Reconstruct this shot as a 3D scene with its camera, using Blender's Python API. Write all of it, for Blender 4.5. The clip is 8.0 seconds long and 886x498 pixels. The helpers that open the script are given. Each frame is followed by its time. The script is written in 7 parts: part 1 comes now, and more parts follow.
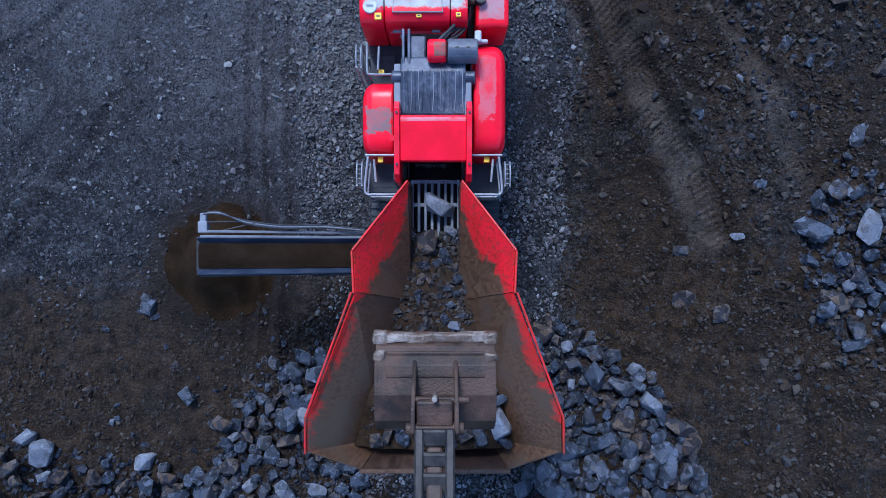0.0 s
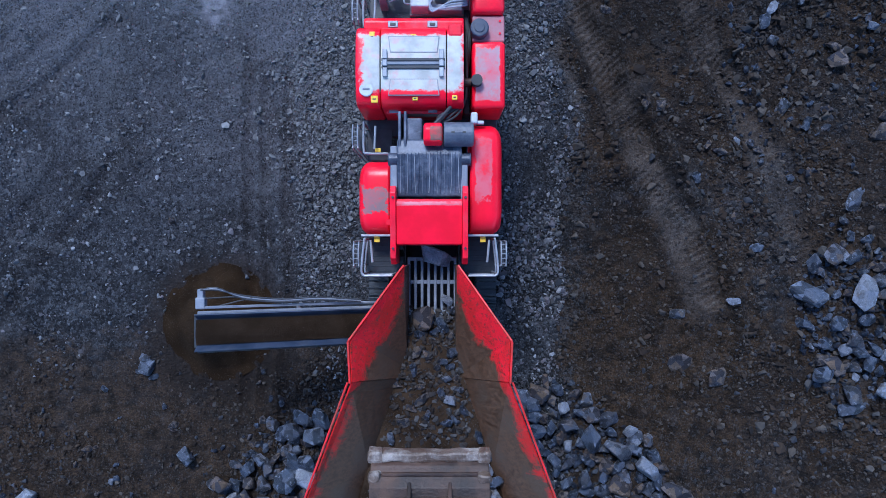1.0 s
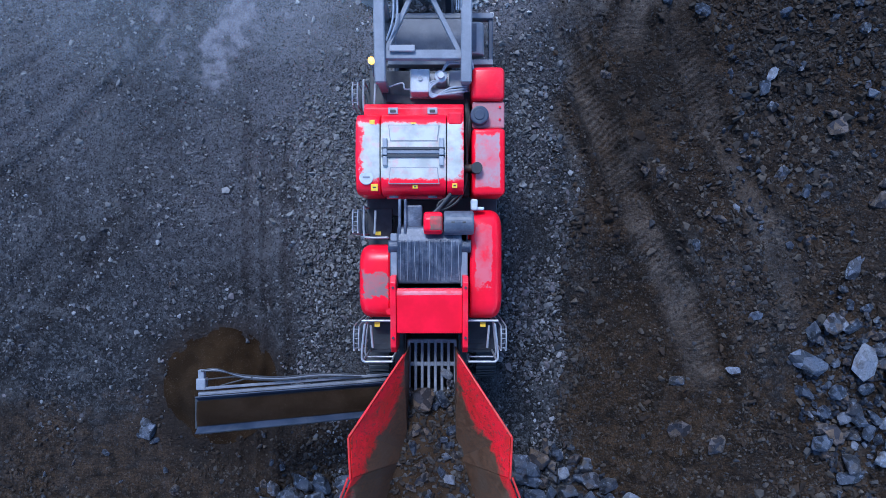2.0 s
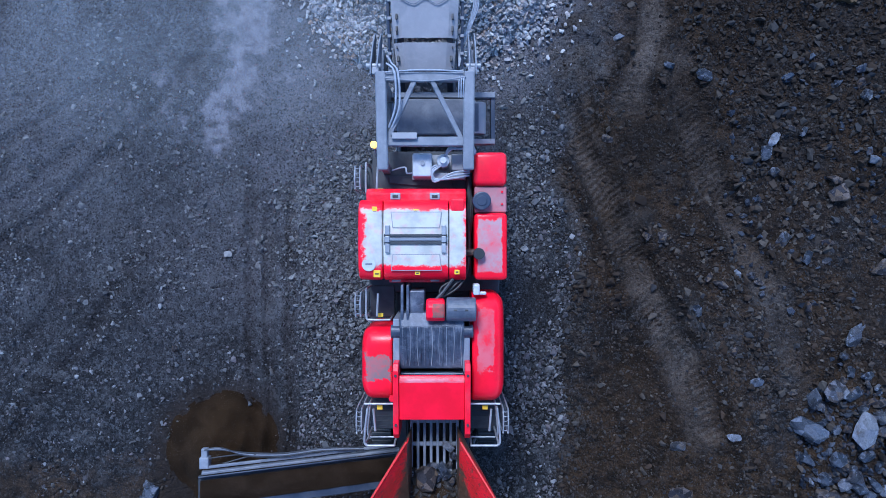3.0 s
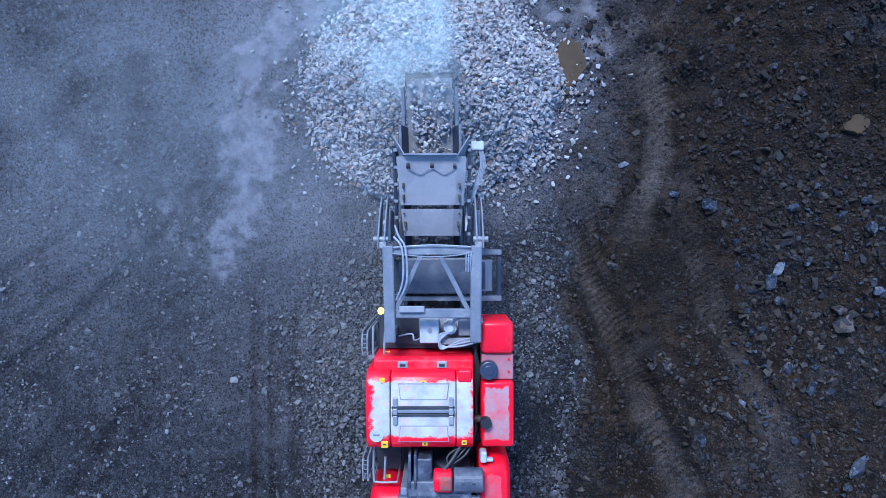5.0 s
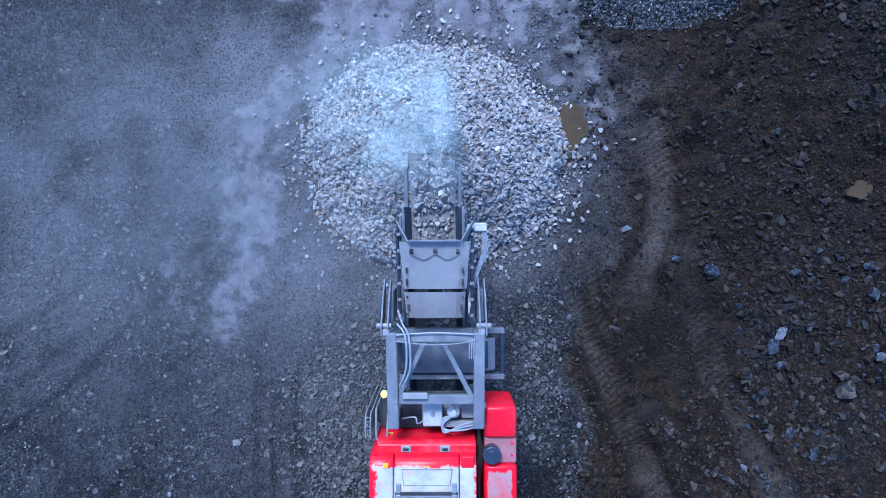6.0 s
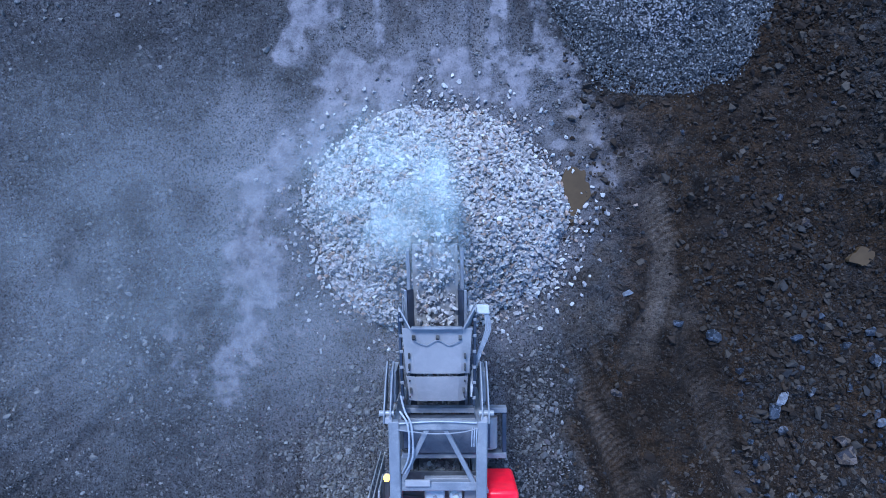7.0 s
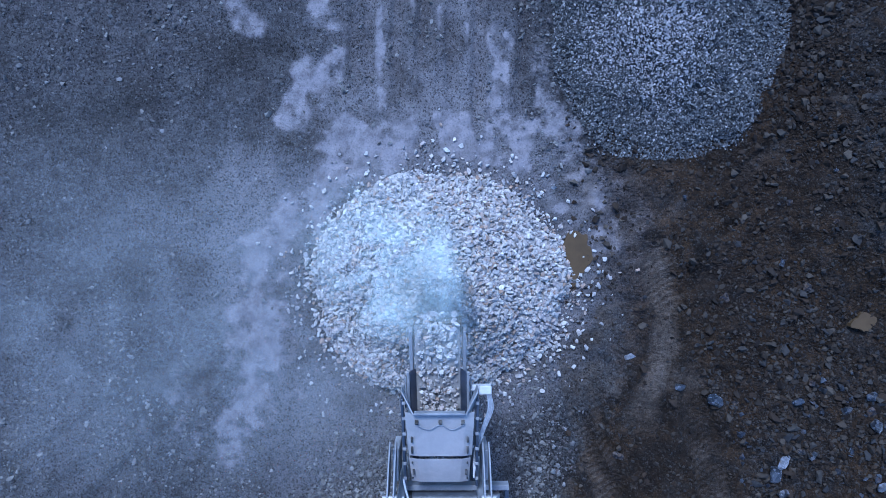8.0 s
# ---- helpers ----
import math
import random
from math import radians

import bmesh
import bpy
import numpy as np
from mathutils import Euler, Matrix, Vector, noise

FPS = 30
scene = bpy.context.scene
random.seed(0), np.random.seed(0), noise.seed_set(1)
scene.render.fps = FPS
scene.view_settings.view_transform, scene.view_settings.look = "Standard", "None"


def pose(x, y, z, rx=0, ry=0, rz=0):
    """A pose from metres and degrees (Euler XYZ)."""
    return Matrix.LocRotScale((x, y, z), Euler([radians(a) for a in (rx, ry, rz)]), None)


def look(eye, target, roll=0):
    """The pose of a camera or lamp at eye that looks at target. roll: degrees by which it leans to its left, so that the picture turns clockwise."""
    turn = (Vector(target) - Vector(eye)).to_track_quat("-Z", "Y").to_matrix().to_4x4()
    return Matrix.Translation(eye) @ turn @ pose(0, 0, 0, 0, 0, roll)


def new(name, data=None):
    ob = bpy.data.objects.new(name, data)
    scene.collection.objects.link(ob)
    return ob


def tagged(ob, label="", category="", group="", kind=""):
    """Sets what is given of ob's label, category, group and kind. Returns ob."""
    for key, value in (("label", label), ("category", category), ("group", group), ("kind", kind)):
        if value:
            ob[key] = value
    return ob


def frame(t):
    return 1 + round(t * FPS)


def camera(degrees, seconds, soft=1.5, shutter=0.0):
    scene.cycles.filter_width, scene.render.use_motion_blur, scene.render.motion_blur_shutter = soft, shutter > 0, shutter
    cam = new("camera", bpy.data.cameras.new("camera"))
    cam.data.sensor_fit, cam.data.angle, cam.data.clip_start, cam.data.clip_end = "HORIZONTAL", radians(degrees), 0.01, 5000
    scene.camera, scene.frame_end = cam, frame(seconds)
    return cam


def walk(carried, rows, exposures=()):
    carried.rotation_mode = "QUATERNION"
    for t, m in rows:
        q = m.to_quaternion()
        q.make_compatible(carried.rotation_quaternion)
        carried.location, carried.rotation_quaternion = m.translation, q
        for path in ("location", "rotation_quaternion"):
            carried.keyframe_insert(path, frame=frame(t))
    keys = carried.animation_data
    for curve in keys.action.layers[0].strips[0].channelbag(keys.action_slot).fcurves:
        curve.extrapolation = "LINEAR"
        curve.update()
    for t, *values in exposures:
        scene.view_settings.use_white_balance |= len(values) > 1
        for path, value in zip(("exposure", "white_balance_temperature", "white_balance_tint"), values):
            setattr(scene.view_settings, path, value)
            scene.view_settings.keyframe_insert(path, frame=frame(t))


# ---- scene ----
cam = camera(72.0, 8.0, soft=0.9)
METRES, EYE, TILT, LEAN, TURN = 12.5, 14.3, -90.0, 0.0, 0.0
ROWS = [
    (0.0, 0.0, 0.0, 0.0, 0.0, 0.0, 0.0),
    (0.5, 0.0028, -0.001, 0.0586, 0.01, -0.18, 0.0),
    (1.0, 0.0059, -0.0029, 0.1197, 0.04, -0.31, 0.01),
    (1.5, 0.0066, -0.0036, 0.1835, 0.05, -0.46, 0.02),
    (3.0, 0.0031, -0.0045, 0.3712, 0.07, -0.84, 0.05),
    (3.5, 0.0011, -0.0051, 0.4326, 0.08, -0.94, 0.07),
    (4.0, -0.0018, -0.0045, 0.495, 0.08, -1.11, 0.08),
    (4.5, -0.004, -0.0041, 0.5577, 0.08, -1.27, 0.1),
    (6.0, -0.0118, 0.0008, 0.7456, 0.01, -1.75, 0.12),
    (6.5, -0.0126, 0.0028, 0.8093, 0.03, -1.95, 0.13),
    (7.0, -0.0143, 0.005, 0.8746, 0.05, -2.21, 0.15),
    (7.5, -0.0166, 0.0073, 0.9374, 0.03, -2.38, 0.16),
    (8.0, -0.018, 0.0093, 0.9992, 0.04, -2.53, 0.15),
]
walk(cam, [(t, pose(0, 0, EYE, TILT, LEAN, TURN) @ pose(METRES * x, METRES * y, METRES * z, 90 + pitch, roll, yaw)) for t, x, y, z, yaw, pitch, roll in ROWS],
     exposures=((0.0, 1.32, 5300, 10), (8.0, 1.49, 4970, 9)))

# ---------- world, sun, exposure ----------
SUN_EL, SUN_AZ = 48.0, -18.0          # the bright side of the overcast sky stands in the north
world = bpy.data.worlds.new("overcast_sky")
scene.world = world
world.use_nodes = True
wn = world.node_tree
sky = wn.nodes.new("ShaderNodeTexSky")
sky.sky_type = 'NISHITA'
sky.sun_disc = False
sky.sun_elevation = radians(SUN_EL)
sky.sun_rotation = radians(SUN_AZ)
sky.air_density, sky.dust_density, sky.ozone_density = 1.0, 0.6, 3.0
wn.links.new(sky.outputs[0], wn.nodes["Background"].inputs[0])
wn.nodes["Background"].inputs[1].default_value = 0.108
sun_data = bpy.data.lights.new("sun", 'SUN')
sun_data.energy, sun_data.angle, sun_data.color = 1.45, radians(16), (1.0, 0.97, 0.94)
sun = new("sun", sun_data)
az = radians(SUN_AZ)
sun.matrix_world = look((20 * math.sin(az), 4 + 20 * math.cos(az), 25), (0, 4, 0))


# ---------- materials ----------
def nodes_of(name):
    m = bpy.data.materials.new(name)
    m.use_nodes = True
    t = m.node_tree
    return m, t, t.nodes["Principled BSDF"]


def link(t, a, b):
    t.links.new(a, b)


def mixer(t, fac, a, b, mode='MIX'):
    n = t.nodes.new("ShaderNodeMix")
    n.data_type = 'RGBA'
    n.blend_type = mode
    for i, v in ((0, fac), (6, a), (7, b)):
        if isinstance(v, bpy.types.NodeSocket):
            link(t, v, n.inputs[i])
        else:
            n.inputs[i].default_value = v if i == 0 else (*v[:3], 1)
    return n.outputs[2]


def calc(t, op, a, b=0.0, clamp=False):
    n = t.nodes.new("ShaderNodeMath")
    n.operation, n.use_clamp = op, clamp
    for i, v in enumerate((a, b)):
        if isinstance(v, bpy.types.NodeSocket):
            link(t, v, n.inputs[i])
        else:
            n.inputs[i].default_value = v
    return n.outputs[0]


def ramp(t, v, lo, hi, a=0.0, b=1.0):
    n = t.nodes.new("ShaderNodeMapRange")
    n.interpolation_type = 'SMOOTHSTEP'
    link(t, v, n.inputs[0])
    for i, x in zip((1, 2, 3, 4), (lo, hi, a, b)):
        n.inputs[i].default_value = x
    return n.outputs[0]


def coords(t, which="Object", scale=None):
    tc = t.nodes.new("ShaderNodeTexCoord").outputs[which]
    if scale:
        mp = t.nodes.new("ShaderNodeMapping")
        link(t, tc, mp.inputs[0])
        mp.inputs[3].default_value = scale
        return mp.outputs[0]
    return tc


def grain(t, co, scale, detail=4.0, rough=0.6, dist=0.0):
    n = t.nodes.new("ShaderNodeTexNoise")
    link(t, co, n.inputs["Vector"])
    n.inputs["Scale"].default_value, n.inputs["Detail"].default_value = scale, detail
    n.inputs["Roughness"].default_value, n.inputs["Distortion"].default_value = rough, dist
    return n.outputs[0]


def bumped(t, b, height, dist, strength=1.0):
    n = t.nodes.new("ShaderNodeBump")
    n.inputs["Strength"].default_value, n.inputs["Distance"].default_value = strength, dist
    link(t, height, n.inputs["Height"])
    link(t, n.outputs[0], b.inputs["Normal"])


def metal(name, c1, c2, rough=0.5, metallic=0.0, dust=(0.22, 0.23, 0.25), dusty=0.35, scale=3.0, bump=0.002, gloss=0.5):
    """Painted or bare steel: two-tone coat, settled dust in patches, fine pitting."""
    m, t, b = nodes_of(name)
    co = coords(t)
    big, fine = grain(t, co, scale, 5), grain(t, co, scale * 14, 3)
    base = mixer(t, ramp(t, big, 0.35, 0.65), c1, c2)
    patch = calc(t, 'MULTIPLY', ramp(t, grain(t, co, scale * 0.8, 8, 0.7, 0.4), 0.46, 0.68), dusty)
    patch = calc(t, 'ADD', patch, calc(t, 'MULTIPLY', ramp(t, fine, 0.5, 0.75), dusty * 0.35), True)
    link(t, mixer(t, patch, base, dust), b.inputs["Base Color"])
    link(t, calc(t, 'ADD', calc(t, 'MULTIPLY', patch, 0.5), rough, True), b.inputs["Roughness"])
    b.inputs["Metallic"].default_value = metallic
    b.inputs["Specular IOR Level"].default_value = gloss
    bumped(t, b, fine, bump, 0.6)
    return m


RED1, RED2 = (0.86, 0.003, 0.028), (0.72, 0.003, 0.020)
M_RED = metal("red_paint", RED1, RED2, 0.32, 0, (0.42, 0.22, 0.25), 0.26, 1.6, gloss=0.3)
M_RED_CLEAN = metal("red_paint_clean", RED1, (0.66, 0.006, 0.025), 0.3, 0, (0.4, 0.2, 0.22), 0.12, 2.5, gloss=0.3)
M_RIM = metal("chipped_rim_paint", (0.72, 0.012, 0.02), (0.46, 0.02, 0.014), 0.45, 0, (0.16, 0.055, 0.03), 0.75, 3.5)
M_STEEL = metal("grey_steel_paint", (0.1326, 0.1482, 0.1833), (0.1794, 0.195, 0.234), 0.5, 0.0, (0.2808, 0.2964, 0.3276), 0.6, 2.5)
M_DARK = metal("dark_chassis_paint", (0.01716, 0.02028, 0.02652), (0.0312, 0.0351, 0.0429), 0.55, 0.0, (0.0936, 0.0975, 0.1092), 0.35, 3.0)
M_JAW = metal("jaw_casting", (0.026, 0.034, 0.056), (0.060, 0.074, 0.110), 0.38, 0.2, (0.26, 0.29, 0.36), 0.45, 4.0, 0.006)
M_CASE = metal("blue_black_motor_paint", (0.045, 0.055, 0.082), (0.075, 0.088, 0.120), 0.4, 0.0, (0.20, 0.21, 0.24), 0.3, 4.0)
M_RAIL = metal("galvanised_tube", (0.234, 0.2496, 0.2808), (0.3276, 0.3432, 0.3744), 0.42, 0.25, (0.234, 0.234, 0.2496), 0.3, 6.0)
M_PLATE = metal("dusty_cover_plate", (0.20, 0.206, 0.232), (0.255, 0.258, 0.282), 0.6, 0.0, (0.33, 0.33, 0.355), 0.6, 1.5)
M_WHITE = metal("white_valve_paint", (0.4836, 0.507, 0.546), (0.39, 0.4134, 0.4524), 0.4, 0.0, (0.273, 0.2808, 0.312), 0.4, 6.0)
M_BUCKET = metal("worn_bucket_steel", (0.014, 0.0075, 0.0055), (0.060, 0.031, 0.021), 0.55, 0.1, (0.13, 0.078, 0.054), 0.5, 2.3, 0.014)
M_LIP = metal("scraped_lip_steel", (0.11, 0.075, 0.055), (0.06, 0.038, 0.027), 0.45, 0.1, (0.40, 0.36, 0.33), 0.9, 2.4, 0.015)
M_LINK = metal("greased_link_steel", (0.010, 0.009, 0.009), (0.035, 0.031, 0.030), 0.4, 0.2, (0.09, 0.078, 0.068), 0.35, 6.0, 0.01)
M_RUBBER = metal("black_rubber", (0.00936, 0.01092, 0.01482), (0.01716, 0.01872, 0.0234), 0.5, 0.0, (0.0546, 0.0624, 0.078), 0.3, 3.0)
M_SKIRT = metal("blue_black_skirt", (0.01716, 0.0273, 0.0507), (0.0312, 0.0429, 0.0741), 0.35, 0.0, (0.0936, 0.1014, 0.1248), 0.3, 2.0)
M_BELT = metal("dusty_belt_rubber", (0.15, 0.152, 0.16), (0.22, 0.222, 0.235), 0.8, 0.0, (0.34, 0.34, 0.36), 0.7, 4.0)
M_PANEL = metal("pale_dust_panel", (0.40, 0.405, 0.39), (0.33, 0.335, 0.33), 0.7, 0.0, (0.46, 0.46, 0.45), 0.6, 4.0)
M_HOSE = metal("pale_hose", (0.234, 0.2574, 0.312), (0.3276, 0.3588, 0.4212), 0.4, 0.0, (0.156, 0.156, 0.1716), 0.3, 8.0)
M_YELLOW = metal("yellow_sticker", (0.75, 0.5, 0.02), (0.7, 0.45, 0.02), 0.4, 0.0, (0.3, 0.25, 0.1), 0.2, 9.0)
M_MARK = metal("black_marking", (0.0156, 0.0156, 0.0156), (0.0234, 0.0234, 0.0234), 0.5)
M_EXC = metal("excavator_paint", (0.351, 0.156, 0.0156), (0.312, 0.1404, 0.0156), 0.4, 0, (0.156, 0.1326, 0.1092), 0.5, 2.0)


def dusted_red(name, cx, cy, wx, wy, pale=(0.78, 0.78, 0.80), dull=(0.34, 0.34, 0.37), cover=0.78, ragged=0.6):
    """Red paint with a settled layer of stone dust lying over the middle of the cover."""
    m, t, b = nodes_of(name)
    co = coords(t)
    sx = t.nodes.new("ShaderNodeSeparateXYZ")
    link(t, co, sx.inputs[0])
    edge = calc(t, 'MULTIPLY', calc(t, 'SUBTRACT', grain(t, co, 4.5, 8, 0.75), 0.5), ragged)
    dx = calc(t, 'ADD', calc(t, 'DIVIDE', calc(t, 'ABSOLUTE', calc(t, 'SUBTRACT', sx.outputs[0], cx)), wx), edge)
    dy = calc(t, 'ADD', calc(t, 'DIVIDE', calc(t, 'ABSOLUTE', calc(t, 'SUBTRACT', sx.outputs[1], cy)), wy), edge)
    lay = ramp(t, calc(t, 'MAXIMUM', dx, dy), 1.03, 0.93)
    thin = ramp(t, grain(t, co, 4.5, 6, 0.65), 0.30, 0.5, cover, 1.0)
    lay = calc(t, 'MULTIPLY', lay, thin)
    fine = grain(t, co, 60, 3)
    red = mixer(t, ramp(t, grain(t, co, 1.8, 4), 0.35, 0.65), RED1, RED2)
    grey = mixer(t, ramp(t, grain(t, co, 3.2, 5), 0.4, 0.66), pale, dull)
    link(t, mixer(t, lay, red, grey), b.inputs["Base Color"])
    b.inputs["Specular IOR Level"].default_value = 0.3
    link(t, calc(t, 'ADD', calc(t, 'MULTIPLY', lay, 0.45), 0.3), b.inputs["Roughness"])
    bumped(t, b, fine, 0.002, 0.5)
    return m


def hopper_lining():
    """Plate scoured to rust-brown by the rock, red paint left towards the rim."""
    m, t, b = nodes_of("scoured_hopper_plate")
    co = coords(t)
    sx = t.nodes.new("ShaderNodeSeparateXYZ")
    link(t, co, sx.inputs[0])
    n1 = grain(t, co, 1.7, 10, 0.74, 0.6)
    n2 = grain(t, coords(t, "Object", (9, 9, 2)), 2.0, 6, 0.7)
    hgt = calc(t, 'ADD', sx.outputs[2], calc(t, 'MULTIPLY', calc(t, 'SUBTRACT', n1, 0.5), 1.5))
    north = calc(t, 'MULTIPLY', ramp(t, sx.outputs[1], -1.0, 0.3), 0.75)
    left = ramp(t, calc(t, 'ADD', hgt, north), 4.36, 4.58)
    left = calc(t, 'MULTIPLY', left, ramp(t, n2, 0.30, 0.44))
    left = calc(t, 'MULTIPLY', left, ramp(t, grain(t, co, 13, 8, 0.78), 0.38, 0.46, 0.1, 1.0))
    rust = mixer(t, ramp(t, n2, 0.35, 0.65), (0.055, 0.027, 0.014), (0.125, 0.068, 0.038))
    rust = mixer(t, ramp(t, grain(t, co, 1.1, 5), 0.45, 0.62), rust, (0.088, 0.056, 0.036))
    red = mixer(t, ramp(t, n1, 0.4, 0.6), (0.82, 0.006, 0.022), (0.52, 0.014, 0.012))
    link(t, mixer(t, left, rust, red), b.inputs["Base Color"])
    link(t, ramp(t, n2, 0.3, 0.7, 0.38, 0.62), b.inputs["Roughness"])
    b.inputs["Metallic"].default_value = 0.15
    bumped(t, b, n2, 0.006, 0.6)
    return m


def stone(name, cols, rough=0.75, bump=0.01, scale=6.0, island=True, pale=0.0, gloss=0.15, dark=0.8):
    """Broken rock: tone by piece, mineral mottling, fresh pale fracture dust; dark and pale cells imitate shaded and
    lit faces.
    """
    m, t, b = nodes_of(name)
    co = coords(t)
    if island:
        rnd = t.nodes.new("ShaderNodeNewGeometry").outputs["Random Per Island"]
    else:
        rnd = t.nodes.new("ShaderNodeObjectInfo").outputs["Random"]
    cr = t.nodes.new("ShaderNodeValToRGB")
    link(t, rnd, cr.inputs[0])
    el = cr.color_ramp.elements
    el[0].color, el[1].color = (*cols[0], 1), (*cols[-1], 1)
    for i, c in enumerate(cols[1:-1]):
        e = el.new((i + 1) / (len(cols) - 1))
        e.color = (*c, 1)
    mot, fine = grain(t, co, scale, 6, 0.65), grain(t, co, scale * 8, 3)
    c = mixer(t, ramp(t, mot, 0.3, 0.7, 0.0, 0.4), cr.outputs[0], (0.0156, 0.01716, 0.02184))
    if pale:
        # cell tones put the shade and light of facets into the rock's colour
        cell = t.nodes.new("ShaderNodeTexVoronoi")
        link(t, co, cell.inputs["Vector"])
        cell.inputs["Scale"].default_value = scale * 1.2
        tone = t.nodes.new("ShaderNodeSeparateColor")
        link(t, cell.outputs["Color"], tone.inputs[0])
        c = mixer(t, ramp(t, tone.outputs[0], 0.50, 0.28, 0.0, dark), c, (0.007, 0.010, 0.018))
        c = mixer(t, ramp(t, tone.outputs[1], 0.62, 0.92, 0.0, 0.5 * pale), c, (0.20, 0.225, 0.30))
        vein = calc(t, 'MULTIPLY', ramp(t, grain(t, co, scale * 1.6, 8, 0.8, 1.2), 0.56, 0.64), pale * 0.75)
        c = mixer(t, vein, c, (0.38, 0.41, 0.49))
        c = mixer(t, ramp(t, grain(t, co, scale * 0.6, 4, 0.6, 0.4), 0.56, 0.68, 0.0, 0.55), c, (0.075, 0.045, 0.028))
        c = mixer(t, ramp(t, grain(t, co, scale * 5, 5, 0.7), 0.48, 0.62, 0.0, 0.4), c, (0.010, 0.012, 0.017))
    link(t, c, b.inputs["Base Color"])
    b.inputs["Roughness"].default_value = rough
    b.inputs["Specular IOR Level"].default_value = gloss
    bumped(t, b, calc(t, 'ADD', mot, calc(t, 'MULTIPLY', fine, 0.7)), bump, 1.0)
    return m


M_LINING = hopper_lining()
M_BOULDER = stone("blasted_rock", [(0.012, 0.018, 0.034), (0.075, 0.094, 0.140), (0.030, 0.042, 0.070), (0.19, 0.21, 0.265), (0.100, 0.068, 0.048), (0.095, 0.116, 0.165), (0.018, 0.026, 0.046), (0.13, 0.108, 0.092), (0.038, 0.056, 0.094), (0.060, 0.078, 0.120)], 0.33, 0.05, 2.5, False, 0.9, 0.45)
M_RUBBLE = stone("blasted_rubble", [(0.006, 0.008, 0.013), (0.034, 0.042, 0.060), (0.012, 0.016, 0.025), (0.075, 0.088, 0.115), (0.022, 0.015, 0.011)], 0.6, 0.01, 6.0, True, 0.25)
M_BOULDER_PALE = stone("pale_quartz_rock", [(0.15, 0.16, 0.195), (0.30, 0.315, 0.36)], 0.45, 0.03, 3.0, False, 0.9, 0.45, 0.3)
M_BOULDER_BROWN = stone("earthy_rock", [(0.075, 0.049, 0.032), (0.145, 0.105, 0.076), (0.11, 0.09, 0.076)], 0.8, 0.03, 3.0, False, 0.25)
M_CRUSHED = stone("crushed_pale_stone", [(0.409, 0.400, 0.413), (0.261, 0.257, 0.283), (0.522, 0.522, 0.522), (0.400, 0.361, 0.370), (0.626, 0.626, 0.626), (0.374, 0.370, 0.400), (0.348, 0.252, 0.196), (0.522, 0.522, 0.526), (0.270, 0.274, 0.300), (0.487, 0.461, 0.448)], 0.7, 0.008, 9.0, True)
M_CRUSHED_OB = stone("crushed_pale_stone_piece", [(0.409, 0.400, 0.413), (0.261, 0.257, 0.283), (0.522, 0.522, 0.522), (0.400, 0.361, 0.370), (0.626, 0.626, 0.626), (0.374, 0.370, 0.400), (0.348, 0.252, 0.196), (0.522, 0.522, 0.526), (0.270, 0.274, 0.300), (0.487, 0.461, 0.448)], 0.7, 0.008, 9.0, False)
M_CHIP = stone("blue_grey_chippings", [(0.037, 0.042, 0.048), (0.139, 0.144, 0.160), (0.021, 0.025, 0.030), (0.361, 0.372, 0.394), (0.064, 0.069, 0.080), (0.181, 0.186, 0.201), (0.031, 0.035, 0.043), (0.095, 0.101, 0.111)], 0.6, 0.006, 14.0, True)
M_CHIP_PALE = stone("dusty_chippings", [(0.240, 0.240, 0.270), (0.408, 0.402, 0.438), (0.312, 0.306, 0.336), (0.552, 0.546, 0.576), (0.168, 0.168, 0.192)], 0.7, 0.006, 14.0, True)
M_GRAVEL = stone("ground_gravel", [(0.020, 0.021, 0.024), (0.115, 0.118, 0.127), (0.040, 0.038, 0.038), (0.27, 0.275, 0.295), (0.024, 0.025, 0.029), (0.15, 0.134, 0.146), (0.065, 0.068, 0.075)], 0.7, 0.006, 12.0, True)
M_GRAVEL_DUSTY = stone("dusted_gravel", [(0.08, 0.08, 0.084), (0.17, 0.17, 0.175), (0.11, 0.107, 0.106), (0.26, 0.26, 0.265), (0.10, 0.10, 0.105), (0.19, 0.19, 0.195), (0.14, 0.138, 0.142)], 0.8, 0.006, 12.0, True)
M_GRAVEL_BROWN = stone("earthy_gravel", [(0.009, 0.0056, 0.0032), (0.052, 0.035, 0.023), (0.028, 0.0195, 0.0135), (0.105, 0.090, 0.076), (0.013, 0.0085, 0.005), (0.040, 0.027, 0.018), (0.068, 0.062, 0.057), (0.036, 0.038, 0.045)], 0.8, 0.006, 12.0, True)
M_GRAVEL_MOIST = stone("moist_gravel", [(0.0061, 0.0038, 0.0022), (0.0354, 0.0238, 0.0156), (0.0190, 0.0133, 0.0092), (0.0714, 0.0612, 0.0517), (0.0088, 0.0058, 0.0034), (0.0272, 0.0184, 0.0122), (0.0462, 0.0422, 0.0388), (0.0245, 0.0258, 0.0306)], 0.8, 0.006, 12.0, True)


def fines_material(name, c1, c2):
    m, t, b = nodes_of(name)
    co = coords(t)
    n1, n2 = grain(t, co, 2.0, 6), grain(t, co, 55, 4, 0.75)
    c = mixer(t, ramp(t, n1, 0.35, 0.65), c1, c2)
    c = mixer(t, ramp(t, n2, 0.60, 0.72), c, (0.16, 0.13, 0.11))
    link(t, c, b.inputs["Base Color"])
    b.inputs["Roughness"].default_value = 0.95
    b.inputs["Specular IOR Level"].default_value = 0.08
    bumped(t, b, n2, 0.02, 0.8)
    return m


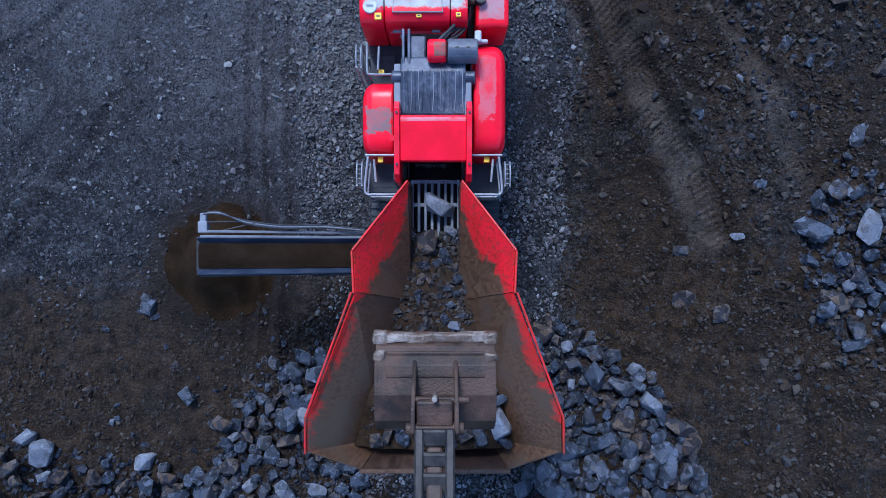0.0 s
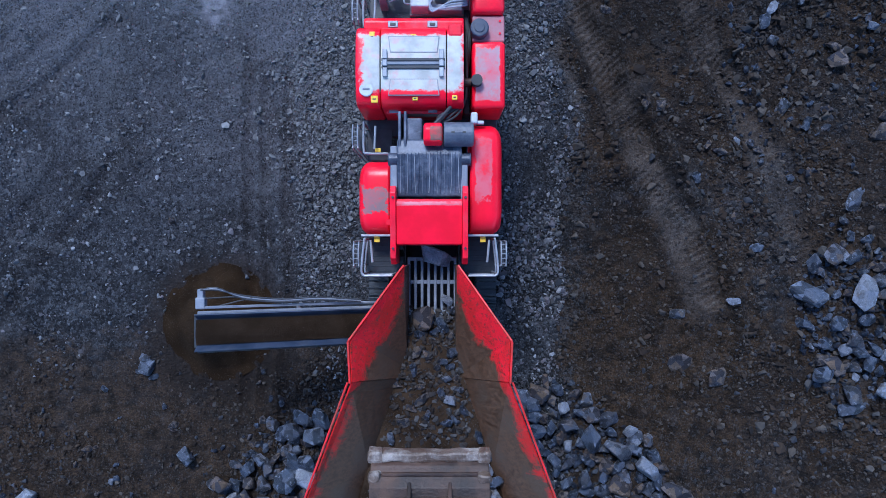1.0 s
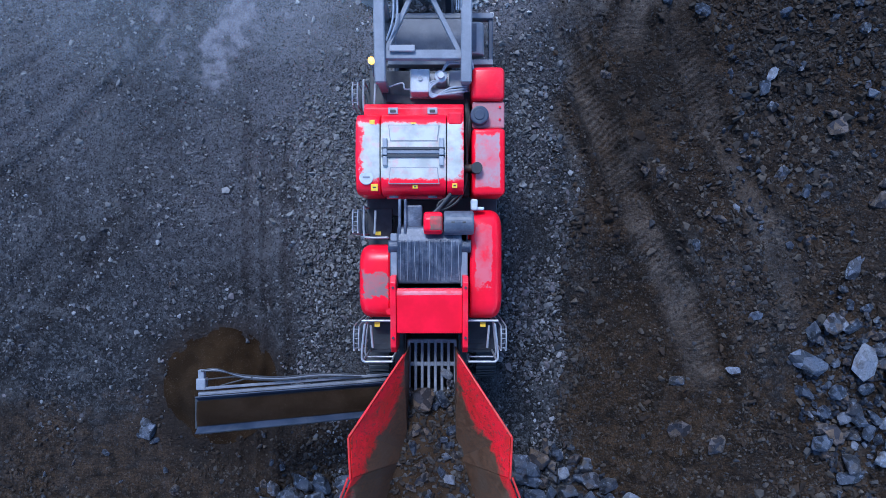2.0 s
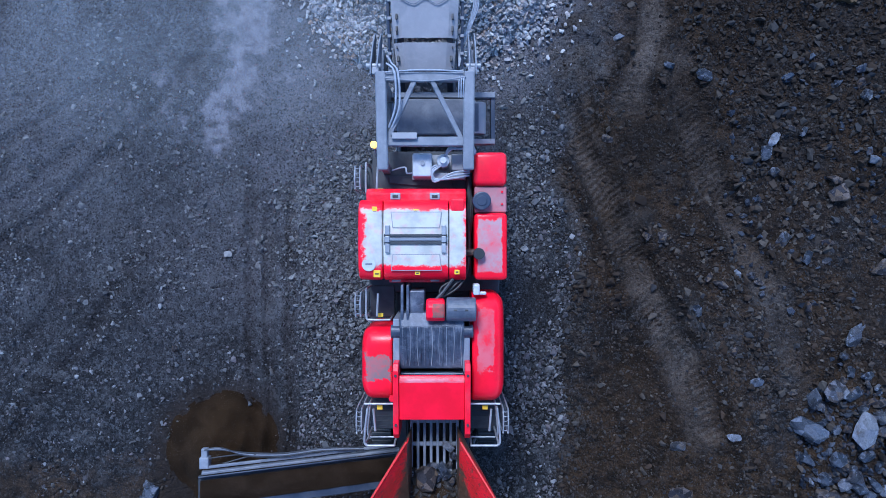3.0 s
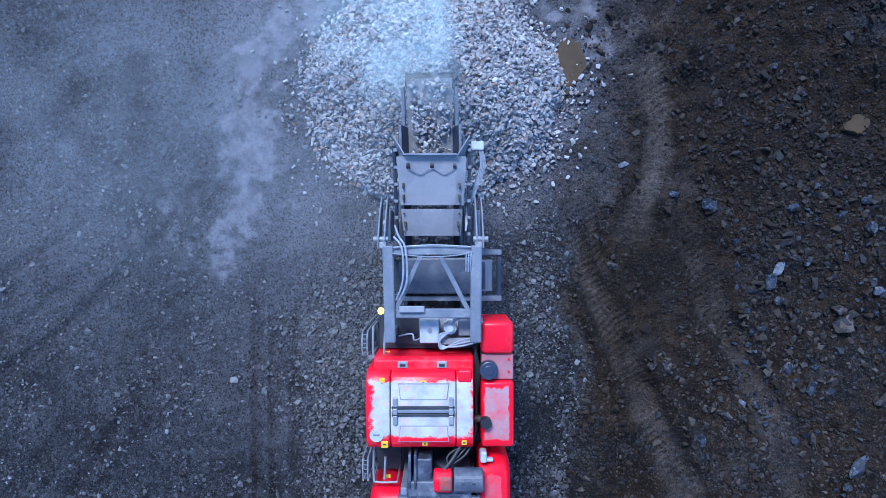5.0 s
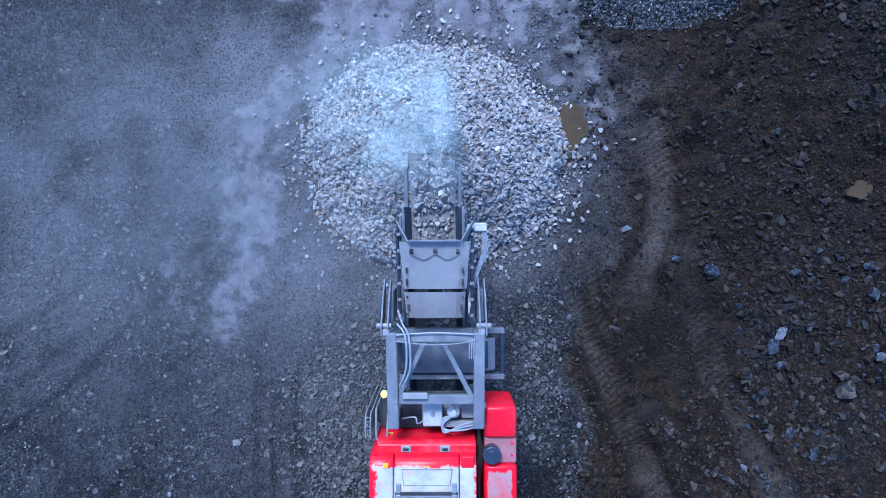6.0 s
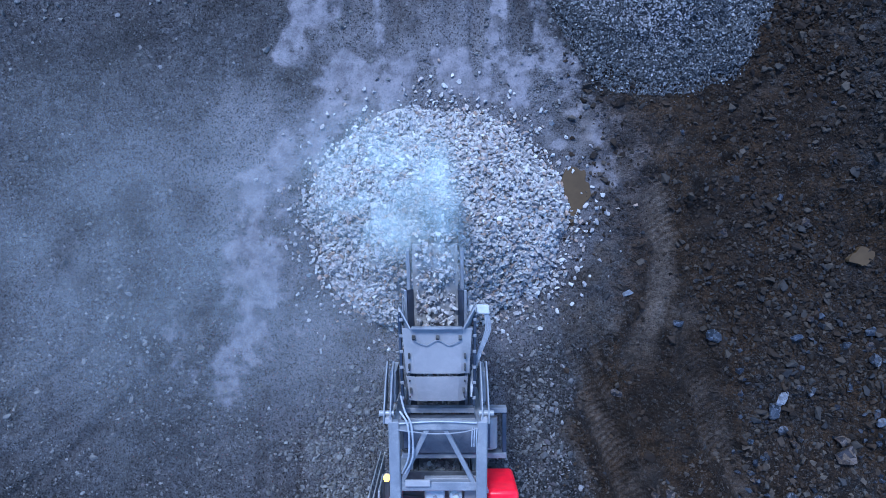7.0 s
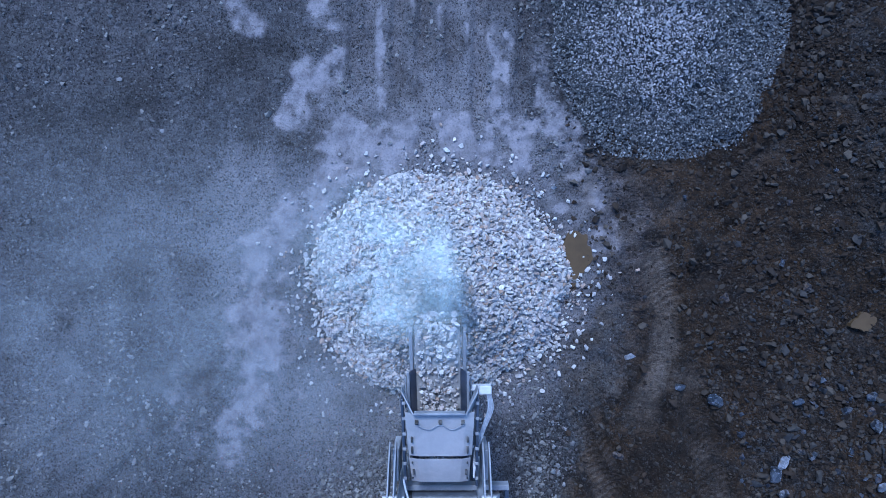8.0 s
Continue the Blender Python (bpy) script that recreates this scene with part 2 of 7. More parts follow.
M_FEED = stone("feed_stone", [(0.010, 0.008, 0.0065), (0.055, 0.048, 0.044), (0.025, 0.018, 0.014), (0.09, 0.088, 0.09), (0.016, 0.011, 0.008), (0.04, 0.032, 0.027)], 0.75, 0.006, 10.0, True)
M_FINES = fines_material("brown_fines", (0.0125, 0.0070, 0.0033), (0.023, 0.0133, 0.0065))
M_BED = fines_material("stone_grit_bed", (0.27, 0.27, 0.285), (0.34, 0.34, 0.355))
M_BED_DARK = fines_material("dark_grit_bed", (0.039, 0.04134, 0.0468), (0.0624, 0.0663, 0.0741))
M_SIDE = fines_material("belt_fines", (0.036, 0.023, 0.014), (0.056, 0.037, 0.024))
M_DIRT = fines_material("feed_dirt", (0.018, 0.011, 0.0065), (0.042, 0.027, 0.017))


def ground_material():
    """Quarry floor: blue-grey grit, brown earth, pale drying mud; which lies where comes with the mesh."""
    m, t, b = nodes_of("quarry_floor")
    co = coords(t)
    at = t.nodes.new("ShaderNodeAttribute")
    at.attribute_name = "lay"
    sp = t.nodes.new("ShaderNodeSeparateColor")
    link(t, at.outputs["Color"], sp.inputs[0])
    n_big, n_mid = grain(t, co, 0.5, 6, 0.6), grain(t, co, 3.0, 8, 0.7)
    n_fine, n_grit = grain(t, co, 26, 5, 0.75), grain(t, co, 75, 3, 0.7)
    vor = t.nodes.new("ShaderNodeTexVoronoi")
    link(t, co, vor.inputs["Vector"])
    vor.inputs["Scale"].default_value = 13
    vor2 = t.nodes.new("ShaderNodeTexVoronoi")
    link(t, co, vor2.inputs["Vector"])
    vor2.inputs["Scale"].default_value = 34
    vsep2 = t.nodes.new("ShaderNodeSeparateColor")
    link(t, vor2.outputs["Color"], vsep2.inputs[0])
    vsep = t.nodes.new("ShaderNodeSeparateColor")
    link(t, vor.outputs["Color"], vsep.inputs[0])
    grit = mixer(t, ramp(t, n_mid, 0.3, 0.7), (0.009, 0.0095, 0.0105), (0.036, 0.037, 0.041))
    grit = mixer(t, ramp(t, vsep.outputs[0], 0.6, 1.0, 0.0, 0.75), grit, (0.117, 0.1225, 0.1365))
    earth = mixer(t, ramp(t, n_mid, 0.3, 0.7), (0.0085, 0.0050, 0.0025), (0.078, 0.048, 0.0265))
    earth = mixer(t, ramp(t, vsep.outputs[0], 0.86, 1.0, 0.0, 0.45), earth, (0.0858, 0.07644, 0.0702))
    mud = mixer(t, ramp(t, n_mid, 0.35, 0.65), (0.135, 0.130, 0.148), (0.225, 0.217, 0.246))
    edge = calc(t, 'MULTIPLY', calc(t, 'SUBTRACT', n_mid, 0.5), 0.9)
    c = mixer(t, ramp(t, calc(t, 'ADD', sp.outputs[1], edge), 0.3, 0.7), grit, earth)
    ragged = calc(t, 'ADD', calc(t, 'MULTIPLY', edge, 1.3), calc(t, 'MULTIPLY', calc(t, 'SUBTRACT', grain(t, co, 9, 8, 0.75), 0.5), 0.9))
    c = mixer(t, ramp(t, calc(t, 'ADD', sp.outputs[0], ragged), 0.16, 0.98), c, mud)
    c = mixer(t, ramp(t, calc(t, 'ADD', sp.outputs[2], calc(t, 'MULTIPLY', edge, 1.0)), 0.15, 0.6), c, (0.022, 0.0128, 0.0063))
    off_mud = ramp(t, calc(t, 'ADD', sp.outputs[0], edge), 0.30, 0.85, 1.0, 0.1)
    # low spots of the fine grain go dark: gap shade put into the colour
    c = mixer(t, calc(t, 'MULTIPLY', ramp(t, n_fine, 0.35, 0.62, 0.7, 0.0), off_mud), c, (0.0078, 0.00702, 0.00702))
    c = mixer(t, calc(t, 'MULTIPLY', ramp(t, n_grit, 0.62, 0.75, 0.0, 0.5), ramp(t, sp.outputs[1], 0.2, 0.8, 1.0, 0.5)), c, (0.156, 0.1638, 0.1872))
    mk = t.nodes.new("ShaderNodeAttribute")
    mk.attribute_name = "marks"
    ms = t.nodes.new("ShaderNodeSeparateColor")
    link(t, mk.outputs["Color"], ms.inputs[0])
    crisp = ramp(t, grain(t, co, 14, 8, 0.8), 0.40, 0.58)
    c = mixer(t, calc(t, 'MULTIPLY', calc(t, 'MULTIPLY', ms.outputs[0], ramp(t, n_mid, 0.35, 0.6, 0.5, 1.0)), ramp(t, crisp, 0.0, 1.0, 0.45, 1.0)), c, (0.140, 0.120, 0.107))
    # darkens by the second mark: painted shade beside tracks, ruts, hollows, moist earth
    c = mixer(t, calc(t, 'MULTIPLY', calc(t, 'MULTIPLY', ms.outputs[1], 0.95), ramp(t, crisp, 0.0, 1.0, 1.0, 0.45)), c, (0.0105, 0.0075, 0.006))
    film = calc(t, 'MULTIPLY', ms.outputs[2], ramp(t, n_mid, 0.3, 0.7, 0.75, 1.1), True)
    film = calc(t, 'MULTIPLY', film, ramp(t, calc(t, 'ADD', calc(t, 'MAXIMUM', sp.outputs[0], ms.outputs[0]), edge), 0.3, 0.8, 1.0, 0.2))
    film = calc(t, 'MULTIPLY', film, ramp(t, n_fine, 0.36, 0.58, 0.5, 1.05), True)
    c = mixer(t, film, c, (0.165, 0.160, 0.178))
    soft = ramp(t, sp.outputs[1], 0.2, 0.8, 1.0, 0.45)
    firm = calc(t, 'MULTIPLY', ramp(t, sp.outputs[0], 0.3, 0.9, 1.0, 0.35), soft)
    firm = calc(t, 'MULTIPLY', firm, ramp(t, sp.outputs[2], 0.1, 0.6, 1.0, 0.25))
    c = mixer(t, calc(t, 'MULTIPLY', ramp(t, n_big, 0.36, 0.52, 0.5, 0.0), off_mud), c, (0.01404, 0.0117, 0.01092))
    c = mixer(t, calc(t, 'MULTIPLY', ramp(t, grain(t, co, 1.1, 5, 0.6, 0.5), 0.54, 0.68, 0.0, 0.35), ramp(t, sp.outputs[1], 0.2, 0.8, 1.0, 0.25)), c, (0.117, 0.117, 0.1248))
    c = mixer(t, calc(t, 'MULTIPLY', ramp(t, vsep2.outputs[1], 0.35, 0.0, 0.0, 0.75), firm), c, (0.00624, 0.00546, 0.00546))
    c = mixer(t, calc(t, 'MULTIPLY', ramp(t, vsep2.outputs[1], 0.80, 1.0, 0.0, 0.5), firm), c, (0.1248, 0.1248, 0.1326))
    link(t, c, b.inputs["Base Color"])
    link(t, ramp(t, n_big, 0.3, 0.7, 0.7, 0.95), b.inputs["Roughness"])
    b.inputs["Specular IOR Level"].default_value = 0.12
    h = calc(t, 'ADD', n_fine, calc(t, 'MULTIPLY', n_grit, 0.4))
    h = calc(t, 'SUBTRACT', h, calc(t, 'MULTIPLY', vor.outputs["Distance"], 0.9))
    h = calc(t, 'SUBTRACT', h, calc(t, 'MULTIPLY', vor2.outputs["Distance"], 0.6))
    calm = calc(t, 'MULTIPLY', ramp(t, sp.outputs[0], 0.3, 0.9, 1.0, 0.3), ramp(t, ms.outputs[2], 0.3, 0.9, 1.0, 0.5))
    bumped(t, b, calc(t, 'MULTIPLY', h, calm), 0.05, 1.0)
    return m


M_GROUND = ground_material()


def water_material(name, col, rough):
    m, t, b = nodes_of(name)
    co = coords(t)
    link(t, mixer(t, ramp(t, grain(t, co, 2.5, 5), 0.35, 0.65), col, tuple(v * 0.8 for v in col)), b.inputs["Base Color"])
    b.inputs["Roughness"].default_value = rough
    b.inputs["Specular IOR Level"].default_value = 0.2
    bumped(t, b, grain(t, co, 8, 2), 0.004, 0.2)
    return m


M_PUDDLE = water_material("muddy_water", (0.074, 0.050, 0.027), 0.5)


def glow_material():
    m, t, b = nodes_of("lit_amber_lens")
    b.inputs["Base Color"].default_value = (0.9, 0.45, 0.02, 1)
    b.inputs["Emission Color"].default_value = (1.0, 0.5, 0.03, 1)
    b.inputs["Emission Strength"].default_value = 3.0
    return m


M_AMBER = glow_material()


def dust_material(name, density, tint, scale):
    """Airborne dust: thins out towards the rim of each cloud, broken by wisps."""
    m, t, b = nodes_of(name)
    gen = coords(t, "Generated")
    off = t.nodes.new("ShaderNodeVectorMath")
    off.operation = 'SUBTRACT'
    link(t, gen, off.inputs[0])
    off.inputs[1].default_value = (0.5, 0.5, 0.5)
    flat = t.nodes.new("ShaderNodeVectorMath")
    flat.operation = 'MULTIPLY'
    link(t, off.outputs[0], flat.inputs[0])
    flat.inputs[1].default_value = (2, 2, 0)
    ln = t.nodes.new("ShaderNodeVectorMath")
    ln.operation = 'LENGTH'
    link(t, flat.outputs[0], ln.inputs[0])
    co = coords(t)
    wisp = grain(t, co, scale, 5, 0.55, 0.6)
    r = calc(t, 'ADD', ln.outputs["Value"], calc(t, 'MULTIPLY', calc(t, 'SUBTRACT', wisp, 0.5), 0.9))
    a = calc(t, 'MULTIPLY', ramp(t, r, 0.95, 0.0), ramp(t, wisp, 0.34, 0.66, 0.1, 1.0))
    a = calc(t, 'MULTIPLY', a, density, True)
    b.inputs["Base Color"].default_value = (*tint, 1)
    b.inputs["Roughness"].default_value = 1.0
    b.inputs["Specular IOR Level"].default_value = 0.0
    link(t, a, b.inputs["Alpha"])
    return m


M_DUST = dust_material("stone_dust_cloud", 0.44, (0.48, 0.62, 0.65), 2.0)
M_PUFF = dust_material("fresh_dust_puff", 0.30, (0.56, 0.66, 0.68), 3.2)
M_HAZE = dust_material("thin_dust_veil", 0.30, (0.30, 0.335, 0.37), 0.4)


# ---------- mesh helpers ----------
WORLD_OF = {}


def as_object(name, bm, material, smooth=False):
    me = bpy.data.meshes.new(name)
    bm.normal_update()
    bm.to_mesh(me)
    bm.free()
    me.materials.append(material)
    if smooth:
        me.polygons.foreach_set("use_smooth", [True] * len(me.polygons))
        me.set_sharp_from_angle(angle=radians(38))
    return new(name, me)


def thing(name, x, y, z, label, category, group="", kind=""):
    e = new(name)
    e.location = (x, y, z)
    WORLD_OF[e.name] = Matrix.Translation((x, y, z))
    return tagged(e, label, category, group, kind)


def adopt(ob, parent):
    """Parent ob, whose mesh lies in world coordinates."""
    ob.parent = parent
    ob.matrix_parent_inverse = WORLD_OF.get(parent.name, Matrix()).inverted()
    return ob


def part(name, bm, material, parent, label="", smooth=False):
    ob = adopt(as_object(name, bm, material, smooth), parent)
    return tagged(ob, label) if label else ob


def bevel_new(bm, verts, w, seg=2):
    edges = {e for v in verts for e in v.link_edges}
    bmesh.ops.bevel(bm, geom=list(edges), offset=w, segments=seg, affect='EDGES', profile=0.5)


def box(bm, x0, x1, y0, y1, z0, z1, bev=0.012, seg=2):
    r = bmesh.ops.create_cube(bm, size=1.0)
    for v in r["verts"]:
        v.co = Vector((x0 + (v.co.x + 0.5) * (x1 - x0), y0 + (v.co.y + 0.5) * (y1 - y0), z0 + (v.co.z + 0.5) * (z1 - z0)))
    if bev:
        bevel_new(bm, r["verts"], min(bev, 0.45 * min(abs(x1 - x0), abs(y1 - y0), abs(z1 - z0))), seg)
    return bm


def beam(bm, a, b, w, h, bev=0.008):
    """A square bar from a to b, w wide and h high."""
    a, b = Vector(a), Vector(b)
    d = b - a
    up = Vector((0, 0, 1)) if abs(d.normalized().z) < 0.98 else Vector((0, 1, 0))
    s = d.cross(up).normalized()
    u = s.cross(d).normalized()
    vs = [bm.verts.new(p + s * (w / 2 * i) + u * (h / 2 * j)) for p in (a, b) for i, j in ((-1, -1), (1, -1), (1, 1), (-1, 1))]
    for f in ((0, 1, 2, 3), (7, 6, 5, 4), (0, 4, 5, 1), (1, 5, 6, 2), (2, 6, 7, 3), (3, 7, 4, 0)):
        bm.faces.new([vs[i] for i in f])
    bmesh.ops.recalc_face_normals(bm, faces=bm.faces[:])
    if bev:
        bevel_new(bm, vs, bev, 1)
    return bm


def rod(bm, a, b, r, seg=12, r2=None, bev=0.0):
    a, b = Vector(a), Vector(b)
    d = b - a
    m = Matrix.Translation((a + b) / 2) @ d.to_track_quat('Z', 'Y').to_matrix().to_4x4()
    q = bmesh.ops.create_cone(bm, cap_ends=True, segments=seg, radius1=r, radius2=r if r2 is None else r2, depth=d.length, matrix=m)
    if bev:
        rims = [e for v in q["verts"] for e in v.link_edges if all(len(f.verts) > 4 for f in e.link_faces[:1]) or any(len(f.verts) > 4 for f in e.link_faces)]
        bmesh.ops.bevel(bm, geom=list(set(rims)), offset=bev, segments=2, affect='EDGES', profile=0.5)
    return bm


def tube(bm, pts, r, seg=8, smooth_steps=5):
    """A bent tube or hose through pts."""
    P = [Vector(p) for p in pts]
    if smooth_steps > 1 and len(P) > 2:
        Q = []
        for i in range(len(P) - 1):
            p0, p1, p2, p3 = P[max(i - 1, 0)], P[i], P[i + 1], P[min(i + 2, len(P) - 1)]
            for k in range(smooth_steps):
                u = k / smooth_steps
                Q.append(0.5 * (2 * p1 + (p2 - p0) * u + (2 * p0 - 5 * p1 + 4 * p2 - p3) * u * u + (3 * p1 - p0 - 3 * p2 + p3) * u ** 3))
        P = Q + [P[-1]]
    rings = []
    for i, p in enumerate(P):
        d = (P[min(i + 1, len(P) - 1)] - P[max(i - 1, 0)]).normalized()
        s = d.cross(Vector((0.03, 0.02, 1))).normalized()
        u = s.cross(d)
        rings.append([bm.verts.new(p + r * (math.cos(k * math.tau / seg) * s + math.sin(k * math.tau / seg) * u)) for k in range(seg)])
    for a, b in zip(rings, rings[1:]):
        for k in range(seg):
            bm.faces.new((a[k], a[(k + 1) % seg], b[(k + 1) % seg], b[k]))
    bm.faces.new(rings[0][::-1])
    bm.faces.new(rings[-1])
    bmesh.ops.recalc_face_normals(bm, faces=bm.faces[:])
    return bm


def slab(bm, pts, thick):
    """A flat plate with the outline pts, thickened away from its face."""
    vs = [Vector(p) for p in pts]
    n = (vs[1] - vs[0]).cross(vs[2] - vs[0]).normalized() * thick
    top = [bm.verts.new(v) for v in vs]
    low = [bm.verts.new(v - n) for v in vs]
    bm.faces.new(top)
    bm.faces.new(low[::-1])
    k = len(vs)
    for i in range(k):
        bm.faces.new((top[(i + 1) % k], top[i], low[i], low[(i + 1) % k]))
    bmesh.ops.recalc_face_normals(bm, faces=bm.faces[:])
    return bm


def batter(bm, amount, cuts=3, seed=0.0):
    """Dents a mesh: cuts its edges and moves the points by noise."""
    bmesh.ops.subdivide_edges(bm, edges=[e for e in bm.edges if e.calc_length() > 0.05], cuts=cuts, use_grid_fill=True)
    for v in bm.verts:
        v.co += amount * noise.noise_vector(v.co * 7 + Vector((seed, 0, 0)))
    return bm


def prism(bm, profile, x0, x1, bev=0.0, seg=2):
    """A profile of (y, z) points drawn out from x0 to x1."""
    a = [bm.verts.new((x0, y, z)) for y, z in profile]
    b = [bm.verts.new((x1, y, z)) for y, z in profile]
    k = len(profile)
    bm.faces.new(a)
    bm.faces.new(b[::-1])
    for i in range(k):
        bm.faces.new((a[i], b[i], b[(i + 1) % k], a[(i + 1) % k]))
    bmesh.ops.recalc_face_normals(bm, faces=bm.faces[:])
    if bev:
        bevel_new(bm, a + b, bev, seg)
    return bm


# ---------- noise and stones ----------
def value_noise(x, y, scale, seed):
    """Smooth value noise in the plane, about -1 to 1, for arrays."""
    g = np.random.RandomState(seed).uniform(-1, 1, (128, 128))
    u, v = np.asarray(x) * scale + 40.3, np.asarray(y) * scale + 37.7
    i, j = np.floor(u).astype(int), np.floor(v).astype(int)
    fu, fv = u - i, v - j
    fu, fv = fu * fu * (3 - 2 * fu), fv * fv * (3 - 2 * fv)
    a, b = g[i % 128, j % 128], g[(i + 1) % 128, j % 128]
    c, d = g[i % 128, (j + 1) % 128], g[(i + 1) % 128, (j + 1) % 128]
    return (a * (1 - fu) + b * fu) * (1 - fv) + (c * (1 - fu) + d * fu) * fv


def rise(v, lo, hi):
    s = np.clip((np.asarray(v, float) - lo) / (hi - lo), 0, 1)
    return s * s * (3 - 2 * s)


def hull_points(rng, n, flat, blocky=0.62):
    p = rng.normal(size=(n, 3))
    p /= np.linalg.norm(p, axis=1)[:, None]
    p = np.sign(p) * np.abs(p) ** blocky
    p[:, 0] += 0.35 * rng.uniform(-1, 1) * p[:, 2]
    p[:, 1] += 0.30 * rng.uniform(-1, 1) * p[:, 0]
    return p * np.array((1.0, rng.uniform(0.50, 0.95), flat)) * 0.47


def hull_mesh(points, bev=0.0):
    bm = bmesh.new()
    for p in points:
        bm.verts.new(p)
    r = bmesh.ops.convex_hull(bm, input=bm.verts[:])
    bmesh.ops.delete(bm, geom=[v for v in bm.verts if not v.link_faces], context='VERTS')
    if bev:
        bmesh.ops.dissolve_limit(bm, angle_limit=radians(14), verts=bm.verts[:], edges=bm.edges[:])
        bmesh.ops.bevel(bm, geom=bm.edges[:], offset=bev, segments=1, affect='EDGES', profile=0.5)
    bmesh.ops.triangulate(bm, faces=bm.faces[:])
    bm.normal_update()
    return bm


def chip_shapes(seed, count, n):
    """Small angular stones as plain arrays, to be laid by the thousand."""
    rng, out = np.random.RandomState(seed), []
    for _ in range(count):
        bm = hull_mesh(hull_points(rng, n, rng.uniform(0.55, 0.9), 0.8))
        bm.verts.index_update()
        out.append((np.array([v.co[:] for v in bm.verts]), np.array([[v.index for v in f.verts] for f in bm.faces])))
        bm.free()
    return out


CHIPS = chip_shapes(5, 32, 9)
GRIT = chip_shapes(6, 32, 6)


def scatter(name, places, sizes, material, seed, label, category, parent=None):
    """Thousands of stones at places, joined into one mesh."""
    rng = np.random.RandomState(seed)
    V, F, base = [], [], 0
    for p, s in zip(places, sizes):
        v, f = (CHIPS if s > 0.062 else GRIT)[rng.randint(32)]
        a, b = rng.uniform(0, math.tau), rng.uniform(-0.5, 0.5)
        ca, sa, cb, sb = math.cos(a), math.sin(a), math.cos(b), math.sin(b)
        R = np.array(((ca, -sa * cb, sa * sb), (sa, ca * cb, -ca * sb), (0, sb, cb)))
        V.append(v @ R.T * s + p)
        F.append(f + base)
        base += len(v)
    V, F = np.concatenate(V), np.concatenate(F)
    me = bpy.data.meshes.new(name)
    me.vertices.add(len(V))
    me.vertices.foreach_set("co", V.ravel())
    me.loops.add(F.size)
    me.loops.foreach_set("vertex_index", F.ravel().astype(np.int32))
    me.polygons.add(len(F))
    me.polygons.foreach_set("loop_start", np.arange(0, F.size, 3, dtype=np.int32))
    me.polygons.foreach_set("use_smooth", np.zeros(len(F), dtype=bool))
    me.update(calc_edges=True)
    me.validate()
    me.materials.append(material)
    ob = new(name, me)
    if parent:
        adopt(ob, parent)
        ob["label"], ob["kind"] = label, "stuff"
        return ob
    return tagged(ob, label, category, "", "stuff")


# ---------- the quarry floor ----------
PILE = (-0.30, 11.05, 3.05, 2.62, 1.65)       # crushed stone: x, y, half width, half length, height
CHIP_PILE = (4.85, 17.6, 2.75, 3.95, 1.3)
FINES = (-5.2, -0.30, 1.35, 1.4, 0.7)
# crawler tracks: way, half width, depth, paleness of the pressed bed
TRACKS = (
    (((2.55, 10.2), (3.0, 8.3), (3.29, 7.26), (3.63, 6.1), (4.0, 5.32), (4.3, 4.4), (4.72, 3.5), (5.15, 2.58), (5.5, 1.67), (5.8, 0.6), (6.05, -0.4)), 0.44, 0.11, 0.8),
    (((5.2, 9.6), (5.46, 8.55), (5.63, 7.78), (5.86, 7.0), (6.16, 5.97), (6.61, 5.19), (7.0, 4.41), (7.54, 3.37), (7.9, 2.3), (8.3, 0.6)), 0.42, 0.10, 0.75),
    (((2.5, 6.9), (2.66, 6.11), (3.06, 5.32), (3.35, 4.2)), 0.26, 0.06, 0.7),
    (((4.4, 12.2), (4.72, 11.2), (4.88, 10.5), (4.92, 9.6), (4.65, 8.8), (4.34, 8.1), (4.2, 7.3)), 0.38, 0.09, 1.0),
    (((6.2, 13.2), (6.62, 13.58), (7.12, 14.02), (7.8, 14.6)), 0.24, 0.06, 0.9),
    (((3.3, 12.0), (4.0, 12.45), (5.4, 13.05)), 0.34, 0.05, 0.45),
    (((6.9, -2.2), (7.55, -3.6), (7.9, -5.6)), 0.55, 0.05, 0.4),
)
# loose earth thrown up beside the tracks
BANKS = (
    (((2.8, 8.9), (3.07, 8.04), (3.46, 7.13), (3.87, 6.36), (4.30, 5.4), (4.70, 4.67), (5.43, 3.11), (6.05, 1.93), (6.5, 0.7), (6.7, -1.0)), 0.15, 0.17),
    (((6.0, 7.4), (6.3, 6.75), (6.71, 5.84), (7.11, 5.06), (7.64, 4.02), (8.2, 2.9)), 0.14, 0.14),
    (((2.85, 7.2), (3.2, 6.0), (3.55, 5.2), (3.9, 4.3), (4.4, 3.2)), 0.11, 0.09),
    (((5.1, 8.9), (5.25, 7.6), (5.5, 6.6), (5.85, 5.6), (6.4, 4.6)), 0.12, 0.08),
    (((5.05, 10.6), (5.45, 10.75), (6.35, 10.95)), 0.12, 0.12),
    (((5.35, 11.2), (5.5, 11.9), (6.3, 12.1)), 0.14, 0.10),
    (((5.3, 9.9), (5.35, 9.0), (5.0, 8.2)), 0.10, 0.08),
    (((-4.42, 16.4), (-4.47, 14.97), (-4.65, 14.2), (-4.99, 13.29)), 0.10, 0.05),
    (((-10.5, -0.3), (-9.94, 0.5), (-9.1, 1.6), (-8.4, 2.5)), 0.20, 0.07),
)
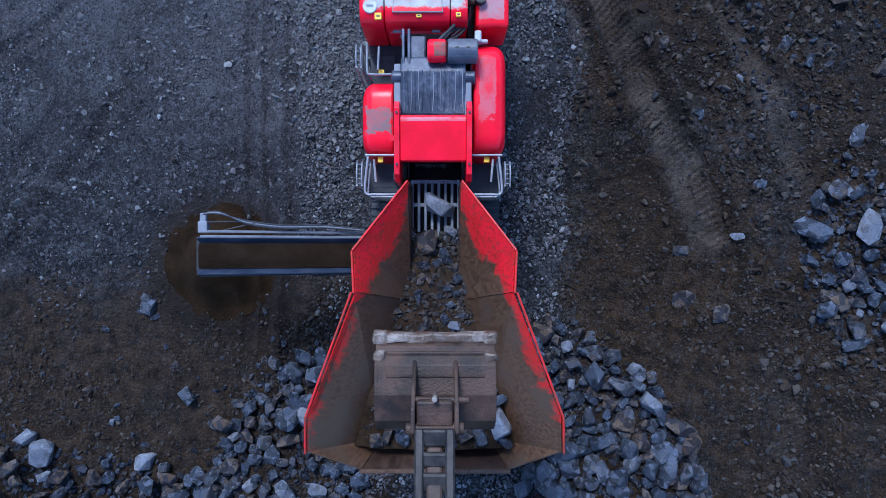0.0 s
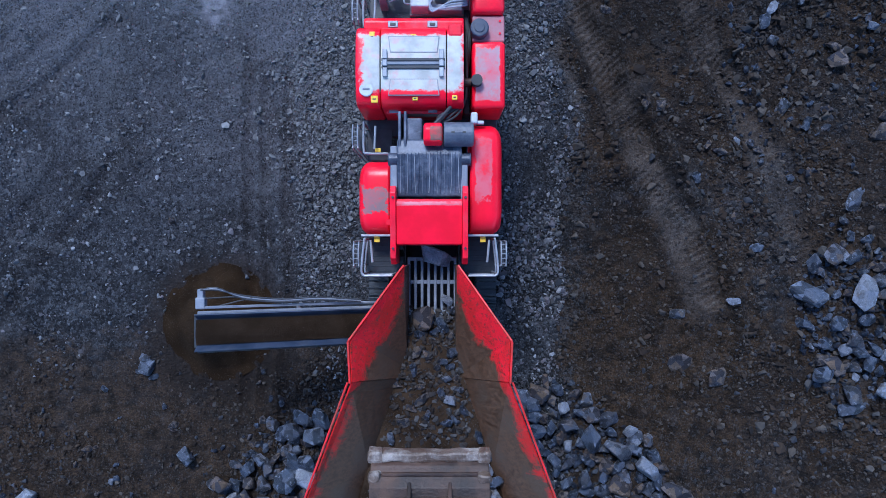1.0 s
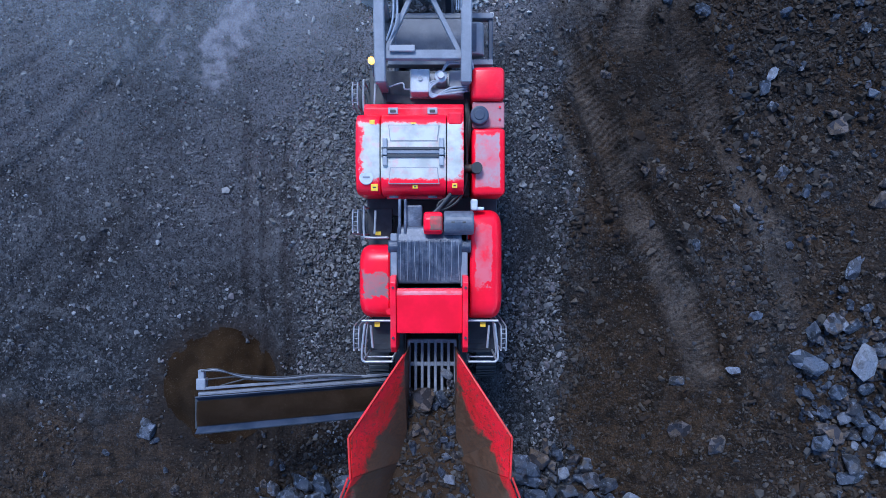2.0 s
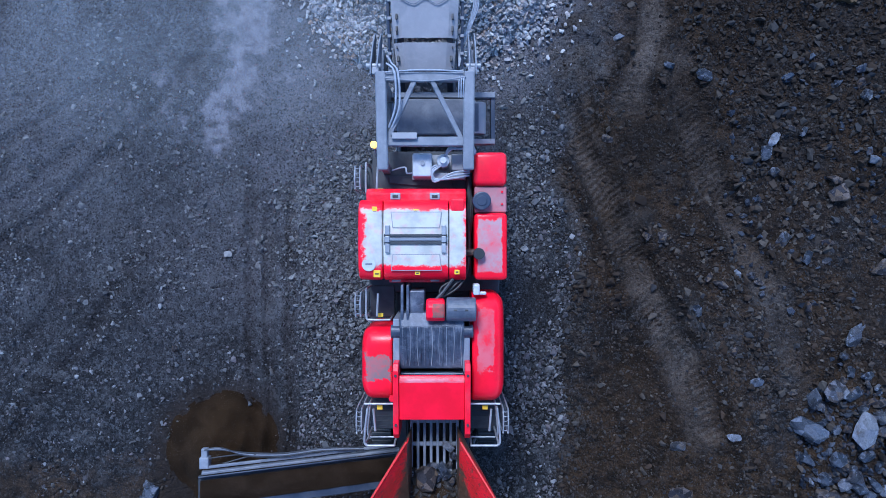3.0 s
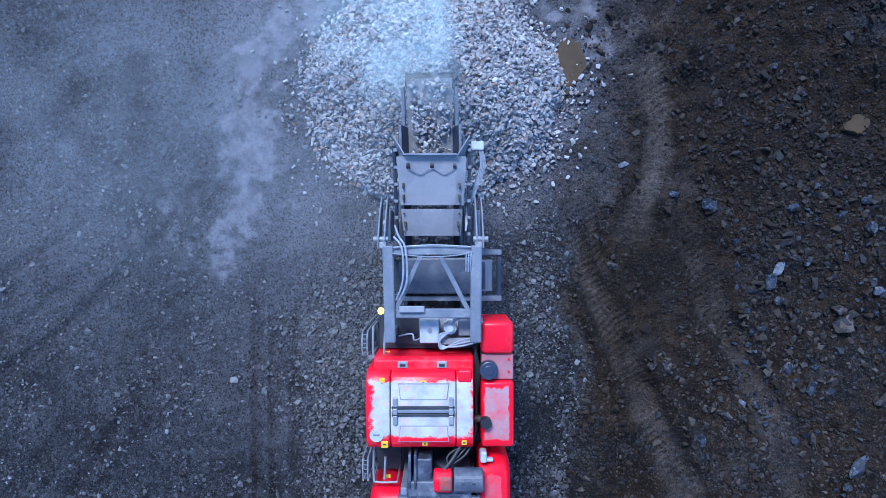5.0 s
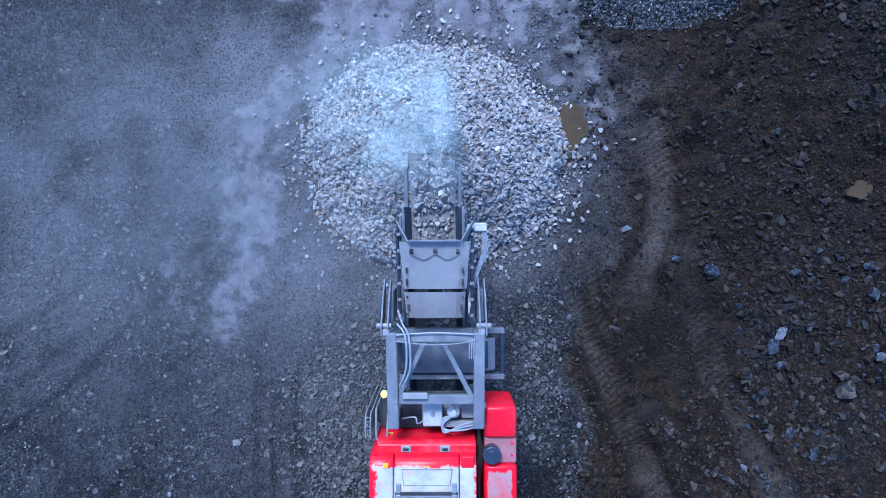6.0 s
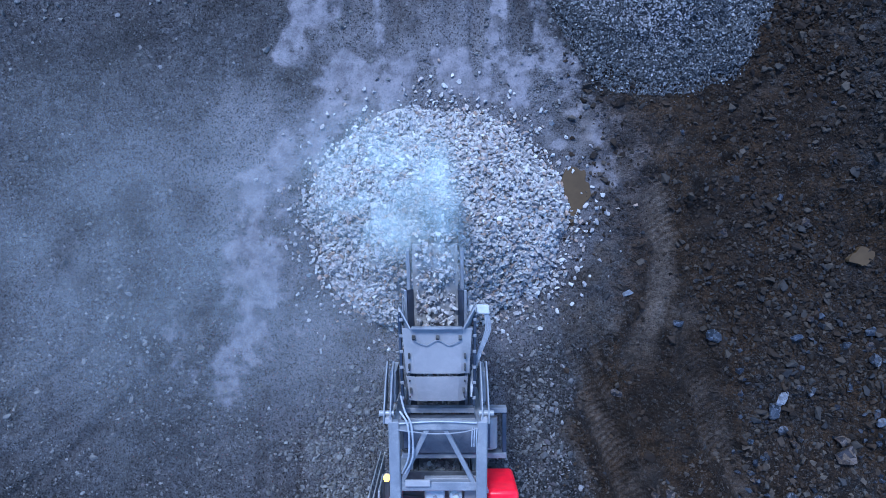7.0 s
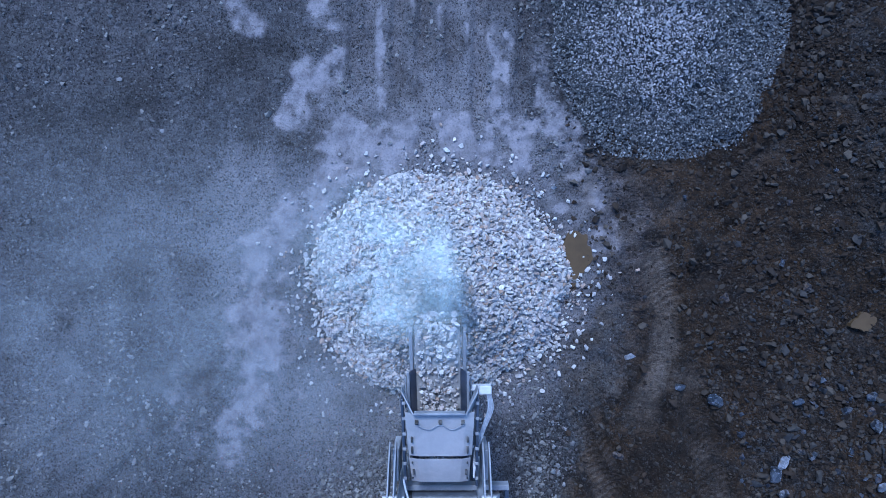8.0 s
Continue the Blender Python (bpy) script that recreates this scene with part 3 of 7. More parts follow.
# old wheel marks aslant over the floor: way, half width, strength
SLANTS = (
    (((-11.5, 3.7), (-10.4, 4.5), (-9.2, 5.4), (-7.88, 6.5), (-6.8, 7.6), (-5.75, 8.9)), 0.16, 0.8),
    (((-11.5, 4.9), (-10.2, 5.6), (-8.8, 6.6), (-7.5, 7.8)), 0.20, 0.5),
    (((-11.5, 6.0), (-10.4, 6.8), (-9.3, 7.5), (-7.7, 8.4), (-6.4, 9.5)), 0.18, 0.7),
    (((-10.8, -0.9), (-10.0, 0.3), (-9.2, 1.4), (-8.3, 2.4), (-7.6, 3.6)), 0.20, 0.8),
    (((-10.8, 1.2), (-9.6, 2.4), (-8.6, 3.6)), 0.22, 0.45),
    (((-8.4, 12.0), (-8.3, 14.5), (-8.1, 18.0)), 0.22, 0.4),
    (((-7.4, 12.5), (-7.3, 15.0), (-7.0, 18.0)), 0.20, 0.4),
)


def along(x, y, way):
    """Distance from a way of straight stretches, the run along it, and the side."""
    best, run, side, s0 = np.full(x.shape, 1e6), np.zeros(x.shape), np.zeros(x.shape), 0.0
    for (ax, ay), (bx, by) in zip(way, way[1:]):
        dx, dy = bx - ax, by - ay
        length = math.hypot(dx, dy)
        q = np.clip(((x - ax) * dx + (y - ay) * dy) / length ** 2, 0, 1)
        ex, ey = x - ax - q * dx, y - ay - q * dy
        d = np.hypot(ex, ey)
        near = d < best
        best = np.where(near, d, best)
        run = np.where(near, s0 + q * length, run)
        side = np.where(near, np.sign(dx * ey - dy * ex), side)
        s0 += length
    return best, run, side, s0


def track_bed(x, y, way, half):
    d, run, side, total = along(x, y, way)
    d = d + 0.07 * value_noise(x, y, 1.9, 34) + 0.05 * value_noise(x, y, 4.3, 35)
    ends = rise(run, -0.1, 0.9) * rise(total - run, -0.1, 0.9)
    cleat = np.sin((run + 0.35 * side * d + 0.05 * value_noise(x, y, 1.6, 32)) * math.tau / 0.15)
    return rise(d, half + 0.06, half - 0.2) * ends, cleat * rise(value_noise(x, y, 0.9, 9), -0.5, 0.3), d, ends


def floor_shape(x, y):
    x, y = np.asarray(x, float), np.asarray(y, float)
    near = rise(np.maximum(np.abs(x) - 16, np.abs(y - 5) - 18), 6, 0)
    h = 0.30 * rise(x, 2.0, 7.0) + 0.42 * rise(x, 3.0, 6.0) * rise(y, 6.0, 1.0) * rise(y, -9, -4)
    h = h + 0.75 * rise(x, 6.8, 9.6) * rise(y, 9.5, 13.5) + 0.2 * rise(x, 8, 10)
    h = h + 0.75 * np.exp(-((x + 3.2) / 1.9) ** 2 - ((y + 6.6) / 2.6) ** 2)
    h = h + 0.70 * np.exp(-((x - 3.6) / 1.7) ** 2 - ((y + 5.4) / 2.6) ** 2)
    h = h + 0.5 * np.exp(-((x + 10.5) / 1.5) ** 2 - ((y + 5.9) / 1.5) ** 2)
    h = h + 0.06 * value_noise(x, y, 0.45, 1) + (0.035 + 0.05 * rise(x, 2.2, 5.0)) * value_noise(x, y, 1.3, 2)
    rough_side = 0.5 + 0.8 * rise(x, 2.2, 4.5)
    beds, fine = np.zeros_like(h), 0.034 * value_noise(x, y, 3.1, 3) + 0.026 * value_noise(0.8 * x + 0.6 * y, 0.8 * y - 0.6 * x, 5.3, 4) + 0.010 * value_noise(0.5 * x - 0.87 * y, 0.5 * y + 0.87 * x, 9.0, 5)
    for way, half, depth, _ in TRACKS:
        bed, cleat, d, ends = track_bed(x, y, way, half)
        h = h - depth * bed + 0.020 * bed * cleat + 0.55 * depth * np.exp(-((d - half - 0.1) / 0.11) ** 2) * ends * (0.8 + 0.7 * value_noise(x, y, 2.5, 8))
        beds = np.maximum(beds, bed)
    h = h + rough_side * fine * (1 - 0.6 * beds)
    for way, half, lift in BANKS:
        d, run, _, total = along(x, y, way)
        d = d + 0.10 * value_noise(x, y, 2.0, 36)
        h = h + lift * np.exp(-(d / half) ** 2) * (0.75 + 0.6 * value_noise(x, y, 3.0, 37)) * rise(run, -0.1, 0.6) * rise(total - run, -0.1, 0.6)
    for way, half, k in SLANTS:
        d = along(x, y, way)[0] + 0.08 * value_noise(x, y, 1.1, 38)
        h = h - 0.055 * k * rise(d, half, half * 0.3) + 0.03 * k * np.exp(-((d - half - 0.1) / 0.1) ** 2)
    # older wheel marks on the far side
    for wx, y0, y1 in WHEELS:
        d = x - wx - 0.015 * (y - 3) - 0.1 * value_noise(x, y, 0.5, 12)
        h = h - 0.085 * rise(np.abs(d), 0.2, 0.07) * rise(y, y0, y0 + 1.2) * rise(y, y1, y1 - 1.2)
    # dug hollows in the earth on the haul side
    h = h - 0.24 * np.exp(-((x - 4.25) / 0.5) ** 2 - ((y - 2.4) / 0.9) ** 2) - 0.20 * np.exp(-((x - 5.9) / 0.5) ** 2 - ((y - 11.3) / 0.35) ** 2)
    return h * near


WHEELS = ((-4.45, -3, 7), (-4.05, -3, 6), (-3.55, -4, 6.5), (-2.1, 14.9, 20), (-1.44, 14.9, 20), (-0.84, 15.0, 20), (-0.18, 14.9, 18), (0.40, 14.3, 18.6), (1.4, 14.8, 20), (-2.4, 14.9, 18))


def track_marks(x, y):
    """Where crawlers pressed the earth pale and flat, and where it is dark: painted shade beside the tracks, loose
    banks, ruts, hollows, moist earth.
    """
    x, y = np.asarray(x, float), np.asarray(y, float)
    pressed, dark = np.zeros_like(x), np.zeros_like(x)
    for way, half, _, pale in TRACKS:
        bed, cleat, d, ends = track_bed(x, y, way, half)
        worn = 0.55 + 0.33 * cleat + 0.35 * value_noise(x, y, 2.2, 33) + 0.25 * value_noise(x, y, 0.8, 30)
        pressed = np.maximum(pressed, pale * bed * np.clip(worn, 0, 1.2))
        # dark line along each track edge: the berm's shade put into the colour
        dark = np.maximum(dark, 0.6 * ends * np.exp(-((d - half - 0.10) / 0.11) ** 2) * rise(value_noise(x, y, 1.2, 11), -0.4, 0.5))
    # banks are coloured dark for moist earth and for their own shade
    for way, half, lift in BANKS:
        d, run, _, total = along(x, y, way)
        d = d + 0.12 * value_noise(x, y, 2.2, 39)
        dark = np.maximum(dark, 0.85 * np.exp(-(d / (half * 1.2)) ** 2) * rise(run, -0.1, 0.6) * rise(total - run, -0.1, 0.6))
    for cx, cy, rx, ry, k in ((3.45, 8.75, 0.75, 0.6, 0.9), (3.4, 10.1, 0.6, 0.8, 0.8), (4.5, 8.0, 0.35, 0.6, 0.7), (4.05, 9.5, 0.5, 0.3, 0.5), (2.9, 12.8, 0.55, 1.2, 0.8)):
        q = ((x - cx) / rx) ** 2 + ((y - cy) / ry) ** 2 + 0.7 * value_noise(x, y, 1.8, 28)
        pressed = np.maximum(pressed, k * rise(q, 1.2, 0.1) * (0.6 + 0.5 * value_noise(x, y, 3.1, 29)))
    # wheel ruts are darker along their beds
    for wx, y0, y1 in WHEELS:
        d = x - wx - 0.015 * (y - 3) - 0.1 * value_noise(x, y, 0.5, 12)
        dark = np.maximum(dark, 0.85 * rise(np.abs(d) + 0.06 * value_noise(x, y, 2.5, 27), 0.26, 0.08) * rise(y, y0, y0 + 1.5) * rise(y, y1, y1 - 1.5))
    for way, half, k in SLANTS:
        d = along(x, y, way)[0] + 0.12 * value_noise(x, y, 1.1, 38) + 0.08 * value_noise(x, y, 3.3, 26)
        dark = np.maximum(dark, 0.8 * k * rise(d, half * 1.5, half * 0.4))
    # dark patches; the first two lie in the dug hollows
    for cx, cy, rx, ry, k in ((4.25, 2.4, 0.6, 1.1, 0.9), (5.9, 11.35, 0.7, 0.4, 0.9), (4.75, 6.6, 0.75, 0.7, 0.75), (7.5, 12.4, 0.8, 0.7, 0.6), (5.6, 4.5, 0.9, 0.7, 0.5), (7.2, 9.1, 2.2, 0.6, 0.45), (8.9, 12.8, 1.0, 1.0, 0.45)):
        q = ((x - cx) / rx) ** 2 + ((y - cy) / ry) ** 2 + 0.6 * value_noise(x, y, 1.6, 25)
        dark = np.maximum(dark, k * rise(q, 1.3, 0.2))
    q = 0.74 * rise(x, 4.6, 6.4) * rise(y, 4.4, 7.0) * (0.8 + 0.5 * value_noise(x, y, 0.7, 48))
    dark = np.maximum(dark, q)
    return pressed, dark


FLOOR_X = np.concatenate(([-900, -300, -120, -60, -34, -24, -18, -14, -12], np.arange(-11.3, 11.31, 0.046), [12, 14, 18, 24, 34, 60, 120, 300, 900]))
FLOOR_Y = np.concatenate(([-900, -300, -120, -60, -34, -24, -18, -13, -10, -8], np.arange(-6.6, 18.9, 0.046), [20, 22, 25, 30, 40, 60, 120, 300, 900]))
FLOOR_Z = floor_shape(*np.meshgrid(FLOOR_X, FLOOR_Y))


def ground_height(x, y):
    """Height of the floor's sheet, between its points."""
    x, y = np.asarray(x, float), np.asarray(y, float)
    i = np.clip(np.searchsorted(FLOOR_X, x) - 1, 0, len(FLOOR_X) - 2)
    j = np.clip(np.searchsorted(FLOOR_Y, y) - 1, 0, len(FLOOR_Y) - 2)
    u = (x - FLOOR_X[i]) / (FLOOR_X[i + 1] - FLOOR_X[i])
    v = (y - FLOOR_Y[j]) / (FLOOR_Y[j + 1] - FLOOR_Y[j])
    a, b, c, d = FLOOR_Z[j, i], FLOOR_Z[j, i + 1], FLOOR_Z[j + 1, i], FLOOR_Z[j + 1, i + 1]
    return (a * (1 - u) + b * u) * (1 - v) + (c * (1 - u) + d * u) * v


# pale mud: way, half width, strength
MUD_WAYS = (
    (((-5.5, 7.1), (-5.28, 7.9), (-4.8, 8.66), (-4.58, 9.5), (-4.5, 10.5), (-4.62, 11.6), (-4.08, 12.25), (-3.3, 13.0), (-2.9, 13.8), (-2.6, 14.6)), 0.58, 1.15),
    (((-4.6, 8.6), (-4.0, 10.5), (-3.6, 12.5), (-2.6, 14.4)), 1.5, 0.50),
    (((-7.3, 7.6), (-6.8, 8.25), (-6.0, 8.7), (-5.3, 9.0), (-4.9, 10.0)), 0.7, 0.62),
    (((-3.7, 14.8), (-3.33, 15.2), (-3.1, 15.9), (-2.7, 16.4), (-3.0, 17.5)), 0.45, 1.15),
    (((1.2, 16.2), (1.67, 15.1), (1.95, 14.4), (2.26, 13.7), (2.7, 13.0)), 0.8, 0.85),
    (((-0.9, 17.5), (0.0, 17.05), (0.63, 16.7), (1.2, 16.4)), 0.42, 1.1),
    (((-2.4, 14.2), (-1.06, 14.5), (-0.45, 14.75), (0.2, 14.7), (0.9, 14.4), (1.8, 14.4)), 0.8, 1.25),
    (((-1.75, 14.2), (-1.75, 17.2)), 0.3, 1.0), (((-1.12, 14.2), (-1.15, 16.6)), 0.28, 1.0), (((-0.5, 14.2), (-0.5, 16.9)), 0.28, 1.05),
    (((0.12, 14.2), (0.1, 16.2)), 0.28, 1.0), (((0.9, 14.2), (0.95, 16.4)), 0.4, 1.0),
    (((-4.9, 17.5), (-4.6, 17.0)), 0.3, 0.8),
    (((0.4, 17.8), (1.5, 15.6), (2.6, 13.4), (3.3, 12.2)), 1.0, 0.72),
    (((-3.6, 12.6), (-3.0, 13.4), (-2.7, 14.4)), 0.6, 1.2),
    (((-3.6, 11.0), (-3.7, 9.6), (-3.2, 8.4)), 0.7, 0.45),
    (((1.65, 5.9), (1.75, 5.3)), 0.3, 0.75),
)


def mud_amount(x, y):
    """Pale drying mud and fallen dust, streaked along the way the wheels run."""
    x, y = np.asarray(x, float), np.asarray(y, float)
    m = np.zeros_like(x)
    for way, half, k in MUD_WAYS:
        d = along(x, y, way)[0] + 0.28 * value_noise(x, y, 1.1, 13) + 0.16 * value_noise(x, y, 2.7, 17)
        m = np.maximum(m, k * rise(d, half * 1.7, half * 0.15))
    ruts = np.zeros_like(m)
    for wx, y0, y1 in WHEELS[3:]:
        ruts = np.maximum(ruts, rise(np.abs(x - wx - 0.015 * (y - 3)) + 0.12 * value_noise(x, y, 2.0, 18), 0.3, 0.1) * rise(y, y0 - 0.4, y0 + 0.6))
    m = m * (1 - 0.8 * ruts)
    m = m * (0.82 + 0.35 * value_noise(x * 2.4, y * 0.9, 1.0, 14) + 0.30 * value_noise(x, y, 2.3, 15) + 0.34 * value_noise(x, y, 5.5, 16))
    return m


def dust_film(x, y):
    """Stone dust that settled downwind of the belt end."""
    f = 0.02 + 0.10 * rise(y, -3.0, 0.5) + 0.48 * rise(y, -0.5, 6.5) + 0.10 * rise(y, 6.0, 9.0) - 0.12 * rise(y, 11.0, 15.0)
    f = f + 0.38 * np.exp(-((x + 0.3) / 2.3) ** 2) * rise(y, 3.0, 7.0) * rise(x, 3.4, 2.2)
    reach = 3.6 + 1.6 * rise(y, 7.5, 10.0) * rise(y, 15.0, 13.0)
    ring = np.sqrt(((x - PILE[0] + 0.5) / 5.6) ** 2 + ((y - PILE[1] - 0.8) / 5.2) ** 2) + 0.16 * value_noise(x, y, 0.9, 43) + 0.10 * value_noise(x, y, 2.4, 47)
    near = 0.55 * rise(ring, 1.0, 0.45) * rise(x, 5.0, 2.6)
    return near + f * rise(x - reach, 0.0, -3.1) * (0.85 + 0.3 * value_noise(x, y, 0.35, 24)) * (1 - 0.12 * rise(x, -4.5, -8.0))


def build_ground():
    xs, ys, Z = FLOOR_X, FLOOR_Y, FLOOR_Z
    X, Y = np.meshgrid(xs, ys)
    nx, ny = len(xs), len(ys)
    me = bpy.data.meshes.new("ground")
    me.vertices.add(nx * ny)
    me.vertices.foreach_set("co", np.stack((X, Y, Z), -1).ravel())
    i = (np.arange(ny - 1)[:, None] * nx + np.arange(nx - 1)).ravel()
    Q = np.stack((i, i + 1, i + nx + 1, i + nx), -1).astype(np.int32)
    me.loops.add(Q.size)
    me.loops.foreach_set("vertex_index", Q.ravel())
    me.polygons.add(len(Q))
    me.polygons.foreach_set("loop_start", np.arange(0, Q.size, 4, dtype=np.int32))
    me.update(calc_edges=True)
    me.polygons.foreach_set("use_smooth", np.ones(len(Q), dtype=bool))
    earth = rise(X + 0.5 * value_noise(X, Y, 0.7, 21), 2.1, 3.6) * (0.72 + 0.3 * value_noise(X, Y, 0.5, 22))
    earth = earth + 1.0 * rise(Y, 1.0, -2.0) * rise(X, 0, -2) + 0.3 * value_noise(X, Y, 0.4, 23) * rise(X, 0, -3)
    stain = 1.05 * np.exp(-(((X - FINES[0]) / 1.75) ** 2 + ((Y - FINES[1] + 0.1) / 1.75) ** 2) ** 2.0)
    lay = np.stack((np.clip(mud_amount(X, Y), 0, 1), np.clip(earth, 0, 1), np.clip(stain, 0, 1), np.ones_like(X)), -1)
    me.attributes.new("lay", 'FLOAT_COLOR', 'POINT').data.foreach_set("color", lay.ravel().astype(np.float32))
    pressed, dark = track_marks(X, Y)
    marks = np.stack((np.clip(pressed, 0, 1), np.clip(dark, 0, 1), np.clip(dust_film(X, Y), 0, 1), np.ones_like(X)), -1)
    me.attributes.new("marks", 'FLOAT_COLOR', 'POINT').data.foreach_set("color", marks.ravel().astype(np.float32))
    me.materials.append(M_GROUND)
    return tagged(new("ground", me), "dark quarry floor of grit, brown earth and drying mud", "ground", "", "structure")


build_ground()


def heap_height(x, y, h):
    cx, cy, rx, ry, top = h
    if top < 0.8:                       # fine stuff spreads out in a soft foot
        q = np.sqrt(((x - cx) / rx) ** 2 + ((y - cy) / ry) ** 2) + 0.06 * value_noise(x, y, 1.5, 34)
        return ground_height(x, y) + np.where(q < 1, top * (0.5 + 0.5 * np.cos(math.pi * np.clip(q, 0, 1))) ** 1.2 + 0.02 * (1 - q), -0.06)
    r = np.sqrt(((x - cx) / rx) ** 2 + ((y - cy) / ry) ** 2) + 0.085 * value_noise(x, y, 0.9, 31) + 0.05 * value_noise(x, y, 2.3, 32)
    foot = 0.92 if top > 1.5 else 1.3     # the chippings run out in a flatter foot
    return ground_height(x, y) + top * np.where(r < 1, np.clip(1 - r, 0, 1) ** foot, -0.04)


def heap_core(name, h, material, label="", category="", lump=0.03, sink=0.0):
    """A heap as a closed skirted mound, with its foot just under the ground."""
    cx, cy, rx, ry, top = h
    bm = bmesh.new()
    rings, segs = 22, 64
    rows = []
    for i in range(1, rings + 1):
        rr = 1.04 * i / rings
        row = []
        for k in range(segs):
            a = k * math.tau / segs
            x, y = cx + rx * rr * math.cos(a), cy + ry * rr * math.sin(a)
            z = float(heap_height(np.array([x]), np.array([y]), h)[0]) + lump * float(value_noise(x, y, 4.0, 33))
            row.append(bm.verts.new((x, y, z - (0.10 if i == rings else sink))))
        rows.append(row)
    tip = bm.verts.new((cx, cy, float(heap_height(np.array([cx]), np.array([cy]), h)[0]) - sink))
    for k in range(segs):
        bm.faces.new((tip, rows[0][k], rows[0][(k + 1) % segs]))
    for a, b in zip(rows, rows[1:]):
        for k in range(segs):
            bm.faces.new((a[k], b[k], b[(k + 1) % segs], a[(k + 1) % segs]))
    bm.faces.new(rows[-1][::-1])
    ob = as_object(name, bm, material, True)
    return tagged(ob, label, category)


# ---------- rocks ----------
def rock_kit(seed, count, n, bev, material, name):
    rng, out = np.random.RandomState(seed), []
    for _ in range(count):
        bm = hull_mesh(hull_points(rng, n, rng.uniform(0.5, 0.85)), bev)
        me = bpy.data.meshes.new(name)
        bm.to_mesh(me)
        bm.free()
        me.materials.append(material)
        out.append(me)
    return out


KIT = rock_kit(11, 28, 19, 0.012, M_BOULDER, "rock")
KIT_PALE = rock_kit(12, 8, 20, 0.010, M_BOULDER_PALE, "rock")
KIT_BROWN = rock_kit(13, 10, 18, 0.012, M_BOULDER_BROWN, "rock")
rock_rng = random.Random(4)


def rock(x, y, z, size, kit=None, label="angular blue-grey blasted rock lying in a heap", group="rocks of the blasted heap", flat=1.0, name="rock"):
    ob = new(name, rock_rng.choice(kit or KIT))
    ob.matrix_basis = pose(x, y, z, rock_rng.uniform(-32, 32), rock_rng.uniform(-32, 32), rock_rng.uniform(0, 360))
    ob.scale = (size, size * rock_rng.uniform(0.85, 1.1), size * flat)
    return tagged(ob, label, "rock", group)


def lay_rocks(inside, x0, x1, y0, y1, count, s0, s1, label, group, name="rock", gap=0.34, riders=0.0, pale=0.07):
    """Packs rocks of uneven size over a stretch of ground, with rubble filling in between; riders lie on top of others."""
    placed, tries = [], 0
    while len(placed) < count and tries < 60000:
        tries += 1
        x, y = rock_rng.uniform(x0, x1), rock_rng.uniform(y0, y1)
        if rock_rng.random() > inside(x, y):
            continue
        s = s0 + (s1 - s0) * rock_rng.random() ** 1.5
        if tries > 6000:
            s = min(s, s0 * 1.3)
        if any((x - a) ** 2 + (y - b) ** 2 < (gap * (s + c)) ** 2 for a, b, c in placed):
            continue
        placed.append((x, y, s))
        k = rock_rng.random()
        kit = KIT if k < 0.82 - pale else KIT_PALE if k < 0.82 else KIT_BROWN
        up = 0.30 + (0.22 if rock_rng.random() < riders else 0.0)
        rock(x, y, float(ground_height(x, y)) + s * up, s, kit, label, group, 1.0, name)
    rng = np.random.RandomState(count)
    px, py = rng.uniform(x0, x1, count * 60), rng.uniform(y0, y1, count * 60)
    keep = np.array([rock_rng.random() < inside(a, b) for a, b in zip(px, py)])
    px, py = px[keep][:count * 7], py[keep][:count * 7]
    ps = rng.uniform(0.08, 0.22, len(px))
    scatter("rock_rubble", np.stack((px, py, ground_height(px, py) + ps * 0.12), -1), ps, M_RUBBLE, count, "smaller broken rock between the blasted rocks", "rubble")


def west_heap(x, y):
    d = y - np.interp(x, (-5.6, -5.0, -4.5, -3.7, -3.0, -1.7), (-5.5, -4.6, -3.2, -2.7, -2.5, -2.3))
    return 1.0 if d < 0 else 0.25 if d < 0.35 else 0.05 if y < -3.2 and x > -6.5 else 0.0


def east_heap(x, y):
    d = y - np.interp(x, (2.0, 2.6, 3.3, 3.9, 4.8, 5.5, 5.9, 6.2), (-2.0, -1.75, -1.9, -2.4, -3.2, -4.4, -5.6, -7))
    return 1.0 if d < 0 else 0.12 if d < 0.2 else 0.0


lay_rocks(west_heap, -6.5, -1.75, -6.2, -2.0, 112, 0.30, 0.66, "angular blue-grey blasted rock beside the feed hopper", "blasted rocks west of the hopper", "rock", 0.25, 0.35)
lay_rocks(east_heap, 1.75, 6.2, -6.2, -1.6, 165, 0.32, 0.68, "angular dark blue blasted rock beside the feed hopper", "blasted rocks east of the hopper", "rock", 0.24, 0.35)
lay_rocks(lambda x, y: 1.0 if y < -5.0 - 0.3 * math.sin(x * 1.7) else 0.05, -9.2, -4.6, -6.2, -4.3, 44, 0.24, 0.6, "angular grey blasted rock on the brown earth", "blasted rocks west of the hopper", "rock", 0.28, 0.2)
lay_rocks(lambda x, y: 1.0 if (x + 10.1) ** 2 + (y + 5.1) ** 2 < 1.0 else 0.0, -11.2, -9.0, -6.2, -4.0, 22, 0.3, 0.65, "pale blue-grey blasted rock at the foot of the heap", "blasted rocks west of the hopper", "rock", 0.28, 0.3, 0.95)
lay_rocks(lambda x, y: 0.5 + 0.5 * math.sin(x * 2.1 + y), 6.5, 11.0, 3.0, 9.0, 22, 0.16, 0.40, "small grey rock on the brown earth bank", "small rocks on the bank", "stone")

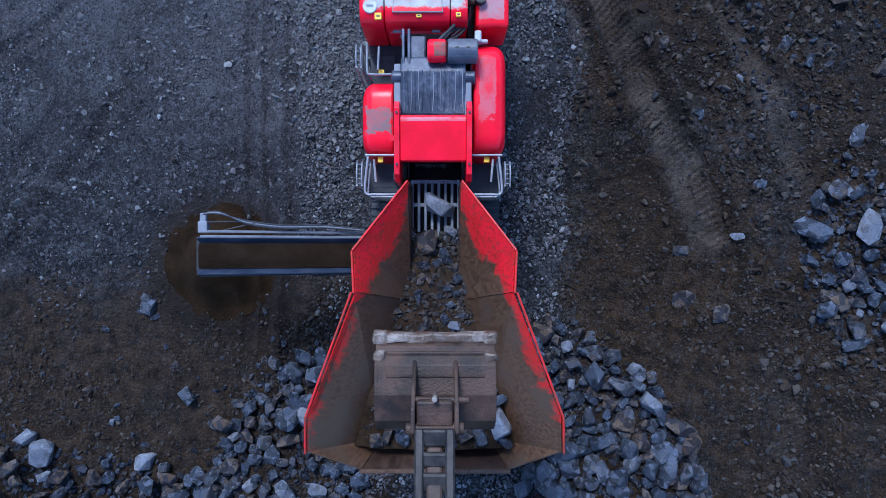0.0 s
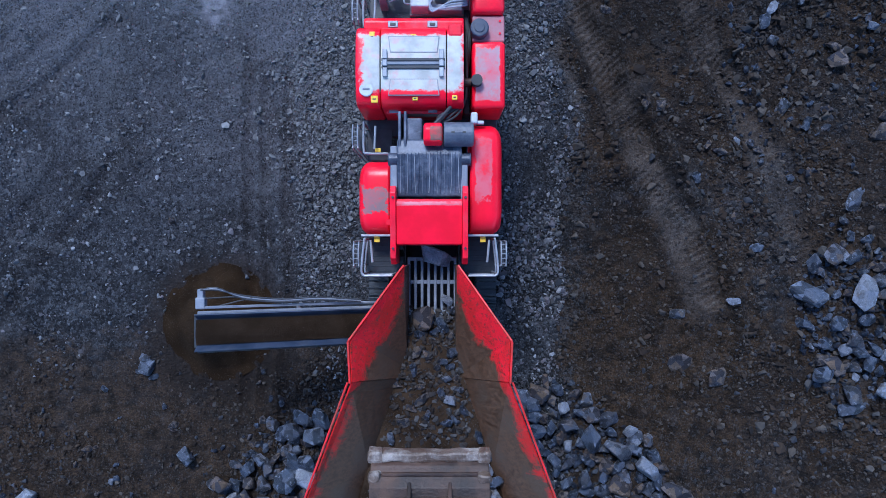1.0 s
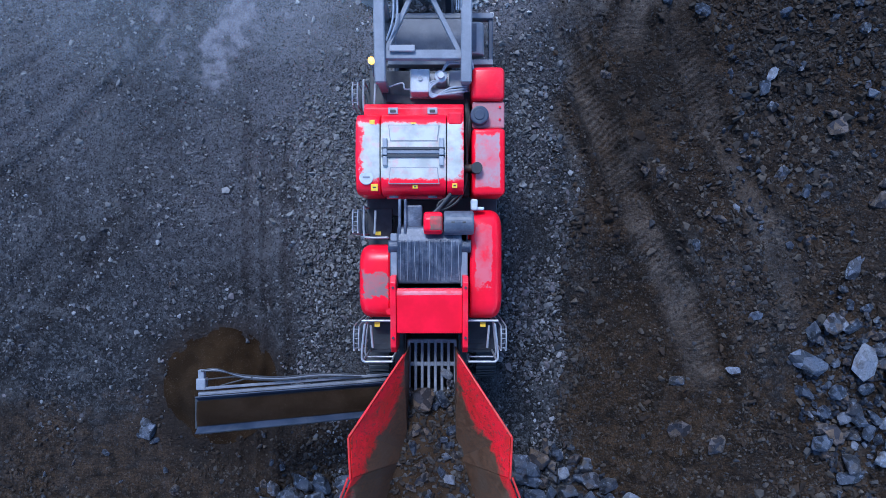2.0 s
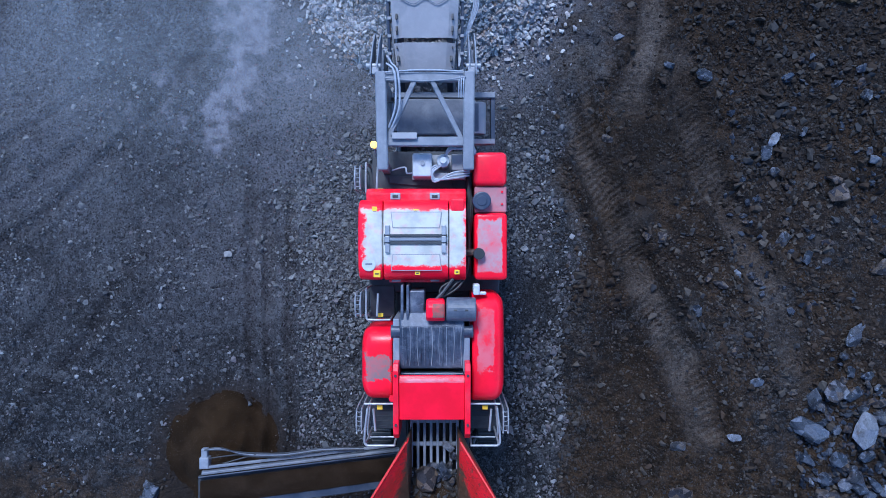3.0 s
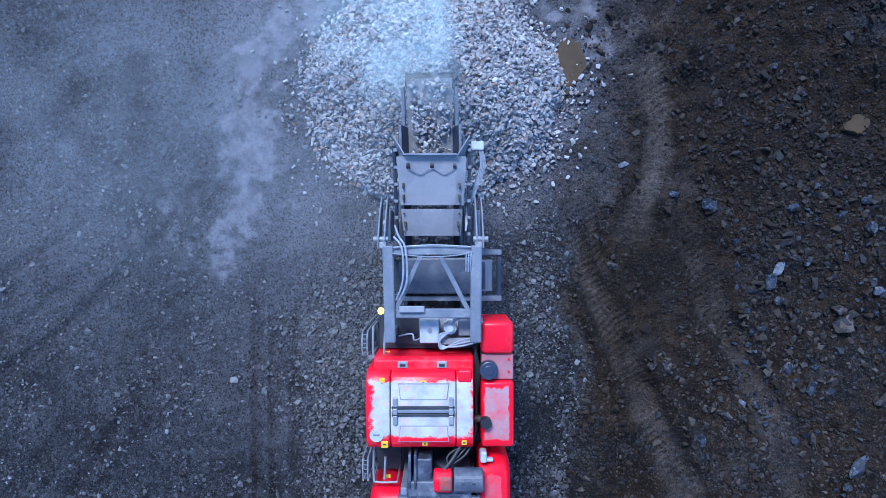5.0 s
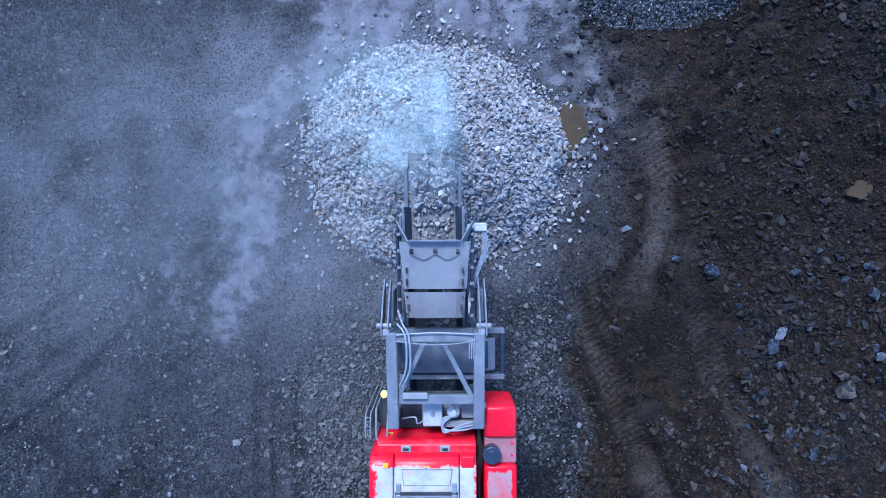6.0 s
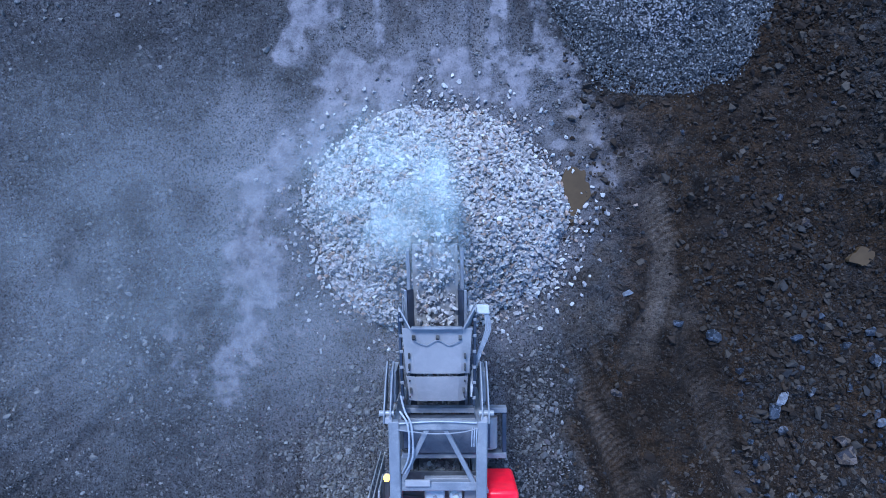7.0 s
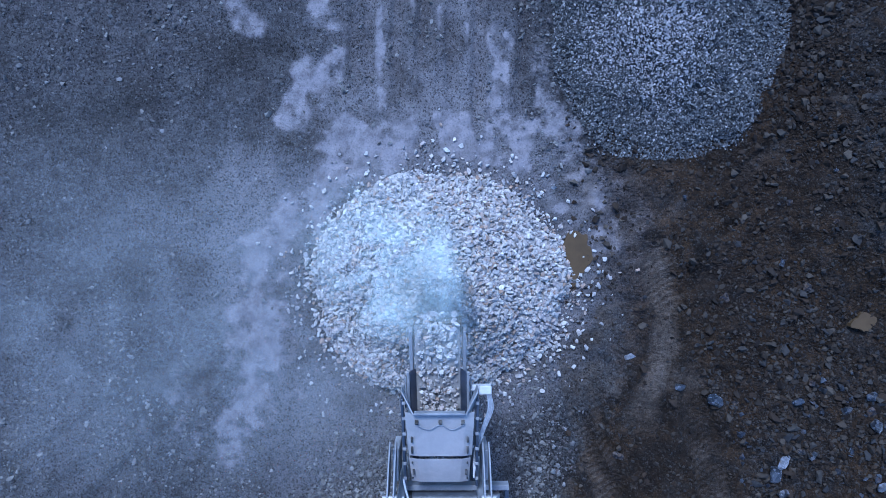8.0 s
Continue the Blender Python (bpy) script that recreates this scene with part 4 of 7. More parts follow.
lay_rocks(lambda x, y: 1.0 if ((x - 9.1) / 1.15) ** 2 + ((y + 0.2) / 1.9) ** 2 < 1 else 0.02, 7.8, 10.4, -2.6, 2.0, 58, 0.16, 0.46, "grey boulder lying on the earth bank", "boulders on the bank", "boulder", 0.30, 0.2, 0.15)

# single rocks lying apart
def lone_rocks(rows, up=0.14):
    for x, y, s, kit, flat in rows:
        rock(x, y, float(ground_height(x, y)) + up * s * flat, s, kit, "single weathered rock lying on the quarry floor", "single rocks", flat, "boulder" if s > 0.3 else "stone")


lone_rocks(((8.65, 1.31, 0.50, KIT, 0.8), (9.05, 1.25, 0.42, KIT, 0.8), (8.15, 0.43, 0.85, KIT, 0.6), (9.24, 0.45, 0.90, KIT_PALE, 0.6), (9.87, 0.11, 0.50, KIT, 0.8), (8.09, -0.23, 0.42, KIT, 0.7), (8.69, -1.15, 0.70, KIT_BROWN, 0.6), (9.12, -1.21, 0.35, KIT, 0.8), (8.98, -2.07, 0.55, KIT, 0.8), (9.76, -1.69, 0.50, KIT_PALE, 0.8), (8.53, -1.62, 0.28, KIT_BROWN, 0.8), (8.85, -2.47, 0.24, KIT, 0.8), (9.16, -0.64, 0.48, KIT, 0.8), (8.47, -0.64, 0.35, KIT, 0.8), (9.54, -0.77, 0.40, KIT, 0.8), (8.91, -0.33, 0.36, KIT_BROWN, 0.8), (9.35, -0.14, 0.40, KIT, 0.8), (8.33, 0.99, 0.33, KIT, 0.8)), 0.3)
lone_rocks(((9.21, 2.51, 0.62, KIT, 0.3), (8.96, 2.04, 0.36, KIT, 0.4), (7.04, 1.44, 0.36, KIT, 0.5), (6.30, 3.64, 0.34, KIT_BROWN, 0.8), (6.07, 3.79, 0.26, KIT_BROWN, 0.8), (6.72, 3.86, 0.20, KIT_PALE, 0.8), (5.02, 4.70, 0.34, KIT_BROWN, 0.7), (4.67, 4.74, 0.24, KIT_BROWN, 0.7), (7.77, 4.64, 0.38, KIT, 0.8), (8.95, 5.71, 0.50, KIT_BROWN, 0.7), (5.41, -1.15, 0.58, KIT_BROWN, 0.3), (6.15, -1.42, 0.52, KIT_BROWN, 0.5), (5.35, -0.04, 0.40, KIT, 0.6), (5.79, 3.04, 0.30, KIT, 0.7), (9.83, 4.01, 0.50, KIT_BROWN, 0.6), (8.70, 4.58, 0.30, KIT_BROWN, 0.7), (6.44, 0.28, 0.30, KIT_PALE, 0.3), (7.44, 6.65, 0.40, KIT, 0.8)), 0.24)
lone_rocks(((-6.9, -1.35, 0.42, KIT, 0.8), (-6.75, -1.6, 0.25, KIT, 0.8), (-6.95, -1.15, 0.24, KIT, 0.8), (-8.3, -3.3, 0.3, KIT_BROWN, 0.7), (-7.6, -4.0, 0.26, KIT, 0.7), (-7.75, -4.05, 0.2, KIT_PALE, 0.7), (-6.9, -4.95, 0.62, KIT_PALE, 0.7), (-3.55, 3.0, 0.15, KIT, 0.8), (-6.3, 2.1, 0.2, KIT_BROWN, 0.8)))
lone_rocks(((3.85, 7.0, 0.3, KIT_BROWN, 0.8), (6.0, 8.4, 0.42, KIT, 0.7), (9.5, 8.5, 0.34, KIT, 0.8), (7.6, 6.95, 0.4, KIT_PALE, 0.8), (8.25, 7.1, 0.26, KIT, 0.8), (8.9, 6.0, 0.45, KIT_BROWN, 0.7), (4.1, 9.35, 0.26, KIT_PALE, 0.6), (1.55, 5.2, 0.2, KIT_BROWN, 0.6), (9.9, 2.4, 0.5, KIT, 0.7), (10.3, 3.3, 0.45, KIT_BROWN, 0.6)))

drop = random.Random(77)
lone_rocks([(drop.uniform(-9.5, -3.2), drop.uniform(-4.9, -1.4), 0.09 + 0.16 * drop.random() ** 2, drop.choice((KIT_BROWN, KIT_BROWN, KIT)), drop.uniform(0.6, 0.9)) for _ in range(55)])
lone_rocks([(drop.uniform(5.2, 10.6), drop.uniform(-4.5, 15.5), 0.10 + 0.2 * drop.random() ** 2, drop.choice((KIT_BROWN, KIT_BROWN, KIT_BROWN, KIT)), drop.uniform(0.5, 0.9)) for _ in range(60)])


# ---------- heaps of product ----------
def heap_places(h, count, rng, rim=1.0, power=0.5):
    r = rim * rng.uniform(0, 1, count) ** power
    a = rng.uniform(0, math.tau, count)
    x, y = h[0] + h[2] * r * np.cos(a), h[1] + h[3] * r * np.sin(a)
    return x, y


def build_stockpile():
    heap = heap_core("crushed_stone_heap", PILE, M_BED, label="conical heap of pale crushed stone under the conveyor", category="stone heap", lump=0.02, sink=0.05)
    rng = np.random.RandomState(8)
    x, y = heap_places(PILE, 11500, rng, 1.0)
    s = 0.068 + 0.115 * rng.uniform(0, 1, len(x)) ** 1.8
    z = heap_height(x, y, PILE) + s * rng.uniform(0.0, 0.3, len(x))
    near = (np.abs(x + 0.3) < 2.2) & (y < 10.3)
    pick = np.flatnonzero(near)[:290]
    rest = np.setdiff1d(np.arange(len(x)), pick)
    # stones that rolled off beyond the foot
    a = rng.uniform(0, math.tau, 950)
    q = 0.97 + 0.17 * rng.exponential(0.6, 950)
    ox, oy = PILE[0] + PILE[2] * q * np.cos(a), PILE[1] + PILE[3] * q * np.sin(a)
    os_ = 0.05 + 0.12 * rng.uniform(0, 1, 950) ** 1.4
    P = np.concatenate((np.stack((x, y, z), -1)[rest], np.stack((ox, oy, ground_height(ox, oy) + os_ * 0.25), -1)))
    scatter("loose_stones", P, np.concatenate((s[rest], os_)), M_CRUSHED, 9, "pale crushed stones, some bluish and some brown", "", heap)
    kit = rock_kit(17, 12, 10, 0.0, M_CRUSHED_OB, "stone")
    for i in pick:
        ob = new("stone", kit[i % 12])
        ob.matrix_basis = pose(x[i], y[i], z[i], rng.uniform(-40, 40), rng.uniform(-40, 40), rng.uniform(0, 360)) @ Matrix.Scale(s[i], 4)
        ob.parent = heap


build_stockpile()


def build_chip_heap():
    heap = heap_core("gravel_heap", CHIP_PILE, M_BED_DARK, label="broad heap of dark blue-grey stone chippings", category="stone heap", lump=0.02, sink=0.05)
    rng = np.random.RandomState(18)
    x, y = heap_places(CHIP_PILE, 62000, rng, 1.0)
    out = rng.uniform(0, 1, len(x)) < 0.24
    far = 1 + 0.34 * rng.exponential(0.5, len(x))
    x = np.where(out, CHIP_PILE[0] + (x - CHIP_PILE[0]) * far, x)
    y = np.where(out, CHIP_PILE[1] + (y - CHIP_PILE[1]) * far, y)
    keep = y < 18.4
    x, y = x[keep], y[keep]
    s = 0.032 + 0.05 * rng.uniform(0, 1, len(x)) ** 1.8
    z = heap_height(x, y, CHIP_PILE) + s * rng.uniform(0.0, 0.4, len(x))
    pale = 1.25 * np.exp(-((x - 4.2) / 1.25) ** 2 - ((y - 16.5) / 1.45) ** 2) + 0.25 * value_noise(x, y, 1.2, 20) + 0.35 * np.exp(-((x - 5.6) / 0.9) ** 2 - ((y - 15.7) / 0.8) ** 2) > rng.uniform(0.2, 1.25, len(x))
    P = np.stack((x, y, z), -1)
    scatter("loose_chipped_stone", P[~pale], s[~pale], M_CHIP, 19, "dark blue-grey chippings with pale flecks", "", heap)
    scatter("loose_dusty_stone", P[pale], s[pale] * 0.9, M_CHIP_PALE, 21, "paler dusty chippings on the crown", "", heap)


build_chip_heap()


def build_fines_heap():
    heap = heap_core("soil_heap", FINES, M_FINES, label="smooth cone of dark brown fines under the side conveyor", category="soil heap", lump=0.02)
    rng = np.random.RandomState(28)
    x, y = heap_places(FINES, 9000, rng, 1.4, 0.62)
    s = 0.012 + 0.03 * rng.uniform(0, 1, len(x)) ** 2
    scatter("loose_grains", np.stack((x, y, heap_height(x, y, FINES) + 0.004), -1), s, M_DIRT, 29, "coarse brown grains on the cone", "", heap)


build_fines_heap()


# ---------- gravel on the floor ----------
def build_gravel():
    rng = np.random.RandomState(40)
    x, y = rng.uniform(-11.3, 11.3, 270000), rng.uniform(-6.6, 18.6, 270000)
    lane = rise(np.abs(x + 0.3) + 0.35 * value_noise(x, y, 0.9, 40), 3.7, 2.7) * rise(y, 8.2, 6.0)
    brown = rise(y, 0.6, -1.8) * rise(x, -1.5, -3.0)
    w = 0.28 + 0.72 * lane + 0.18 * rise(x, 3.0, 7.0) + 0.14 * brown - 0.18 * rise(y, 7.5, 10.5) * rise(x, 2.0, 0.0)
    w = w * (0.62 + 0.75 * value_noise(x, y, 0.8, 41) + 0.4 * value_noise(x, y, 2.1, 44)) * (1 - 0.85 * np.clip(mud_amount(x, y), 0, 1))
    pressed = track_marks(x, y)[0]
    w = w * (1 - 0.8 * rise(pressed, 0.1, 0.4))
    heap = ((x - FINES[0]) / 1.6) ** 2 + ((y - FINES[1]) / 1.6) ** 2 < rng.uniform(0.4, 1.25, len(x))
    keep = (rng.uniform(0, 1, len(x)) < w) & ~heap
    x, y, lane, brown = x[keep], y[keep], lane[keep], brown[keep]
    s = np.minimum(0.034 + 0.020 * lane + 0.045 * rng.exponential(0.6, len(x)), 0.22)
    P = np.stack((x, y, ground_height(x, y) + s * 0.14), -1)
    side = (x + 0.5 * value_noise(x, y, 0.7, 21) > 3.0) | (brown > rng.uniform(0.2, 1.0, len(x)))
    film = dust_film(x, y) > rng.uniform(0.12, 0.5, len(x))
    dusty = ~side & film
    scatter("dusty_gravel", P[dusty], s[dusty], M_GRAVEL_DUSTY, 46, "gravel powdered with pale stone dust", "gravel")
    scatter("grey_gravel", P[~side & ~film], s[~side & ~film], M_GRAVEL, 42, "dark blue-grey gravel strewn over the floor", "gravel")
    x2, y2 = rng.uniform(2.6, 11.3, 34000), rng.uniform(-6.6, 18.6, 34000)
    k = rng.uniform(0, 1, 34000) < (1 - 0.8 * rise(track_marks(x2, y2)[0], 0.1, 0.4)) * (0.22 + 0.78 * rise(x2, 5.5, 8.0)) * (0.5 + 0.8 * value_noise(x2, y2, 0.6, 45))
    x2, y2 = x2[k], y2[k]
    s2 = np.minimum(0.045 + 0.10 * rng.exponential(0.5, len(x2)), 0.32)
    P2 = np.stack((x2, y2, ground_height(x2, y2) + s2 * 0.12), -1)
    bank, size = np.concatenate((P[side], P2)), np.concatenate((s[side], s2))
    moist = (bank[:, 0] > 3.5) & (bank[:, 1] + 1.2 * value_noise(bank[:, 0], bank[:, 1], 0.8, 49) > 5.6)
    scatter("earthy_gravel", bank[~moist], size[~moist], M_GRAVEL_BROWN, 43, "brown and grey stones bedded in the earth bank", "gravel")
    scatter("moist_gravel", bank[moist], size[moist], M_GRAVEL_MOIST, 47, "dark moist brown stones bedded in the earth", "gravel")


build_gravel()


# ---------- puddles ----------
def puddle(name, x, y, rx, ry, material, label, seed, lift=0.012):
    bm = bmesh.new()
    n = 72
    zs = float(np.mean([ground_height(x + rx * q * math.cos(a), y + ry * q * math.sin(a)) for a in np.linspace(0, math.tau, 12) for q in (0.3, 0.7)])) + lift
    rim = []
    for k in range(n):
        a = k * math.tau / n
        q = 1 + 0.35 * float(value_noise(2 * math.cos(a), 2 * math.sin(a), 1.0, seed)) + 0.12 * float(value_noise(5 * math.cos(a), 5 * math.sin(a), 1.0, seed + 1))
        rim.append((x + rx * q * math.cos(a), y + ry * q * math.sin(a)))
    top = [bm.verts.new((a, b, zs)) for a, b in rim]
    low = [bm.verts.new((a, b, zs - 0.15)) for a, b in rim]
    bm.faces.new(top)
    bm.faces.new(low[::-1])
    for k in range(n):
        bm.faces.new((top[(k + 1) % n], top[k], low[k], low[(k + 1) % n]))
    return tagged(as_object(name, bm, material), label, "puddle", "", "structure")


puddle("water", 2.82, 11.6, 0.40, 0.56, M_PUDDLE, "small puddle of muddy brown water", 57, 0.07)
puddle("water", 9.27, 10.2, 0.27, 0.24, M_PUDDLE, "round puddle of brown water on the bank", 61, 0.09)


# ---------- the crusher ----------
CX = -0.17
crusher = thing("mobile_crusher", CX, 3.0, 0.0, "red and grey tracked jaw crusher coated with stone dust", "crusher")


def both(f):
    for s in (-1, 1):
        f(s)


def build_hopper():
    def wall(s):
        q = lambda x, y, z: (CX + 0.03 + s * x, y, z)
        bm = bmesh.new()
        slab(bm, [q(0.47, 1.15, 3.9), q(1.30, -0.03, 4.6), q(1.27, -0.68, 4.6), q(0.45, -0.95, 2.98), q(0.44, 1.15, 2.98)][::s], 0.03)
        front = part("front_wing", bm, M_LINING, crusher, "red wing plate scoured brown towards the chute")
        bm = bmesh.new()
        beam(bm, q(0.47, 1.16, 3.91), q(1.31, -0.03, 4.62), 0.032, 0.07)
        beam(bm, q(1.31, -0.03, 4.62), q(1.28, -0.70, 4.62), 0.032, 0.07)
        part("rim", bm, M_RIM, front, "bright red rim flange")
        bm = bmesh.new()
        slab(bm, [q(1.27, -0.69, 4.58), q(2.05, -2.70, 4.5), q(2.10, -3.33, 4.28), q(1.00, -3.5, 2.98), q(0.46, -0.95, 2.98)][::s], 0.03)
        rear = part("side_wall", bm, M_LINING, crusher, "worn brown side wall with remains of red paint")
        bm = bmesh.new()
        beam(bm, q(1.32, -0.69, 4.6), q(2.07, -2.70, 4.52), 0.032, 0.07)
        beam(bm, q(2.07, -2.70, 4.52), q(2.12, -3.35, 4.30), 0.032, 0.07)
        part("rim", bm, M_RIM, rear, "bright red rim flange")
        bm = bmesh.new()
        slab(bm, [q(2.10, -3.33, 4.28), q(1.27, -3.78, 3.86), q(1.0, -3.5, 2.98)][::s], 0.03)
        part("corner_plate", bm, M_LINING, crusher)
        for y, x, z in ((-0.2, 1.12, 4.2), (-1.6, 1.5, 4.1), (-2.7, 1.9, 4.2)):
            bm = bmesh.new()
            beam(bm, q(x, y, z), q(0.7, y, 2.2), 0.08, 0.1)
            part("hopper_brace", bm, M_RED, crusher)
    both(wall)
    bm = bmesh.new()
    slab(bm, [(CX - 1.24, -3.78, 3.86), (CX + 1.30, -3.78, 3.86), (CX + 1.03, -3.5, 2.98), (CX - 0.97, -3.5, 2.98)], 0.03)
    rear = part("rear_wall", bm, M_BUCKET, crusher)
    bm = bmesh.new()
    beam(bm, (CX - 1.26, -3.80, 3.87), (CX + 1.32, -3.80, 3.87), 0.07, 0.06)
    part("rim", bm, M_LINING, rear)
    bm = bmesh.new()
    slab(bm, [(CX - 0.97, -3.5, 2.96), (CX + 1.03, -3.5, 2.96), (CX + 0.49, -0.95, 2.96), (CX + 0.49, 0.28, 2.96), (CX - 0.43, 0.28, 2.96), (CX - 0.43, -0.95, 2.96)], 0.05)
    part("feeder_pan", bm, M_BUCKET, crusher)
    # grizzly: long bars with rounded slots between them
    for i in range(8):
        x = CX - 0.40 + i * 0.123
        bm = bmesh.new()
        box(bm, x - 0.026, x + 0.026, 0.2, 1.28, 2.9, 3.0, 0.012)
        part("grizzly_bar", bm, M_STEEL, crusher)
    for y in (0.26, 0.82, 1.25):
        bm = bmesh.new()
        box(bm, CX - 0.43, CX + 0.49, y - 0.035, y + 0.035, 2.915, 2.99, 0.01)
        part("grizzly_crossbar", bm, M_STEEL, crusher)
    # black floor and walls below the bars stand in for shade in the slots
    bm = bmesh.new()
    box(bm, CX - 0.45, CX + 0.51, 0.2, 2.0, 1.42, 1.5, 0.01)
    part("bypass_floor", bm, M_RUBBER, crusher)
    for sx in (-0.47, 0.53):
        bm = bmesh.new()
        box(bm, CX + sx - 0.012, CX + sx + 0.012, 0.2, 2.0, 1.4, 2.94, 0.004)
        part("bypass_side", bm, M_RUBBER, crusher)
    bm = bmesh.new()
    box(bm, CX - 0.45, CX + 0.51, 0.17, 0.195, 1.4, 2.9, 0.004)
    part("bypass_back", bm, M_RUBBER, crusher)


build_hopper()


def build_jaw():
    x0, x1 = -0.84, 0.50
    bm = bmesh.new()
    prism(bm, [(1.50, 3.72), (1.52, 3.82), (2.22, 3.90), (2.30, 3.86), (2.30, 3.80), (1.56, 3.70)], x0 + 0.1, x1 - 0.1, 0.015)
    hood = part("inlet_hood", bm, dusted_red("scraped_hood_paint", -0.17, 2.22, 0.60, 0.035, (0.60, 0.22, 0.24), (0.60, 0.10, 0.13), 0.1, 2.2), crusher, "clean bright red inlet hood")
    for a, b in ((x0, x0 + 0.1), (x1 - 0.1, x1)):
        bm = bmesh.new()
        prism(bm, [(1.17, 3.0), (1.17, 3.72), (1.28, 3.86), (2.40, 3.97), (2.52, 3.9), (2.52, 3.0)], a + 0.002, b - 0.002, 0.012)
        cheek = part("hood_cheek", bm, M_RED_CLEAN, hood)
    for bx in (x0 + 0.05, x1 - 0.05):
        for y in (1.45, 2.32):
            bm = bmesh.new()
            rod(bm, (bx, y, 3.85), (bx, y, 3.985 if y > 2 else 3.92), 0.022, 8)
            part("bolt", bm, M_DARK, hood)
    bm = bmesh.new()
    rod(bm, (-0.86, 1.9, 3.8), (-0.86, 1.9, 3.86), 0.055, 14)
    part("lifting_eye", bm, M_RED_CLEAN, hood)
    # inside of the mouth: toothed jaw plate
    bm = bmesh.new()
    box(bm, -0.74, 0.40, 2.15, 2.28, 1.6, 3.55, 0.02)
    for i in range(12):
        x = -0.70 + i * 0.095
        prism(bm, [(2.02, 1.7), (2.02, 3.3), (2.1, 3.4), (2.16, 3.4), (2.16, 1.7)], x, x + 0.05, 0.008, 1)
    part("jaw_plate", bm, M_JAW, crusher, "dark toothed manganese jaw plate")
    # swing jaw casting; thin raised tubes added on its back imitate scratches
    bm = bmesh.new()
    prism(bm, [(2.34, 3.35), (2.36, 3.58), (2.62, 3.62), (3.10, 3.70), (3.36, 3.62), (3.46, 3.3), (3.4, 2.2), (2.34, 2.2)], -0.74, 0.40, 0.03)
    casting = part("swing_jaw", bm, M_JAW, crusher, "dark blue-grey jaw casting with thin raised scratch lines")
    for i in range(17):
        x = -0.68 + i * 0.064
        bm = bmesh.new()
        k = 0.016 * math.sin(i * 2.1)
        tube(bm, [(x + k, 2.42, 3.60), (x, 2.62, 3.635), (x - k * 0.5, 2.9, 3.68), (x + k * 0.3, 3.12, 3.715)], 0.004 + 0.002 * (i % 3), 6, 3)
        part("scratch_line", bm, (M_RAIL, M_JAW, M_STEEL, M_JAW)[i % 4], casting)
    for xa, xb in ((-0.70, -0.90), (0.36, 0.56)):
        bm = bmesh.new()
        rod(bm, (xa, 3.02, 3.56), (xb, 3.02, 3.56), 0.12, 20, bev=0.02)
        part("bearing_cap", bm, M_JAW, casting)
    for sx in (-0.80, 0.44):
        bm = bmesh.new()
        box(bm, sx - 0.06, sx + 0.06, 2.30, 3.25, 2.2, 3.62, 0.02)
        part("jaw_side_plate", bm, M_STEEL, crusher)
    # drive motor, hydraulic unit and its bracket
    bm = bmesh.new()
    rod(bm, (0.08, 3.43, 3.72), (0.60, 3.43, 3.72), 0.21, 28, bev=0.03)
    motor = part("motor_guard", bm, M_CASE, crusher, "dark grey cylindrical motor guard")
    for sx in (0.24, 0.43):
        bm = bmesh.new()
        box(bm, sx - 0.03, sx + 0.03, 3.42, 3.45, 3.92, 3.936, 0.004)
        part("slot", bm, M_MARK, motor)
    bm = bmesh.new()
    box(bm, 0.30, 0.50, 3.05, 3.25, 3.3, 3.62, 0.02)
    part("motor_bracket", bm, M_CASE, motor)
    bm = bmesh.new()
    prism(bm, [(3.25, 3.62), (3.22, 3.78), (3.30, 3.90), (3.50, 3.92), (3.62, 3.82), (3.62, 3.62)], -0.27, 0.06, 0.05, 3)
    pump = part("hydraulic_pump", bm, dusted_red("caked_pump_paint", -0.05, 3.42, 0.10, 0.12, (0.15, 0.085, 0.07), (0.20, 0.10, 0.085), 0.5, 1.2), crusher, "dusty red hydraulic pump block")
    bm = bmesh.new()
    rod(bm, (-0.02, 3.2, 3.5), (-0.02, 3.2, 3.66), 0.05, 12)
    box(bm, -0.22, 0.16, 3.08, 3.18, 3.6, 3.68, 0.015)
    part("spring_rod", bm, M_STEEL, pump)
    bm = bmesh.new()
    box(bm, -0.60, -0.30, 3.20, 3.75, 2.9, 3.58, 0.03)
    part("toggle_beam", bm, M_JAW, crusher)
    for xs in (-0.72, -0.62):
        bm = bmesh.new()
        box(bm, xs, xs + 0.05, 3.15, 3.85, 2.8, 3.66, 0.015)
        part("frame_plate", bm, M_JAW, crusher)


build_jaw()


